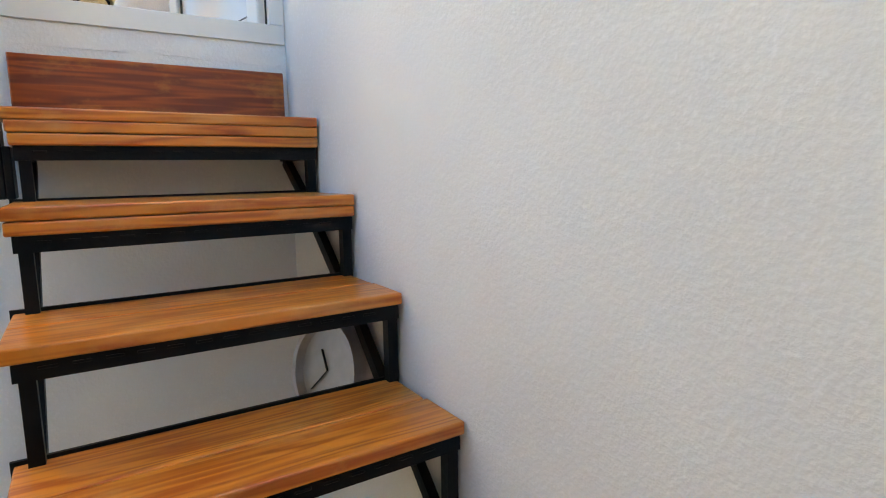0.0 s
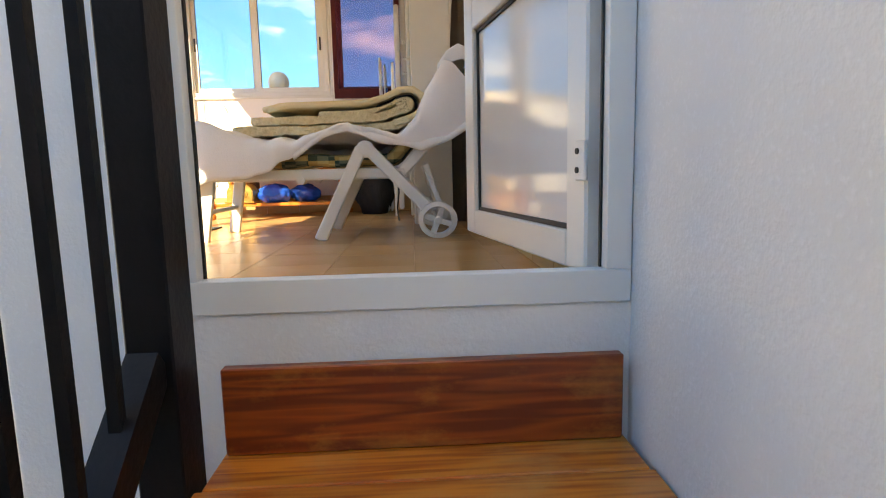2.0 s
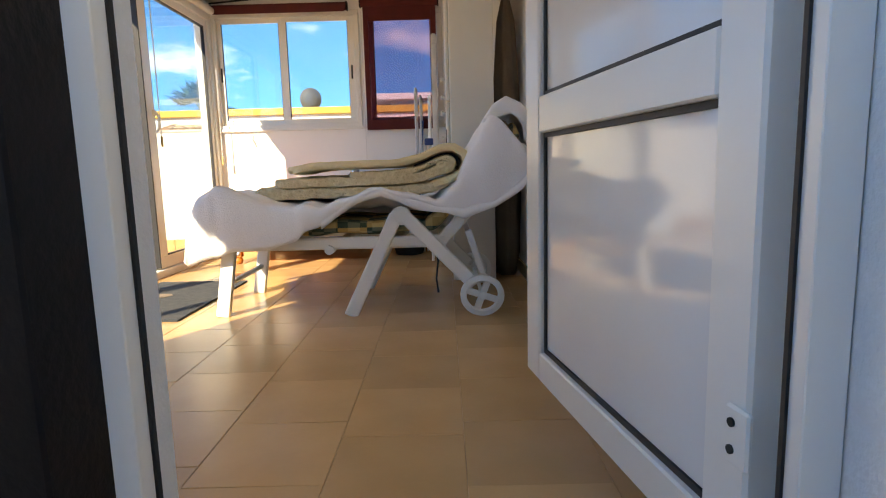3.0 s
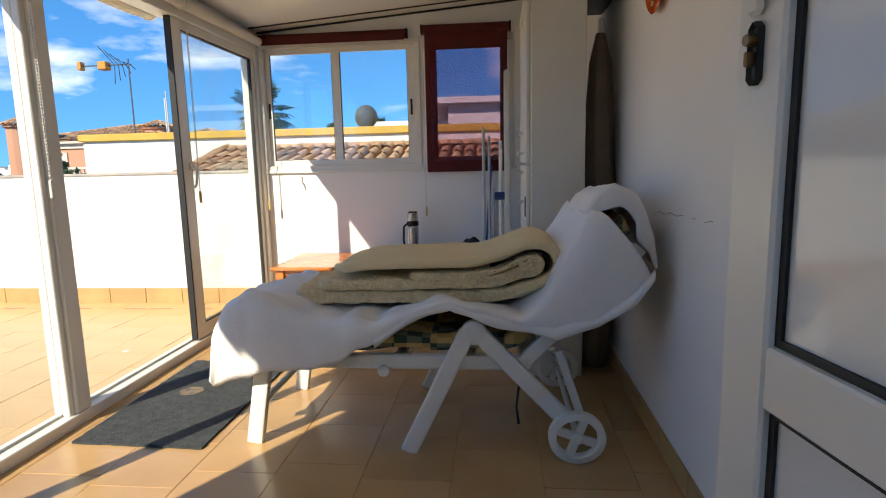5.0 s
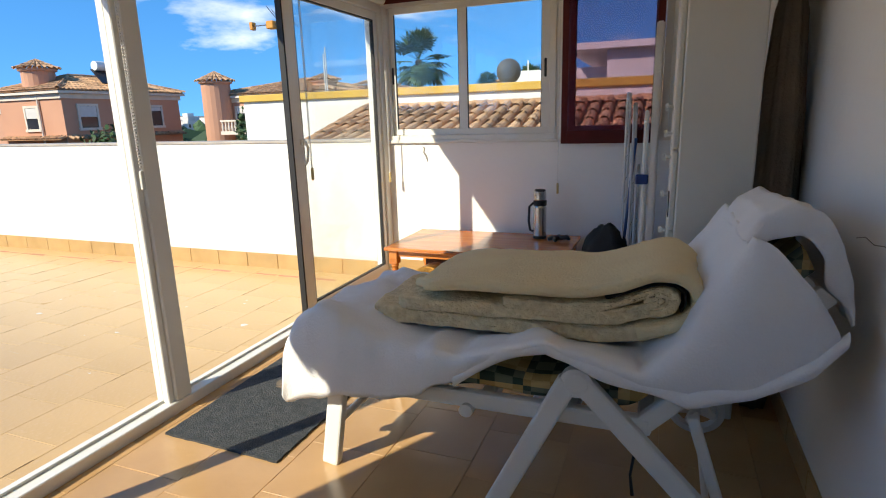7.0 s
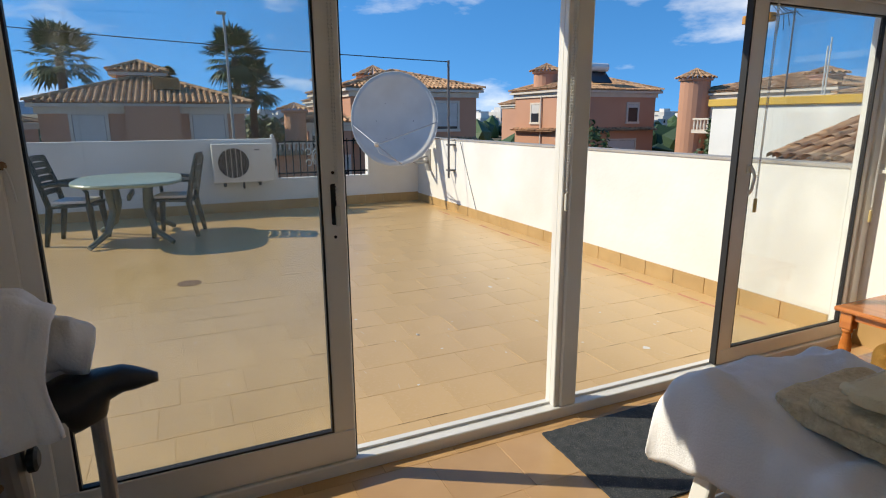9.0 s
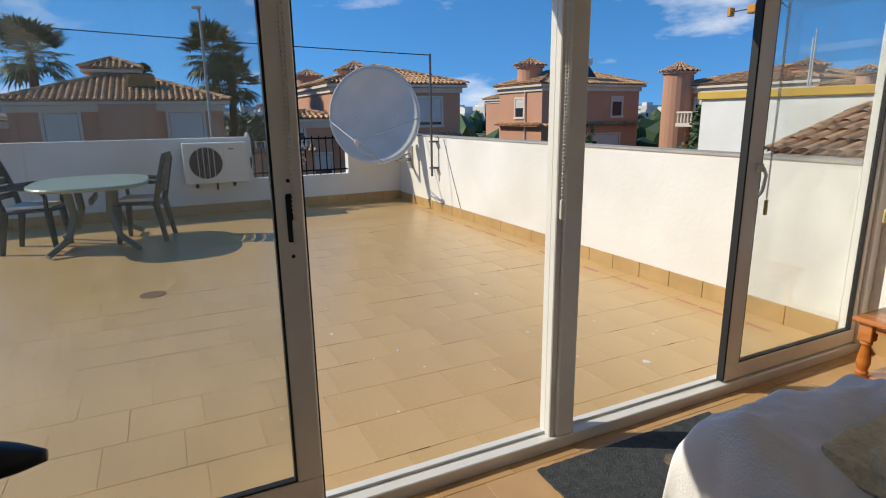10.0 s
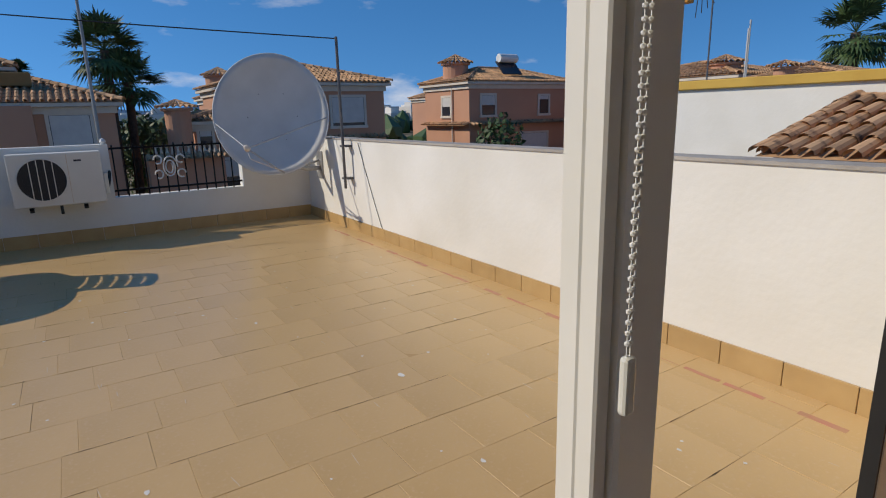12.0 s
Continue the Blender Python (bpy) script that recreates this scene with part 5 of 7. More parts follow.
def bike():
    b = thing("exercise_bike", (-1.22, 2.08, 0), "exercise bike with a black saddle and grey steel tubes", "exercise bike")
    grey = mat("silver grey lacquer", (0.30, 0.29, 0.27), (0.26, 0.25, 0.24), 0.35, 9, 0.03, 60, 0.4)
    part("front_post", T([(-1.26, 1.95, 0.06), (-1.22, 1.965, 0.55), (-1.20, 1.955, 0.88)], 0.042, 18), grey, b)
    part("bolt", lathe(bmesh.new(), [(0.014, 0), (0.012, 0.008)], sides=12, m=Matrix.Translation((-1.179, 1.952, 0.582)) @ Matrix.Rotation(radians(90), 4, "Y")), BRASS, b)
    part("tension_knob", lathe(bmesh.new(), [(0.012, 0), (0.03, 0.006), (0.03, 0.02), (0.02, 0.026)], sides=14, m=Matrix.Translation((-1.21, 2.005, 0.62)) @ Matrix.Rotation(radians(-90), 4, "X")), RUBBER, b)
    part("handlebar", T([(-1.30, 1.86, 0.95), (-1.22, 1.94, 0.955), (-1.14, 1.94, 0.955), (-1.06, 1.86, 0.95)], 0.014), RUBBER, b)
    part("seat_post", T([(-1.21, 2.162, 0.30), (-1.20, 2.162, 0.70)], 0.0185, 16), grey, b)
    part("seat_sleeve", T([(-1.21, 2.162, 0.05), (-1.21, 2.162, 0.42)], 0.027, 16), grey, b)
    part("clamp", T([(-1.21, 2.162, 0.40), (-1.21, 2.162, 0.43)], 0.033, 16), RUBBER, b)
    part("clamp_knob", lathe(bmesh.new(), [(0.02, 0), (0.028, 0.008), (0.022, 0.035)], sides=12, m=Matrix.Translation((-1.18, 2.162, 0.375)) @ Matrix.Rotation(radians(90), 4, "Y")), RUBBER, b)
    part("base_beam", B(-1.24, -1.18, 1.90, 2.42, 0.03, 0.08, 0.01), grey, b)
    for y in (1.93, 2.40):
        part("foot", T([(-1.40, y, 0.025), (-1.02, y, 0.025)], 0.025, 12), grey, b)

    def saddle(u, v):
        y = 2.045 + 0.255 * u
        w = float(np.interp(u, [0, 0.15, 0.4, 0.6, 0.85, 1.0], [0.035, 0.095, 0.085, 0.052, 0.034, 0.012]))
        h = float(np.interp(u, [0, 0.2, 0.5, 0.8, 1.0], [0.030, 0.058, 0.052, 0.034, 0.014]))
        a = 2 * math.pi * v
        zc = float(np.interp(u, [0, 0.3, 0.7, 1.0], [0.770, 0.762, 0.790, 0.778]))
        return Vector((-1.20 + w * math.cos(a), y, zc + h * math.sin(a) * (1.5 if math.sin(a) < 0 and 0.25 < u < 0.55 else 0.8)))
    bm = sheet(24, 20, saddle)
    bmesh.ops.remove_doubles(bm, verts=bm.verts, dist=0.0005)
    bmesh.ops.holes_fill(bm, edges=[e for e in bm.edges if e.is_boundary])
    part("saddle", bm, mat("black vinyl", (0.010, 0.011, 0.016), None, 0.4, 9, 0.1, 80), b, "black vinyl saddle", True)

    def cloth(u, v):
        y = float(np.interp(u, [0, 0.35, 0.6, 1.0], [1.84, 1.92, 2.04, 2.10])) + 0.03 * v * (1 - v)
        z = float(np.interp(u, [0, 0.35, 0.6, 1.0], [1.01, 1.035, 1.02, 0.97]))
        side = (v - 0.5) * 2
        drop = max(0, abs(side) - 0.3) * 0.55 * (1 - 0.35 * u)
        return Vector((-1.19 + 0.12 * math.sin(side * 1.2) + 0.012 * noise.noise((u * 7, v * 7, 1)), y + 0.02 * math.sin(v * 14) * abs(side), z - drop + 0.01 * noise.noise((u * 5, v * 9, 2))))
    bm = sheet(30, 40, cloth)
    bmesh.ops.smooth_vert(bm, verts=bm.verts, factor=0.5, use_axis_x=True, use_axis_y=True, use_axis_z=True)
    solid("towel", thicken(bm, 0.008), COTTON, "white towel hung over the exercise bike handlebar", "towel", smooth=True)

    def fold(u, v):
        w = math.sin(u * 2.6)
        return Vector((-1.245 + 0.05 * math.sin(v * 3.0) + 0.01 * noise.noise((u * 4, v * 4, 6)), 2.06 + 0.115 * u - 0.03 * v * v * u, 0.945 - 0.045 * u * u - 0.125 * v + 0.012 * w + 0.006 * noise.noise((u * 6, v * 6, 9))))
    solid("towel", thicken(sheet(16, 14, fold), 0.007), COTTON, "small white towel hanging beside the exercise bike saddle", "towel", smooth=True)


bike()

# interior skirting tiles
def skirting(name, x0, y0, x1, y1, h, th, label, tile=0.325):
    """Skirting tiles from one end to the other, standing to the left of that line."""
    s = thing(name, ((x0 + x1) / 2, (y0 + y1) / 2, 0), label, "skirting", kind="structure")
    p, q = Vector((x0, y0, 0)), Vector((x1, y1, 0))
    d = (q - p).normalized()
    nrm = Vector((-d.y, d.x, 0))
    n = max(1, round((q - p).length / tile))
    step = (q - p).length / n
    for k in range(n):
        a, b = p + d * (k * step + 0.002), p + d * ((k + 1) * step - 0.002)
        c, e = a + nrm * th, b + nrm * th
        xs, ys = [v.x for v in (a, b, c, e)], [v.y for v in (a, b, c, e)]
        part("tile", B(min(xs), max(xs), min(ys), max(ys), -0.002, h, 0.002), SKIRT, s)


skirting("baseboard_right", RW, 1.85, RW, 6.16, 0.085, 0.012, "brown tile skirting along the room wall")
skirting("baseboard_end", RW - 0.02, END, GX + 0.06, END, 0.16, 0.012, "brown tile skirting along the end wall")

# ---- terrace ----
skirting("baseboard_north", GX - 0.1, NP, WP, NP, 0.13, 0.014, "tan tile skirting along the north parapet")
skirting("baseboard_west", WP, NP - 0.016, WP, -2.2, 0.15, 0.014, "tan tile skirting along the west parapet")


def satellite_dish():
    d = thing("satellite_dish", (-8.35, 5.62, 1.38), "large grey satellite dish on a wall arm", "satellite dish")
    paint = mat("grey dish lacquer", (0.64, 0.63, 0.59), (0.57, 0.56, 0.52), 0.45, 3, 0.03, 40)
    face = Vector((0.90, -0.34, 0.27)).normalized()
    up = (Vector((0, 0, 1)) - face * face.z).normalized()
    side = up.cross(face)
    m = Matrix((side, up, face)).transposed().to_4x4()
    m.translation = Vector((-8.42, 5.53, 1.41))
    n, R = 56, 0.72
    bm = bmesh.new()
    rad = [0.0001] + [R * k / 12 for k in range(1, 13)]
    rings = [[bm.verts.new(m @ Vector((0.95 * r * math.cos(2 * math.pi * k / n), 1.05 * r * math.sin(2 * math.pi * k / n), 0.17 * (r / R) ** 2 - 0.17))) for k in range(n)] for r in rad]
    for a, b in zip(rings, rings[1:]):
        for k in range(n):
            bm.faces.new((a[k], a[(k + 1) % n], b[(k + 1) % n], b[k]))
    bmesh.ops.remove_doubles(bm, verts=bm.verts, dist=0.0008)
    part("reflector", thicken(bm, 0.008), paint, d, smooth=True)
    part("rim", T([m @ Vector((0.95 * R * math.cos(2 * math.pi * k / 48), 1.05 * R * math.sin(2 * math.pi * k / 48), 0)) for k in range(49)], 0.009, 6), paint, d)
    feed = Vector((-8.03, 5.09, 1.03))
    steel = mat("galvanised steel", (0.45, 0.45, 0.45), (0.35, 0.35, 0.36), 0.45, 20, 0.1, 60, 0.7)
    for p in ((-0.66, -0.10, 0.0), (0.66, -0.06, 0.0), (0.10, -0.74, 0.0)):
        part("feed_arm", T([m @ Vector(p), feed], 0.009, 8), steel, d)
    lnb = part("receiver_head", lathe(bmesh.new(), [(0.02, -0.06), (0.034, -0.05), (0.036, 0.03), (0.028, 0.06)], sides=14, m=Matrix.Translation(feed) @ face.to_track_quat("-Z", "Y").to_matrix().to_4x4()), CREAMTRIM, d)
    part("cable_loop", T([feed + Vector((0, 0, -0.03)), feed + Vector((0.05, 0.02, -0.12)), feed + Vector((0.02, 0.08, -0.15)), m @ Vector((0.1, -0.72, 0.0))], 0.005, 6), CREAMTRIM, lnb)
    for k in range(6):
        a = 2 * math.pi * k / 6
        part("bolt", T([m @ Vector((0.3 * math.cos(a), 0.34 * math.sin(a), -0.140)), m @ Vector((0.3 * math.cos(a), 0.34 * math.sin(a), -0.128))], 0.008, 8), RUBBER, d)
    part("wall_arm", T([(-8.58, NP - 0.01, 0.70), (-8.56, 5.95, 0.70), (-8.53, 5.66, 0.80), (-8.56, 5.64, 1.20)], 0.028, 12), steel, d)
    part("brace", T([(-8.60, NP - 0.01, 0.80), (-8.56, 5.88, 0.72)], 0.014, 8), steel, d)
    part("wall_plate", B(-8.68, -8.48, NP - 0.014, NP - 0.001, 0.56, 0.92, 0.003), steel, d)
    part("back_mount", T([(-8.56, 5.64, 1.18), m @ Vector((0, 0, -0.235))], 0.06, 12), steel, d)


satellite_dish()


def mast(x, y, z0, z1, r, label):
    p = thing("mast_pole", (x, y, z0), label, "pole")
    steel = mat("weathered steel pole", (0.10, 0.10, 0.105), (0.16, 0.15, 0.15), 0.5, 12, 0.1, 40, 0.5)
    part("tube", T([(x, y, z0), (x, y, z1)], r, 10), steel, p)
    for z in (z0 + 0.12, z0 + 0.50):
        part("wall_bracket", B(x - 0.05, x + 0.05, y - 0.02, NP - 0.001, z - 0.012, z + 0.012, 0.002), steel, p)
    return p


mast(-7.58, 6.08, 0.52, 2.235, 0.017, "thin dark steel pole bracketed to the parapet")


def wire(name, pts, sag, r, label, material=RUBBER):
    a, b = Vector(pts[0]), Vector(pts[1])
    solid(name, T([a.lerp(b, k / 24) - Vector((0, 0, sag * 4 * (k / 24) * (1 - k / 24))) for k in range(25)], r, 6), material, label, "cable")


wire("overhead_cable", [(-7.58, 6.08, 2.215), (-14.0, -9.5, 3.9)], 0.15, 0.007, "black overhead cable strung across the terrace")
wire("dish_cable", [(-7.35, NP - 0.006, 1.06), (-6.82, NP - 0.006, 0.10)], 0.02, 0.0035, "thin dark cable down the parapet")


def ac_unit():
    a = thing("air_conditioner", (WP + 0.16, 3.2, 0.47), "white air conditioner outdoor unit on wall brackets", "air conditioner")
    x0, x1, y0, y1, z0, z1 = WP + 0.045, WP + 0.30, 2.80, 3.66, 0.485, 1.055
    white = mat("aged white steel", (0.72, 0.70, 0.62), (0.68, 0.65, 0.57), 0.4, 4, 0.03, 60)
    part("casing", B(x0, x1, y0, y1, z0, z1, 0.012, 2), white, a)
    c = Vector((x1, 3.09, 0.775))
    # near-black disc on the closed casing, painted as the shade behind the guard
    part("fan_opening", lathe(bmesh.new(), [(0.225, 0.0), (0.225, 0.004)], sides=40, m=Matrix.Translation(c) @ Matrix.Rotation(radians(90), 4, "Y")), mat("dark fan shade", (0.02, 0.02, 0.022), None, 0.5, 9, 0.05, 40), a)
    g = part("fan_guard", T([c + Vector((0.008, 0.226 * math.cos(2 * math.pi * k / 40), 0.226 * math.sin(2 * math.pi * k / 40))) for k in range(41)], 0.006, 6), white, a)
    for r in (0.05, 0.09, 0.13, 0.17, 0.2):
        part("ring", T([c + Vector((0.008, r * math.cos(2 * math.pi * k / 32), r * math.sin(2 * math.pi * k / 32))) for k in range(33)], 0.0022, 5), RUBBER, g)
    for k in (-0.1, -0.03, 0.04, 0.11):
        h = math.sqrt(0.226 ** 2 - k * k)
        part("grille_bar", B(c.x + 0.010, c.x + 0.015, c.y + k - 0.004, c.y + k + 0.004, c.z - h, c.z + h), white, g)
    part("nameplate", B(x1, x1 + 0.002, 3.40, 3.47, 0.955, 0.975), RUBBER, a)
    part("side_seam", B(x1 - 0.001, x1 + 0.002, 3.335, 3.338, z0 + 0.02, z1 - 0.02), GROUT, a)
    part("pipe_cover", B(x0 + 0.05, x0 + 0.11, y1 + 0.0005, y1 + 0.05, 0.55, 0.80, 0.01), white, a)
    part("pipe", T([(x0 + 0.08, y1 + 0.02, 0.56), (x0 + 0.06, y1 + 0.06, 0.70), (WP + 0.02, y1 + 0.08, 0.78), (WP - 0.01, y1 + 0.08, 0.80)], 0.016), RUBBER, a)
    for y in (2.95, 3.45):
        b = part("bracket", B(WP + 0.001, x1 + 0.03, y - 0.02, y + 0.02, z0 - 0.028, z0 - 0.0005, 0.002), BLACKMETAL, a)
        part("rubber_foot", lathe(bmesh.new(), [(0.022, -0.055), (0.02, -0.028)], (x1 - 0.02, y, z0), 12), RUBBER, b)
    part("drain", T([(x1 - 0.05, 3.22, z0), (x1 - 0.05, 3.22, z0 - 0.10)], 0.015, 8), RUBBER, a)


ac_unit()


def wall_railing():
    r = thing("iron_railing", (WP - 0.09, 4.5, 0.485), "black wrought iron railing in the parapet gap", "railing")
    x = WP - 0.06
    iron = BLACKMETAL
    for z in (0.56, 1.06):
        part("rail", B(x - 0.012, x + 0.012, 3.765, 5.255, z - 0.012, z + 0.012), iron, r)
    y = 3.80
    while y < 5.25:
        part("bar", B(x - 0.008, x + 0.008, y - 0.008, y + 0.008, 0.486, 1.10), iron, r)
        y += 0.112
    white = mat("white painted scroll", (0.70, 0.70, 0.68), None, 0.5, 9, 0.05, 60)
    o = part("scroll_ornament", T([(x + 0.02, 4.40 + 0.09 * math.cos(t) * math.exp(-0.07 * t), 0.80 + 0.15 * math.sin(t) * math.exp(-0.07 * t)) for t in [k * 0.35 for k in range(40)]], 0.009, 6), white, r, "white scrollwork ornament")
    for s in (-1, 1):
        for z in (0.72, 0.90):
            part("curl", T([(x + 0.02, 4.40 + s * (0.13 + 0.045 * math.cos(t)), z + 0.05 * math.sin(t)) for t in [k * 0.4 for k in range(14)]], 0.010, 6), white, o)
    part("gate_knob", lathe(bmesh.new(), [(0.02, 0), (0.035, 0.03), (0.02, 0.06), (0.005, 0.07)], (x, 3.72, TOP + 0.03), 12), white, r)


wall_railing()

DARKGREEN = mat("dark green resin", (0.010, 0.026, 0.022), (0.016, 0.034, 0.03), 0.35, 6, 0.05, 60)
GREENTOP = mat("pale green resin", (0.30, 0.36, 0.27), (0.25, 0.31, 0.23), 0.4, 3, 0.05, 60)

# leg resin, with the shade under the tabletop put into its colour
GREENSHADE = mat("grey green resin darkened as shade", (0.10, 0.13, 0.11), (0.08, 0.105, 0.09), 0.4, 3, 0.05, 60)


def garden_table(cx, cy):
    t = thing("garden_table", (cx, cy, 0), "oval pale green plastic garden table with splayed legs", "table")
    def ring(z, k, n=44):
        return [Vector((cx + k * 0.80 * math.copysign(abs(math.cos(2 * math.pi * q / n)) ** 0.7, math.cos(2 * math.pi * q / n)), cy + k * 0.58 * math.copysign(abs(math.sin(2 * math.pi * q / n)) ** 0.7, math.sin(2 * math.pi * q / n)), z)) for q in range(n)]
    bm = bmesh.new()
    rs = [[bm.verts.new(v) for v in ring(z, k)] for z, k in ((0.685, 0.94), (0.695, 0.99), (0.715, 1.0), (0.73, 0.985), (0.732, 0.95))]
    for a, b in zip(rs, rs[1:]):
        for k in range(44):
            bm.faces.new((a[k], a[(k + 1) % 44], b[(k + 1) % 44], b[k]))
    bm.faces.new(list(reversed(rs[0])))
    bm.faces.new(rs[-1])
    part("tabletop", bm, GREENTOP, t)
    for sx in (-1, 1):
        for sy in (-1, 1):
            pts = [(cx + sx * 0.36, cy + sy * 0.20, 0.686), (cx + sx * 0.33, cy + sy * 0.17, 0.40), (cx + sx * 0.40, cy + sy * 0.24, 0.16), (cx + sx * 0.58, cy + sy * 0.42, 0.03)]
            part("leg", T(pts, [0.045, 0.040, 0.036, 0.030], 10), GREENSHADE, t)
    part("stretcher", B(cx - 0.33, cx + 0.33, cy - 0.02, cy + 0.02, 0.50, 0.57, 0.01), GREENSHADE, t)


garden_table(-7.42, 1.80)


def garden_chair():
    """A resin chair at the origin, looking along +y."""
    c = thing("garden_chair", (0, 0, 0), "dark green slatted plastic chair at the garden table", "chair", "chairs round the garden table")
    def seat(u, v):
        return Vector((-0.22 + 0.44 * u, -0.20 + 0.42 * v, 0.43 - 0.015 * math.sin(math.pi * u) - 0.02 * (1 - v)))
    part("seat", thicken(sheet(8, 8, seat), 0.022), DARKGREEN, c)
    part("cushion", B(-0.19, 0.19, -0.17, 0.19, 0.432, 0.465, 0.014, 2), COTTON, c, "thin pale seat pad")
    for sx in (-1, 1):
        part("back_post", T([(sx * 0.20, -0.19, 0.42), (sx * 0.205, -0.24, 0.65), (sx * 0.18, -0.30, 0.88)], [0.030, 0.028, 0.024], 8), DARKGREEN, c)
        part("armrest", T([(sx * 0.21, -0.23, 0.63), (sx * 0.25, -0.05, 0.645), (sx * 0.25, 0.14, 0.63), (sx * 0.23, 0.19, 0.55), (sx * 0.21, 0.18, 0.43)], [0.018, 0.024, 0.024, 0.02, 0.02], 8), DARKGREEN, c)
        part("leg", T([(sx * 0.19, 0.18, 0.42), (sx * 0.21, 0.21, 0.0)], [0.036, 0.024], 8), DARKGREEN, c)
        part("leg", T([(sx * 0.20, -0.18, 0.42), (sx * 0.22, -0.25, 0.0)], [0.036, 0.024], 8), DARKGREEN, c)
    for k in range(6):
        z = 0.52 + 0.07 * k
        y = -0.21 - 0.10 * ((z - 0.42) / 0.46)
        part("back_slat", thicken(sheet(8, 2, lambda u, v: Vector((-0.185 + 0.37 * u, y - 0.02 * math.sin(math.pi * u), z + 0.056 * v))), 0.014), DARKGREEN, c)
    part("top_rail", thicken(sheet(8, 3, lambda u, v: Vector((-0.195 + 0.39 * u, -0.30 - 0.03 * math.sin(math.pi * u), 0.85 + 0.06 * v + 0.02 * math.sin(math.pi * u)))), 0.016), DARKGREEN, c)
    return c


ch = garden_chair()
ch.matrix_basis = pose(-7.50, 1.22, 0, 0, 0, -10) @ Matrix.Scale(1.1, 4)
copy_thing(ch, pose(-7.52, 2.27, 0, 0, 0, 168))

solid("floor_drain", lathe(bmesh.new(), [(0.10, -0.004), (0.10, 0.003), (0.085, 0.004)], (-5.01, 2.355, 0), 20), mat("rusty drain", (0.22, 0.13, 0.07), None, 0.7, 30, 0.3, 80), "round rusty floor drain in the terrace", "drain", "structure")
STREAK = mat("pink primer streak", (0.55, 0.22, 0.16), (0.50, 0.30, 0.17), 0.7, 14, 0.1, 60)
rs_ = random.Random(4)
for k in range(26):
    x = -7.6 + k * 0.215 + rs_.uniform(-0.05, 0.05)
    bm = sheet(6, 2, lambda u, v: Vector((x + (u - 0.5) * 0.2, NP - 0.20 + (v - 0.5) * (0.022 + 0.02 * math.sin(k * 2.3)) + 0.012 * noise.noise((x + u, k, 1)), 0.0012)))
    solid("paint_streak", thicken(bm, 0.001), STREAK, "faded pink paint streak on the terrace tiles", "stain", "structure")
SPLASH = mat("white paint splash", (0.74, 0.72, 0.68), None, 0.8, 9, 0.1, 60)
bm = bmesh.new()
for k in range(70):
    x, y, r = rs_.uniform(-6.5, -2.0), rs_.uniform(2.2, 5.9), rs_.uniform(0.004, 0.011) * (2.2 if k % 17 == 0 else 1)
    vs = [bm.verts.new((x + r * (1.6 if k % 3 == 0 else 1) * math.cos(a + k) * (1 + 0.3 * math.sin(3 * a)), y + r * math.sin(a + k), 0.0016)) for a in [2 * math.pi * q / 8 for q in range(8)]]
    bm.faces.new(vs)
solid("paint_specks", bm, SPLASH, "white paint specks on the terrace tiles", "stain", "stuff")

bm = bmesh.new()
for k in range(110):
    row, y, n = rs_.randrange(-13, 4), rs_.uniform(2.1, 5.8), rs_.uniform(0.10, 0.32)
    x, w = -2.975 + row * 0.325, rs_.uniform(0.0012, 0.0026)
    vs = [bm.verts.new((x + dx * w * (0.6 + 0.4 * math.sin(k + q)), y + q * n / 6, 0.0014)) for dx, qs in ((-1, range(7)), (1, range(6, -1, -1))) for q in qs]
    bm.faces.new(vs)
solid("open_joints", bm, mat("open dark joint", (0.10, 0.065, 0.035), (0.05, 0.032, 0.02), 0.95, 9, 0, 40), "dark gaps where grout is gone between terrace tiles", "joints", "stuff")
bm = bmesh.new()
for k in range(70):
    x, y, n = rs_.uniform(-6.8, -2.0), rs_.uniform(2.1, 5.8), rs_.uniform(0.03, 0.10)
    a, w = rs_.uniform(-0.25, 0.25), rs_.uniform(0.0014, 0.003)
    vs = [bm.verts.new((x + q * n / 5, y + q * n / 5 * a + d * w * math.sin(0.4 + q * 0.5), 0.0015)) for d, qs in ((-1, range(6)), (1, range(5, -1, -1))) for q in qs]
    bm.faces.new(vs)
solid("pale_scuffs", bm, mat("pale scuff", (0.66, 0.55, 0.40), None, 0.8, 9, 0.1, 60), "pale worn scuffs along the terrace tile edges", "scuffs", "stuff")

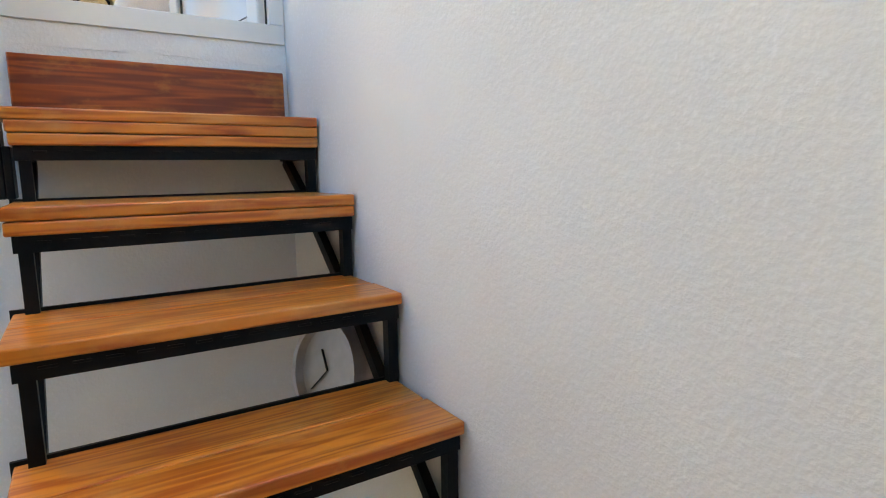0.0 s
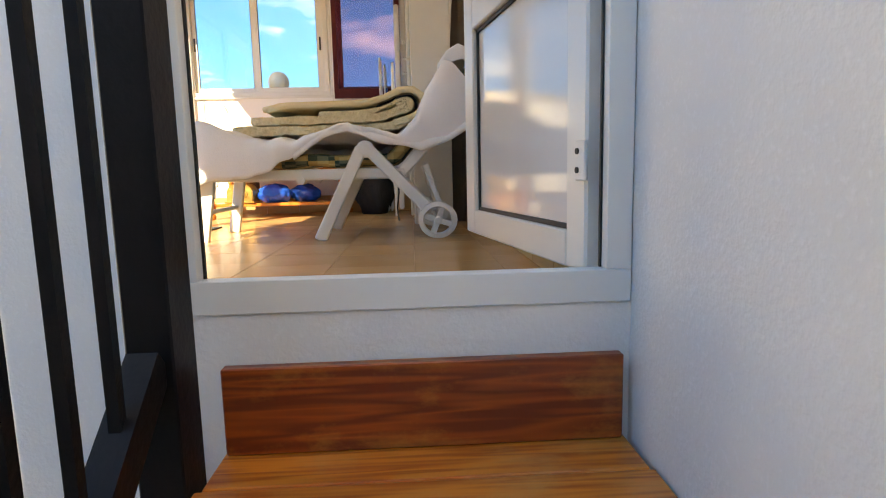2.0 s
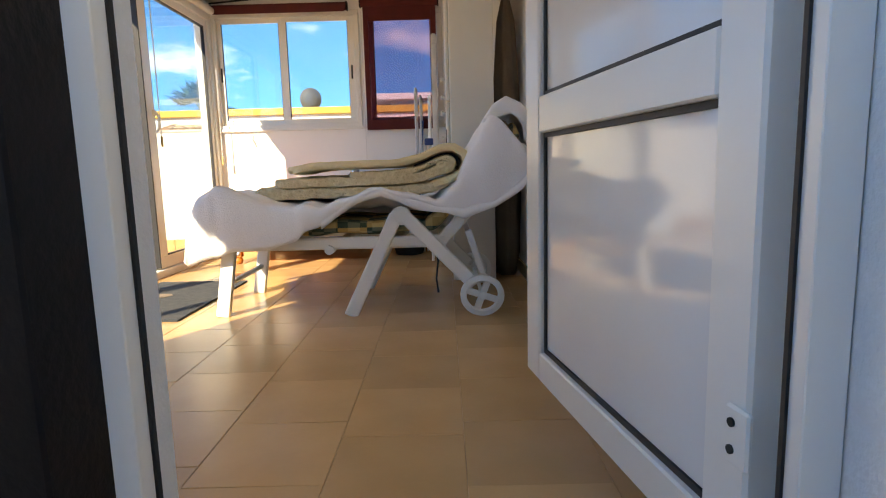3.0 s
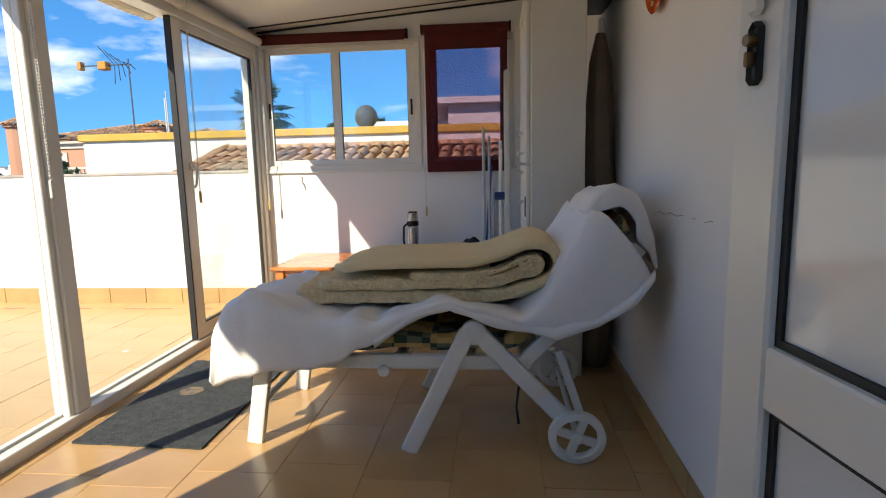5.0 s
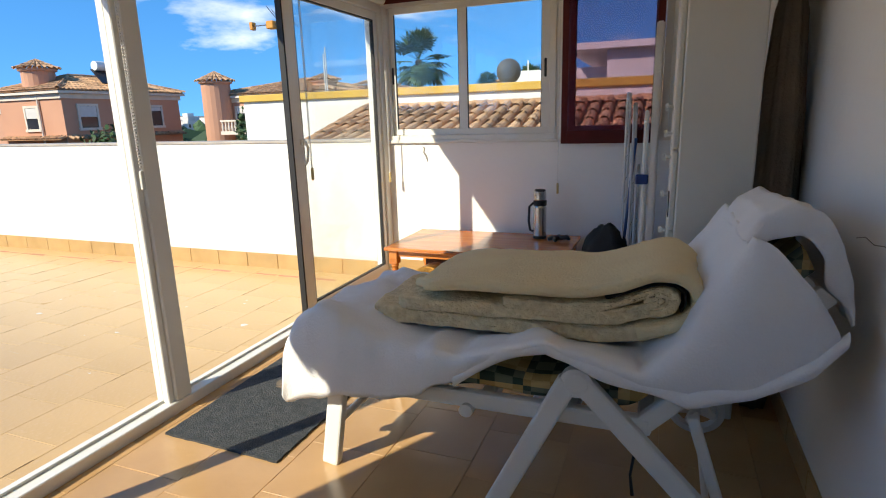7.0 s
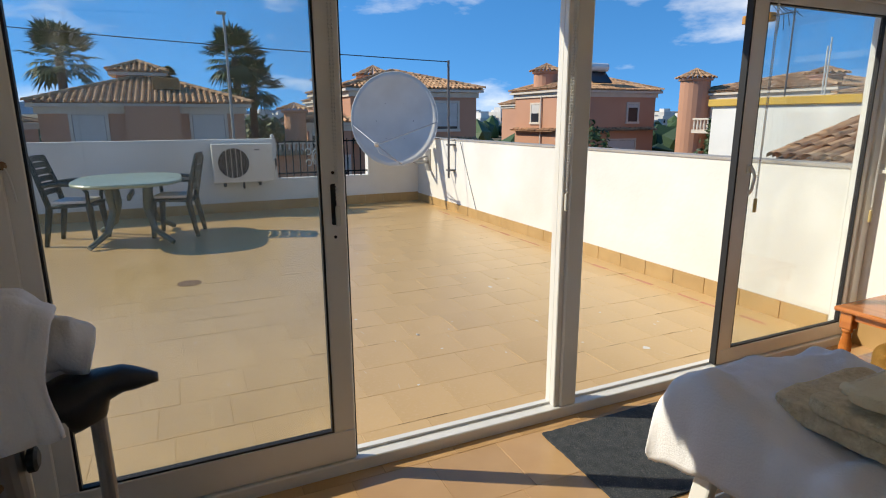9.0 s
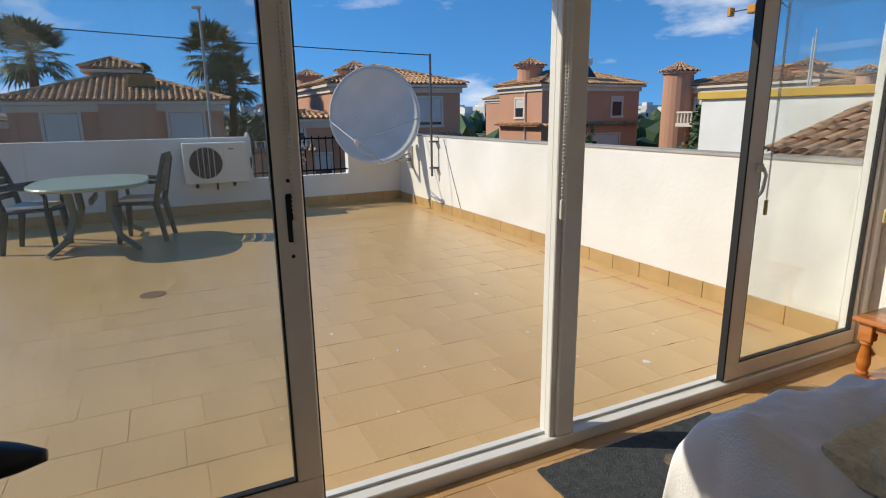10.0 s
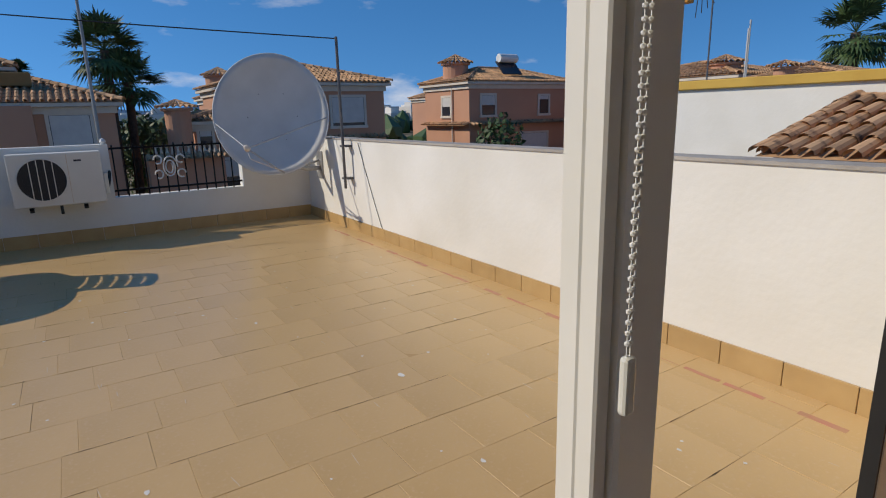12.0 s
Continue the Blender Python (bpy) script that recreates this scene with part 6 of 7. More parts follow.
# ---- roofs and houses ----
def tiled_slope(bm, eave_a, eave_b, ridge_a, ridge_b, pitch=0.22, row=0.38, r=0.062, segs=4):
    """Barrel tiles in rows from an eave up to a ridge; each tile is its own half shell."""
    ea, eb, ra, rb = (Vector(v) for v in (eave_a, eave_b, ridge_a, ridge_b))
    along = (eb - ea)
    n = max(2, int(along.length / pitch))
    up_len = max((ra - ea).length, (rb - eb).length)
    d = along.normalized()
    mid = ((ra + rb) / 2 - (ea + eb) / 2)
    slope = (mid - d * mid.dot(d)).normalized()
    nrm = d.cross(slope).normalized()
    if nrm.z < 0:
        nrm = -nrm
    base = [bm.verts.new(v) for v in (ea, eb, rb, ra)]
    bm.faces.new(base)
    h = (ra - ea).dot(slope)
    rows = max(1, int(h / row))
    l0, r0 = (ra - ea).dot(d), (rb - ea).dot(d)
    L = along.length
    for j in range(rows):
        s0, s1 = j * h / rows, (j + 1) * h / rows + 0.04
        for k in range(n):
            t = (k + 0.5) * L / n
            sm = (s0 + s1) / 2
            lo, hi = l0 * sm / h, L + (r0 - L) * sm / h
            if t < lo - 0.05 or t > hi + 0.05:
                continue
            jit = 0.012 * math.sin(j * 12.9 + k * 78.2)
            lower, upper = [], []
            for q in range(segs + 1):
                a = math.pi * q / segs
                off = d * (t - math.cos(a) * r) + nrm * (math.sin(a) * r + 0.01)
                lower.append(bm.verts.new(ea + off + slope * (s0 + jit) + nrm * 0.022))
                upper.append(bm.verts.new(ea + d * (t - math.cos(a) * r * 0.86) + nrm * (math.sin(a) * r * 0.86 + 0.01) + slope * (s1 + jit)))
            for q in range(segs):
                bm.faces.new((lower[q], lower[q + 1], upper[q + 1], upper[q]))


def ridge_caps(bm, a, b, r=0.09, step=0.4):
    a, b = Vector(a), Vector(b)
    d = (b - a)
    n = max(1, int(d.length / step))
    u = d.normalized()
    s = u.cross(Vector((0, 0, 1))).normalized()
    w = s.cross(u)
    for k in range(n):
        p, q = a + d * (k / n), a + d * ((k + 1.1) / n)
        lo = [bm.verts.new(p + s * (r * 1.08 * math.cos(t)) + w * (r * 1.08 * math.sin(t))) for t in [math.pi * i / 5 for i in range(6)]]
        hi = [bm.verts.new(q + s * (r * 0.9 * math.cos(t)) + w * (r * 0.9 * math.sin(t))) for t in [math.pi * i / 5 for i in range(6)]]
        for i in range(5):
            bm.faces.new((lo[i], lo[i + 1], hi[i + 1], hi[i]))


def hip_roof(x0, x1, y0, y1, z, rise, parent, pitch=0.24, over=0.35, name="roof", row=0.42, r=0.085):
    x0, x1, y0, y1 = x0 - over, x1 + over, y0 - over, y1 + over
    w, l = x1 - x0, y1 - y0
    i = min(w, l) / 2
    a, b, c, e = (x0, y0, z), (x1, y0, z), (x1, y1, z), (x0, y1, z)
    if l >= w:
        p, q = ((x0 + x1) / 2, y0 + i, z + rise), ((x0 + x1) / 2, y1 - i, z + rise)
        faces = ((a, b, p, p), (b, c, p, q), (c, e, q, q), (e, a, q, p))
    else:
        p, q = (x0 + i, (y0 + y1) / 2, z + rise), (x1 - i, (y0 + y1) / 2, z + rise)
        faces = ((a, b, p, q), (b, c, q, q), (c, e, q, p), (e, a, p, p))
    bm = bmesh.new()
    for f in faces:
        tiled_slope(bm, *f, pitch=pitch, row=row, r=r)
    for s, t in ((a, p), (b, p if l >= w else q), (c, q), (e, q if l >= w else p), (p, q)):
        if (Vector(s) - Vector(t)).length > 0.2:
            ridge_caps(bm, Vector(s) + Vector((0, 0, 0.06)), Vector(t) + Vector((0, 0, 0.06)), 0.11)
    roof = part(name, bm, CLAY, parent, "weathered clay barrel tiles")
    part("eave_board", B(x0 + 0.05, x1 - 0.05, y0 + 0.05, y1 - 0.05, z - 0.16, z - 0.02), CREAMTRIM, roof)
    return roof


SHUTTER = mat("white roller shutter", (0.62, 0.60, 0.56), (0.55, 0.53, 0.5), 0.6, 3, 0.1, 20)
DARKGLASS = mat("dark window glass", (0.03, 0.035, 0.045), None, 0.08, 2, 0, 10)
GZ = -3.4


def house_window(house, x, y, z, w, h, face, shut=0.6):
    """A framed window on the face whose outward axis is 'x', '-y' and so on."""
    s = -1 if face[0] == "-" else 1
    def bx(a, b, c, d, dep0, dep1, bev=0):
        if face[-1] == "x":
            q = sorted((x + s * dep0, x + s * dep1))
            return B(q[0], q[1], y + a, y + b, z + c, z + d, bev)
        q = sorted((y + s * dep0, y + s * dep1))
        return B(x + a, x + b, q[0], q[1], z + c, z + d, bev)
    win = part("window", bx(-w / 2, w / 2, 0, h, 0.004, 0.02), DARKGLASS, house)
    for q in ((-w / 2 - 0.12, -w / 2, -0.12, h + 0.12), (w / 2, w / 2 + 0.12, -0.12, h + 0.12), (-w / 2, w / 2, h, h + 0.12)):
        part("frame", bx(*q, 0.0, 0.06), CREAMTRIM, win)
    part("sill", bx(-w / 2 - 0.15, w / 2 + 0.15, -0.14, -0.0005, 0.0, 0.10), CREAMTRIM, win)
    if shut:
        part("shutter", bx(-w / 2 + 0.02, w / 2 - 0.02, h * (1 - shut), h - 0.01, 0.021, 0.04), SHUTTER, win)


def tower(house, cx, cy, z0, z1, r, cap):
    t = part("turret", lathe(bmesh.new(), [(r, z0), (r, z1), (r + 0.12, z1 + 0.02), (r + 0.12, z1 + 0.12)], (cx, cy, 0), 20), PINKWALL, house, "round salmon turret")
    bm = bmesh.new()
    n = 20
    for k in range(n):
        a0, a1 = 2 * math.pi * k / n, 2 * math.pi * (k + 1) / n
        am = (a0 + a1) / 2
        R = r + 0.32
        for j in range(3):
            f0, f1 = 1 - j / 3, 1 - (j + 1.15) / 3
            zA, zB = z1 + 0.12 + cap * j / 3, z1 + 0.12 + cap * (j + 1.15) / 3
            rw0, rw1 = math.pi * R * f0 / n * 0.9, max(0.0, math.pi * R * f1 / n * 0.9)
            rad, tan = Vector((math.cos(am), math.sin(am), 0)), Vector((-math.sin(am), math.cos(am), 0))
            lo = [bm.verts.new(Vector((cx, cy, zA)) + rad * R * f0 + tan * rw0 * c + Vector((0, 0, 0.10 * (1 - c * c) * f0 + 0.02))) for c in (-1, -0.5, 0, 0.5, 1)]
            hi = [bm.verts.new(Vector((cx, cy, zB)) + rad * R * max(0, f1) + tan * rw1 * c + Vector((0, 0, 0.08 * (1 - c * c) * max(0, f1)))) for c in (-1, -0.5, 0, 0.5, 1)]
            for q in range(4):
                bm.faces.new((lo[q], lo[q + 1], hi[q + 1], hi[q]))
    part("turret_roof", bm, CLAY, t)


def house(name, x0, x1, y0, y1, eave, rise, label, wins=(), towers=(), band=None, ground=GZ):
    h = thing(name, ((x0 + x1) / 2, (y0 + y1) / 2, ground), label, "house")
    part("wall", B(x0, x1, y0, y1, ground, eave - 0.02), PINKWALL, h)
    hip_roof(x0, x1, y0, y1, eave, rise, h)
    part("cornice", B(x0 - 0.10, x1 + 0.10, y0 - 0.10, y1 + 0.10, eave - 0.42, eave - 0.17), CREAMTRIM, h)
    if band is not None:
        bm = bmesh.new()
        for a, b, c, d in (((x0, y0 - 0.4, band), (x1, y0 - 0.4, band), (x0, y0 - 0.01, band + 0.16), (x1, y0 - 0.01, band + 0.16)), ((x1 + 0.4, y0, band), (x1 + 0.4, y1, band), (x1 + 0.01, y0, band + 0.16), (x1 + 0.01, y1, band + 0.16))):
            tiled_slope(bm, a, b, c, d, 0.24, 0.42, 0.085)
        part("string_roof", bm, CLAY, h, "narrow tiled ledge between the storeys")
    for w in wins:
        house_window(h, *w)
    for t in towers:
        tower(h, *t)
    return h


# house with a round turret and a solar heater, straight over the north-west corner
hA = house("house", -34.0, -29.1, 23.5, 31.3, 3.15, 0.9, "salmon two-storey house with a tiled hip roof", [(-29.1, 24.9, 1.2, 1.0, 1.15, "x", 0.5), (-29.1, 29.4, 1.2, 0.8, 1.1, "x", 0.2), (-29.1, 28.6, -1.6, 2.2, 1.6, "x", 0.9), (-29.1, 24.2, -1.6, 1.0, 1.1, "x", 0.0), (-31.5, 23.5, 1.2, 0.9, 1.1, "-y", 0.5)], [(-31.9, 24.5, 3.2, 4.25, 0.80, 0.55)], 0.62)
sh = part("solar_heater", T([(-30.2, 26.6, 4.62), (-30.2, 28.0, 4.62)], 0.26, 18), PLASTIC, hA, "white solar water tank on the roof")
bm = bmesh.new()
bar(bm, (-29.55, 27.2, 3.62), (-30.35, 27.2, 4.42), 1.5, 0.06, up=(0.7, 0, 0.7))
part("collector", bm, DARKGLASS, sh)
part("downpipe", T([(-30.8, 23.42, 3.0), (-30.8, 23.42, -1.8)], 0.05, 8), CREAMTRIM, hA)
# house behind the dish
hB = house("house", -36.5, -27.8, 10.2, 17.2, 2.95, 1.1, "salmon two-storey house with a tiled hip roof", [(-27.8, 15.2, 0.9, 1.7, 1.35, "x", 0.9), (-27.8, 12.0, 0.9, 1.3, 1.3, "x", 0.6)], [(-31.5, 12.6, 3.0, 3.65, 0.85, 0.6)], 0.25)
# wide house beyond the west parapet
hC = house("house", -35.0, -27.0, -2.6, 5.1, 2.12, 1.35, "salmon house with a broad tiled hip roof and shutters", [(-27.0, -0.9, 0.35, 1.15, 1.3, "x", 1.0), (-27.0, 3.6, 0.35, 1.3, 1.3, "x", 1.0)], [])
part("bay", B(-27.0, -26.6, 0.45, 2.5, GZ, 2.0), PINKWALL, hC)
part("roof_room", B(-32.2, -30.4, 0.0, 1.8, 2.3, 3.55), PINKWALL, hC)
hip_roof(-32.2, -30.4, 0.0, 1.8, 3.6, 0.5, hC, name="roof_room_roof")
part("planter", B(-28.9, -28.3, 1.5, 2.6, 2.75, 3.25, 0.03), mat("terracotta planter", (0.30, 0.17, 0.06), None, 0.8, 5, 0.2, 30), hC)
house("house", -46, -39, -13, -6.2, 1.35, 1.0, "distant salmon house with a tiled roof", [(-39, -8.5, -0.4, 1.2, 1.2, "x", 0.7)], [(-43, -7.4, 1.4, 2.9, 0.7, 0.4)])
# small house and turret house further off
hD = house("house", -57.5, -51.5, 36.2, 41.6, 3.0, 1.1, "distant salmon house with a small balcony", [(-51.5, 37.4, 0.7, 1.1, 1.2, "x", 0.4), (-51.5, 39.8, 0.7, 1.1, 1.2, "x", 0.4)], [])
hE = house("house", -26.0, -17.5, 31.2, 39.0, 2.85, 0.95, "salmon house with a tall round turret and balcony", [(-17.5, 33.5, 0.9, 1.0, 1.2, "x", 0.3), (-24.0, 31.2, 1.0, 0.8, 1.1, "-y", 0.3)], [(-25.4, 30.7, GZ, 3.55, 0.85, 0.62), (-19.3, 33.2, 2.9, 3.45, 0.75, 0.45)])
bal = part("balcony", B(-24.4, -21.2, 29.6, 31.1, 0.55, 0.75), CREAMTRIM, hE)
for k in range(14):
    part("baluster", lathe(bmesh.new(), [(0.05, 0.75), (0.075, 0.95), (0.045, 1.15), (0.06, 1.3)], (-24.3 + k * 0.235, 29.7, 0), 8), CREAMTRIM, bal)
part("handrail", B(-24.4, -21.2, 29.62, 29.78, 1.3, 1.4), CREAMTRIM, bal)
house("house", -50.0, -44.0, 12.5, 18.0, 2.9, 0.9, "distant salmon house with a tiled roof and turret", [(-44, 14, 0.7, 1.1, 1.2, "x", 0.5)], [(-44.6, 13.0, GZ, 4.2, 0.9, 0.6)])
house("house", -13.5, -6.0, 40.0, 47.0, 2.75, 1.0, "distant salmon house with a tiled hip roof", [(-9, 40.0, 0.8, 1.0, 1.2, "-y", 0.4)], [(-8.5, 41.5, 2.8, 3.6, 0.8, 0.5)])
house("house", -17.0, -12.6, 31.0, 37.0, 2.45, 0.55, "distant salmon house with round chimney turrets", [(-15, 31.0, 0.6, 1.0, 1.2, "-y", 0.4)], [(-14.8, 30.3, 1.6, 2.85, 0.42, 0.3), (-15.2, 33.6, 2.3, 2.95, 0.42, 0.3)])

# turret house and its balcony seen through the railing
hG = house("house", -33.0, -27.5, 7.95, 10.1, 1.30, 0.35, "small salmon house with a round turret", [(-27.5, 8.4, 0.1, 0.5, 0.8, "x", 0.3), (-27.5, 9.4, -1.6, 1.0, 1.2, "x", 0.6)], [(-27.2, 7.35, GZ, 1.72, 0.50, 0.36)])
bal = part("balcony", B(-27.4, -25.8, 5.9, 8.7, GZ, 0.0), PINKWALL, hG)
bm = bmesh.new()
tiled_slope(bm, (-25.4, 5.8, -0.12), (-25.4, 8.8, -0.12), (-25.8, 5.8, 0.06), (-25.8, 8.8, 0.06), 0.22, 0.4, 0.08)
part("eave_tiles", bm, CLAY, bal)
for k in range(13):
    part("baluster", lathe(bmesh.new(), [(0.04, 0.0), (0.06, 0.14), (0.035, 0.28), (0.05, 0.36)], (-25.92, 6.2 + k * 0.2, 0), 8), CREAMTRIM, bal)
part("handrail", B(-25.99, -25.85, 6.1, 8.72, 0.36, 0.43), CREAMTRIM, bal)
gw = thing("garden_wall", (-15.0, 4.5, GZ), "low garden wall capped with clay tiles", "wall")
part("wall", B(-15.2, -14.9, 2.6, 6.0, GZ, -0.47), PARAPET, gw)
bm = bmesh.new()
tiled_slope(bm, (-14.78, 2.6, -0.50), (-14.78, 6.0, -0.50), (-15.25, 2.6, -0.38), (-15.25, 6.0, -0.38), 0.17, 0.5, 0.07)
part("cap_tiles", bm, CLAY, gw)

# neighbour's blind wall with its ochre coping, and the low tiled roof before it
nb = thing("neighbour_building", (0.0, 12.0, GZ), "white blank-walled neighbour building with an ochre coping", "building")
part("wall", B(-6.03, 6.0, 9.75, 15.0, GZ, 1.56), PARAPET, nb)
part("coping", B(-6.08, 6.05, 9.70, 15.05, 1.5602, 1.665, 0.01), YELLOW, nb, "ochre painted coping")
wb = thing("white_building", (4.0, 24.0, GZ), "white flat-roofed building with a terrace roof", "building")
part("wall", B(-1.6, 12.0, 22.0, 30.0, GZ, 3.2), PARAPET, wb)
part("roof_slab", B(-2.9, 12.3, 21.6, 30.3, 3.2, 3.4), PARAPET, wb)
part("pergola_post", B(-4.16, -4.12, 21.8, 21.84, 1.2, 3.0), PARAPET, wb)
part("side_wall", B(-5.0, -1.6, 23.0, 30.0, GZ, 2.75), PARAPET, wb)
lr = thing("low_roof", (-1.0, 7.0, 0.9), "low clay tiled hip roof beside the parapet", "roof")
bm = bmesh.new()
EZ, RZ = 0.945, 1.385
tiled_slope(bm, (-3.88, 8.2, EZ), (2.6, 8.2, EZ), (-3.76, 9.70, RZ), (2.6, 9.70, RZ), 0.16, 0.28, 0.068, 6)
ridge_caps(bm, (-3.88, 8.2, EZ + 0.03), (-3.76, 9.70, RZ + 0.04), 0.06, 0.26)
ridge_caps(bm, (-3.76, 9.68, RZ + 0.01), (2.6, 9.68, RZ + 0.01), 0.06, 0.26)
part("tiles", bm, CLAY, lr, "weathered clay barrel tiles")
bm = prism(bmesh.new(), [(8.35, GZ), (9.72, GZ), (9.72, RZ - 0.03), (8.35, EZ + 0.01)], 0, -3.80, 2.5)
part("support_wall", bm, PARAPET, lr)
nd = thing("satellite_dish", (-1.80, 10.2, 1.66), "grey neighbour satellite dish on the coping", "satellite dish")
# reflector grey is darkened to carry the shade on its back
part("reflector", lathe(bmesh.new(), [(0.02, 0.05), (0.09, 0.042), (0.165, 0.01), (0.17, 0.0), (0.09, 0.03), (0.02, 0.035)], sides=28, m=Matrix.Translation((-1.80, 10.1, 1.83)) @ Matrix.Rotation(radians(100), 4, "X") @ Matrix.Rotation(radians(25), 4, "Y")), mat("grey dish with shade painted in", (0.11, 0.115, 0.12), None, 0.5, 6, 0.05, 40), nd)
part("stand", T([(-1.80, 10.15, 1.665), (-1.80, 10.14, 1.83)], 0.02), BLACKMETAL, nd)


def aerial(x, y, z0, z1, s=1.0):
    a = thing("tv_aerial", (x, y, z0), "television aerial on a thin grey mast", "aerial")
    st = mat("aerial steel", (0.16, 0.16, 0.17), None, 0.5, 9, 0.05, 40, 0.6)
    part("mast", T([(x, y, z0), (x, y, z1)], 0.02, 8), st, a)
    bm = bmesh.new()
    tube(bm, [(x - 0.75 * s, y, z1 - 0.08 * s), (x + 0.05 * s, y, z1 - 0.08 * s)], 0.009 * s, 6)
    for k in range(5):
        tube(bm, [(x - (0.35 - k * 0.09) * s, y - 0.16 * s, z1 + (0.17 - 0.06 * k) * s), (x - (0.22 - k * 0.06) * s, y, z1 - 0.08 * s), (x - (0.35 - k * 0.09) * s, y + 0.16 * s, z1 - (0.33 - 0.05 * k) * s)], 0.006 * s, 5)
    part("boom", bm, st, a)
    org = mat("orange plastic", (0.62, 0.26, 0.03), None, 0.5, 9, 0.05, 40)
    part("director", B(x - 0.80 * s, x - 0.74 * s, y - 0.05 * s, y + 0.05 * s, z1 - 0.14 * s, z1 - 0.02 * s, 0.01), org, a)
    part("director", B(x - 0.46 * s, x - 0.32 * s, y - 0.07 * s, y + 0.07 * s, z1 - 0.15 * s, z1 - 0.03 * s, 0.02), org, a)


aerial(-9.6, 16.4, GZ, 4.06, 1.75)
for x, y, h in ((-9.05, 17.1, 3.3), (-8.8, 16.6, 3.05)):
    solid("roof_pole", T([(x, y, GZ), (x, y, h)], 0.02, 8), SHUTTER, "thin pole standing behind the neighbour building", "pole")
sl = thing("street_lamp", (-23.5, 4.3, GZ), "tall grey street lamp beyond the parapet", "street lamp")
part("column", T([(-23.5, 4.3, GZ), (-23.5, 4.3, 5.25)], [0.07, 0.045], 10), mat("grey column", (0.36, 0.36, 0.35), None, 0.5, 6, 0.05, 30), sl)
part("lamp_head", B(-23.65, -23.35, 4.05, 4.4, 5.25, 5.33, 0.02), SHUTTER, sl)

# ---- trees ----
FROND = island_tint(mat("palm frond", (0.045, 0.09, 0.026), (0.075, 0.12, 0.04), 0.6, 4, 0.2, 30), 0.35)
TRUNK = mat("palm trunk bark", (0.14, 0.10, 0.07), (0.09, 0.065, 0.045), 0.95, 9, 0.6, 25)
LEAF = island_tint(mat("dark shrub leaf", (0.03, 0.065, 0.018), (0.05, 0.09, 0.025), 0.6, 5, 0.1, 30), 0.45)


def palm(x, y, z0, height, size, seed, fan=True):
    rnd = random.Random(seed)
    p = thing("palm_tree", (x, y, z0), "fan palm with a slim trunk and a shaggy green crown", "palm tree")
    top = Vector((x + rnd.uniform(-0.2, 0.2), y + rnd.uniform(-0.2, 0.2), z0 + height))
    bm = tube(bmesh.new(), [(x, y, z0), ((x + top.x) / 2 + 0.05, (y + top.y) / 2, z0 + height / 2), top], [0.115 * size, 0.10 * size, 0.095 * size], 10)
    part("trunk", bm, TRUNK, p)
    bm = bmesh.new()
    for k in range(64):
        az = rnd.uniform(0, 2 * math.pi)
        el = radians(rnd.uniform(-48, 80))
        d = Vector((math.cos(az) * math.cos(el), math.sin(az) * math.cos(el), math.sin(el)))
        stem = size * rnd.uniform(0.42, 0.62)
        c = top + d * stem + Vector((0, 0, -0.10 * stem))
        tan = d.cross(Vector((0, 0, 1)))
        tan = tan.normalized() if tan.length > 0.1 else Vector((1, 0, 0))
        upv = tan.cross(d)
        tube(bm, [top, c], 0.015, 4)
        for j in range(15):
            a = radians(-105 + 15 * j + rnd.uniform(-4, 4))
            ld = (d * math.cos(a) + tan * math.sin(a)).normalized()
            ln = size * 0.46 * (1 - 0.25 * abs(a) / 2) * rnd.uniform(0.8, 1.1)
            w = size * 0.028
            sidev = ld.cross(upv).normalized() * w
            m1 = c + ld * ln * 0.55 + Vector((0, 0, 0.02))
            tip = c + ld * ln + Vector((0, 0, -0.12 * ln - (0.10 * ln if el < 0 else 0)))
            v = [bm.verts.new(q) for q in (c, m1 + sidev, tip, m1 - sidev)]
            bm.faces.new(v)
    part("crown", bm, FROND, p)


palm(-33.0, 5.35, GZ, 8.0, 2.1, 1)
palm(-33.6, 6.1, GZ, 6.6, 2.0, 2)
palm(-35.6, -2.9, GZ, 8.0, 2.3, 3)
palm(-20.6, 51.5, GZ, 6.2 - GZ, 3.3, 4)
palm(-9.2, 34.0, GZ, 6.2, 1.0, 5)
palm(-6.6, 33.0, GZ, 6.2, 1.2, 6)
palm(-31.7, 2.3, 2.6, 1.0, 0.55, 7)


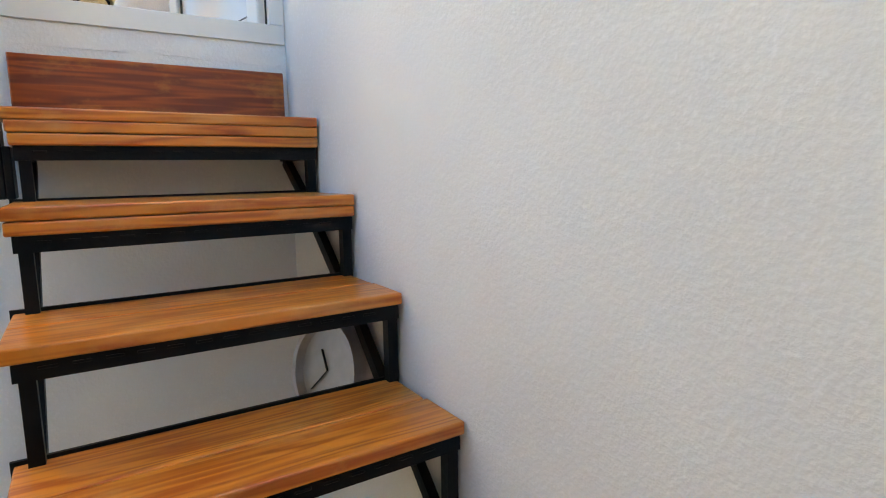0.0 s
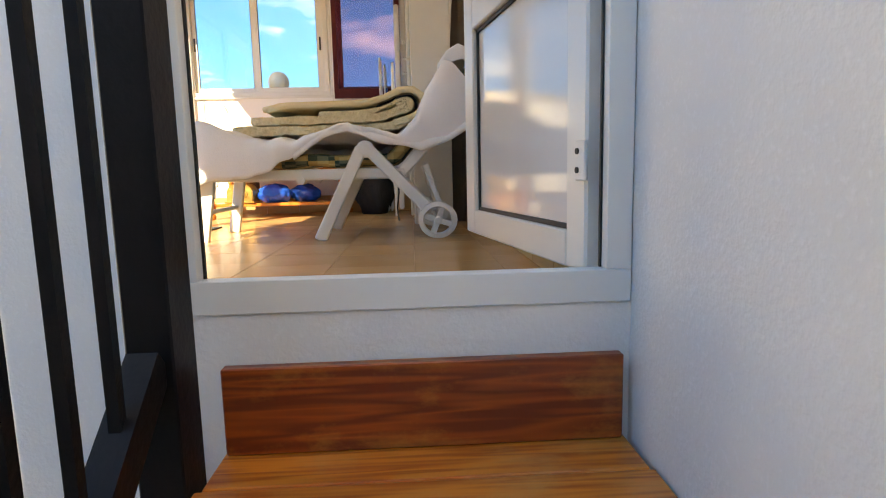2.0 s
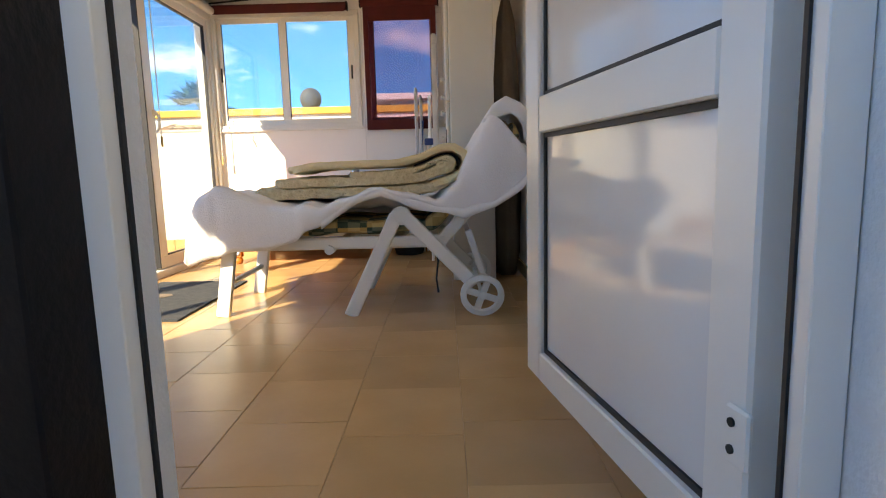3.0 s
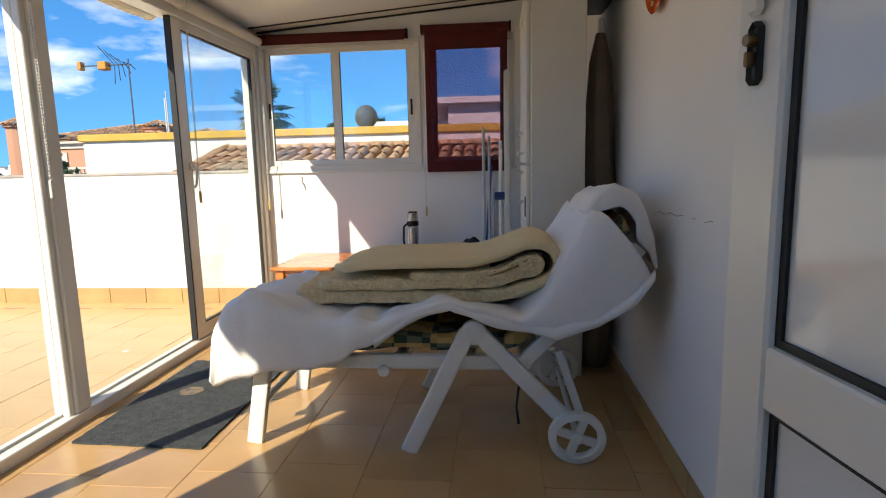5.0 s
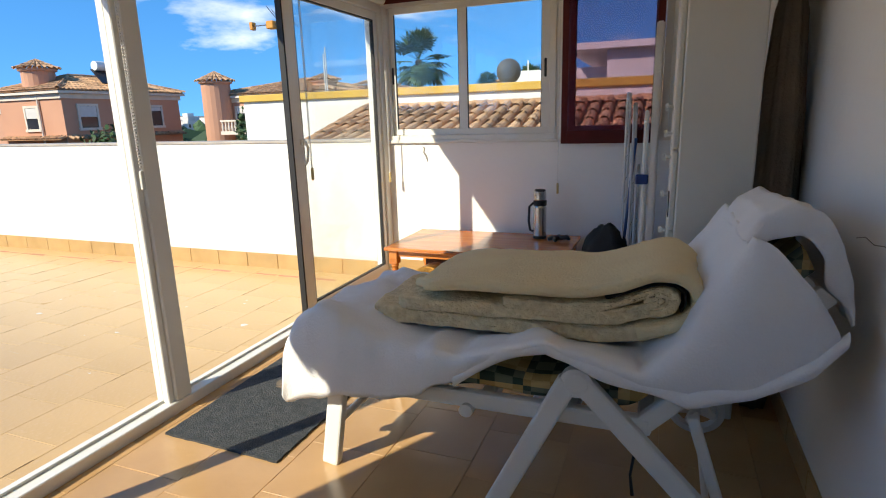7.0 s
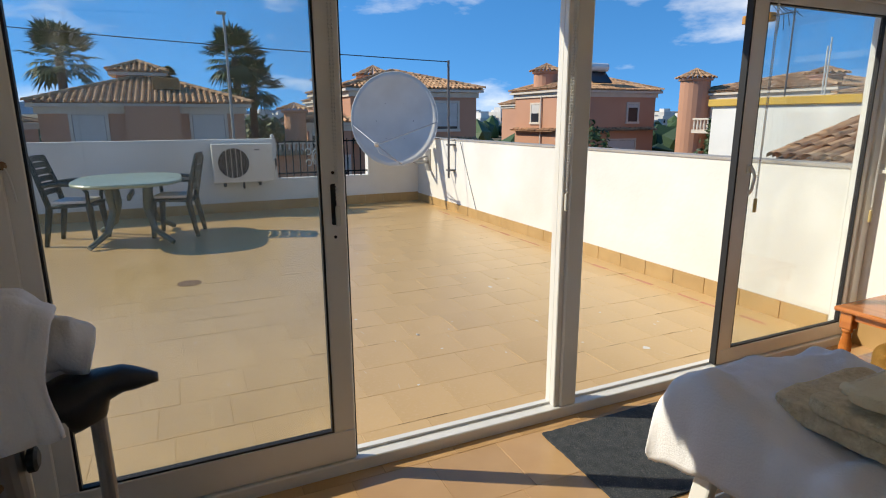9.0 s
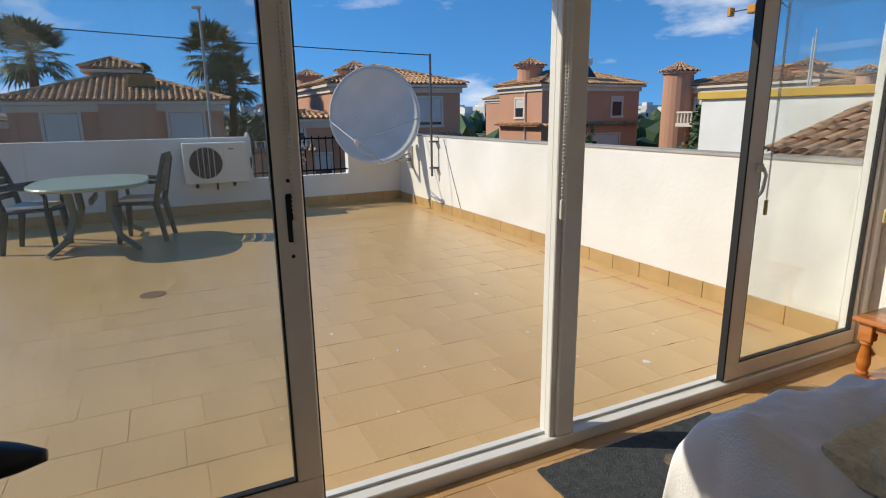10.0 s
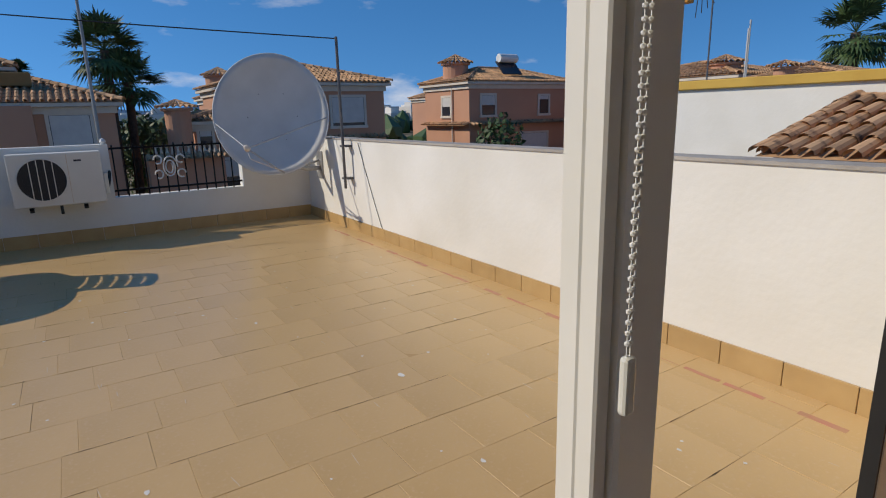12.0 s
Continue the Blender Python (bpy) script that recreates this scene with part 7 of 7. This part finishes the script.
def shrub(x, y, z0, r, h, seed, label, name="shrub", count=520):
    rnd = random.Random(seed)
    s = thing(name, (x, y, z0), label, "shrub" if name == "shrub" else "tree")
    bm = tube(bmesh.new(), [(x, y, z0), (x + 0.05, y, z0 + h * 0.5), (x, y, z0 + h * 0.8)], [0.12, 0.08, 0.03], 7)
    for k in range(5):
        a = k * 1.3
        tube(bm, [(x, y, z0 + h * 0.35), (x + 0.6 * r * math.cos(a), y + 0.6 * r * math.sin(a), z0 + h * 0.7)], [0.05, 0.02], 5)
    part("trunk", bm, TRUNK, s)
    bm = bmesh.new()
    for k in range(count):
        d = Vector((rnd.gauss(0, 1), rnd.gauss(0, 1), rnd.gauss(0, 1))).normalized()
        lump = 1 + 0.28 * noise.noise((d.x * 2.5 + seed, d.y * 2.5, d.z * 2.5))
        q = rnd.uniform(0.55, 1.0) ** 0.5 * lump
        c = Vector((x + d.x * r * q, y + d.y * r * q, z0 + h * 0.56 + d.z * h * 0.46 * q))
        t = Vector((rnd.gauss(0, 1), rnd.gauss(0, 1), rnd.gauss(0, 1))).normalized()
        b = t.cross(d).normalized() if t.cross(d).length > 0.1 else t.orthogonal()
        e = 0.11 + 0.10 * rnd.random()
        bm.faces.new([bm.verts.new(v) for v in (c - t * e, c + b * e * 0.55, c + t * e, c - b * e * 0.55)])
    part("crown", bm, LEAF, s)


shrub(-26.9, 24.0, GZ, 1.5, 4.5, 11, "dense dark green citrus bush before a house", count=900)
shrub(-32.5, 19.6, GZ, 1.2, 3.6, 12, "dark green garden shrub between houses")
shrub(-30.5, 19.2, GZ, 1.0, 3.0, 17, "dark green garden shrub between houses")
shrub(-16.0, 22.6, GZ, 1.3, 4.7, 13, "leafy green garden shrub behind the parapet", count=800)
shrub(-36.5, 6.9, GZ, 1.5, 1.75 - GZ, 14, "broad dark green garden tree", "tree", 1300)
shrub(-20.2, 26.6, GZ, 0.42, 5.1, 16, "slim dark cypress beside a turret", "tree", 700)

# ---- ground and distance ----
bm = bmesh.new()
bmesh.ops.create_grid(bm, x_segments=60, y_segments=60, size=1500.0)
for v in bm.verts:
    r = math.hypot(v.co.x, v.co.y)
    v.co.z = GZ + max(0, r - 160) * 0.018 * (0.6 + 0.6 * noise.noise((v.co.x / 400, v.co.y / 400, 1)))
solid("ground", bm, GROUND, "dry ground reaching to the horizon", "ground", "structure")
rnd = random.Random(21)
WHITETOWN = island_tint(mat("distant white render", (0.66, 0.64, 0.60), (0.60, 0.58, 0.54), 0.9, 0.05, 0, 3), 0.2)
bm, bw = bmesh.new(), bmesh.new()
for k in range(260):
    ang = radians(rnd.uniform(100, 185))
    r = rnd.uniform(180, 420)
    x, y = r * math.cos(ang), r * math.sin(ang)
    base = GZ + max(0, r - 160) * 0.018 * (0.6 + 0.6 * noise.noise((x / 400, y / 400, 1)))
    w, d, h = rnd.uniform(5, 10), rnd.uniform(5, 9), rnd.uniform(4, 7)
    box(bm, x - w / 2, x + w / 2, y - d / 2, y + d / 2, base - 2, base + h)
    box(bm, x - w / 4, x + w / 4, y - d / 4, y + d / 4, base + h, base + h + 1.6)
    for j in range(4):
        yy = y - d / 2 + (j + 0.5) * d / 4
        box(bw, x + w / 2, x + w / 2 + 0.06, yy - 0.4, yy + 0.4, base + h * 0.5, base + h * 0.5 + 1.2)
solid("far_town", bm, WHITETOWN, "white houses of a far hillside town", "town", "stuff")
solid("far_windows", bw, DARKGLASS, "dark windows of a far hillside town", "windows", "stuff")
bm = bmesh.new()
for k in range(900):
    ang = radians(rnd.uniform(95, 200))
    r = rnd.uniform(60, 400)
    x, y = r * math.cos(ang), r * math.sin(ang)
    base = GZ + max(0, r - 160) * 0.018 * (0.6 + 0.6 * noise.noise((x / 400, y / 400, 1)))
    s = rnd.uniform(1.2, 2.6)
    res = bmesh.ops.create_icosphere(bm, subdivisions=1, radius=s, matrix=Matrix.Translation((x, y, base + s * 0.9)) @ Matrix.Diagonal((1, 1, rnd.uniform(0.8, 1.5), 1)))
    for v in res["verts"]:
        v.co += Vector((rnd.uniform(-1, 1), rnd.uniform(-1, 1), rnd.uniform(-1, 1))) * s * 0.25
solid("far_trees", bm, LEAF, "dark green trees between far houses", "trees", "stuff")
# the ridge's distance haze is put into its blue base colour
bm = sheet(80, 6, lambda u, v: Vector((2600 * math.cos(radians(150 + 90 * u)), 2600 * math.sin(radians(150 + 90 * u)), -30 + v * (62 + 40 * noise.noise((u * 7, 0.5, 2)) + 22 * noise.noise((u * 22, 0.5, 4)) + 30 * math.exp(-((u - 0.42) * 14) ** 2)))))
solid("mountains", bm, mat("mountain with haze painted blue", (0.20, 0.28, 0.42), (0.24, 0.32, 0.45), 1.0, 0.002, 0, 1), "mountain with haze painted blue ridge on the horizon", "mountains", "backdrop")

# ---- floor tiles, laid last ----
def tile_mesh(name, w, d, material):
    bm = B(-w / 2, w / 2, -d / 2, d / 2, -0.012, 0.0, 0.0012)
    me = bpy.data.meshes.new(name)
    bm.to_mesh(me)
    bm.free()
    me.materials.append(material)
    return me


PITCH = 0.325
GAP = 0.0015


def lay(parent_name, x0, x1, y0, y1, ax, material, label, near, limit):
    """Staggered square tiles between the bounds; those in the near stretch are pieces of their own, the rest are joined."""
    par = bpy.data.objects[parent_name]
    rnd = random.Random(9)
    full = tile_mesh("tile", PITCH - GAP, PITCH - GAP, material)
    rest = bmesh.new()
    made = 0
    k0 = math.floor((x0 - ax) / PITCH)
    k = k0
    while ax + k * PITCH < x1:
        xa, xb = max(x0, ax + k * PITCH), min(x1, ax + (k + 1) * PITCH)
        off = (k % 2) * PITCH * 0.5 + 0.07 * math.sin(k * 1.7)
        j = math.floor((y0 - off) / PITCH)
        while off + j * PITCH < y1:
            ya, yb = max(y0, off + j * PITCH), min(y1, off + (j + 1) * PITCH)
            j += 1
            if xb - xa < 0.02 or yb - ya < 0.02:
                continue
            whole = xb - xa > PITCH - 0.01 and yb - ya > PITCH - 0.01
            dz = rnd.uniform(-0.0008, 0.0008)
            inside = near[0] < (xa + xb) / 2 < near[1] and near[2] < (ya + yb) / 2 < near[3]
            if inside and made < limit:
                me = full if whole else tile_mesh("tile", xb - xa - GAP, yb - ya - GAP, material)
                o = new("tile", me)
                o.parent = par
                o.location = ((xa + xb) / 2, (ya + yb) / 2, dz)
                o.rotation_euler = (rnd.uniform(-0.0025, 0.0025), rnd.uniform(-0.0025, 0.0025), rnd.uniform(-0.004, 0.004))
                made += 1
            else:
                v = [rest.verts.new((p, q, dz)) for p, q in ((xa + GAP / 2, ya + GAP / 2), (xb - GAP / 2, ya + GAP / 2), (xb - GAP / 2, yb - GAP / 2), (xa + GAP / 2, yb - GAP / 2))]
                w = [rest.verts.new(a.co - Vector((0, 0, 0.012))) for a in v]
                rest.faces.new(v)
                for q in range(4):
                    rest.faces.new((v[q], w[q], w[(q + 1) % 4], v[(q + 1) % 4]))
        k += 1
    if rest.verts:
        tagged(part("joined_tiles", rest, material, par), label, kind="stuff")
    else:
        rest.free()


lay("floor", GX + 0.05, RW, DW + 0.02, END, -0.376, FLOORTILE, "tan floor tiles", (-9, 9, -9, 9), 300)
lay("terrace", WP, GX - 0.06, -2.2, NP, -2.975, TERRTILE, "tan terrace tiles far from the door", (-6.9, -1.0, 2.0, 6.3), 300)
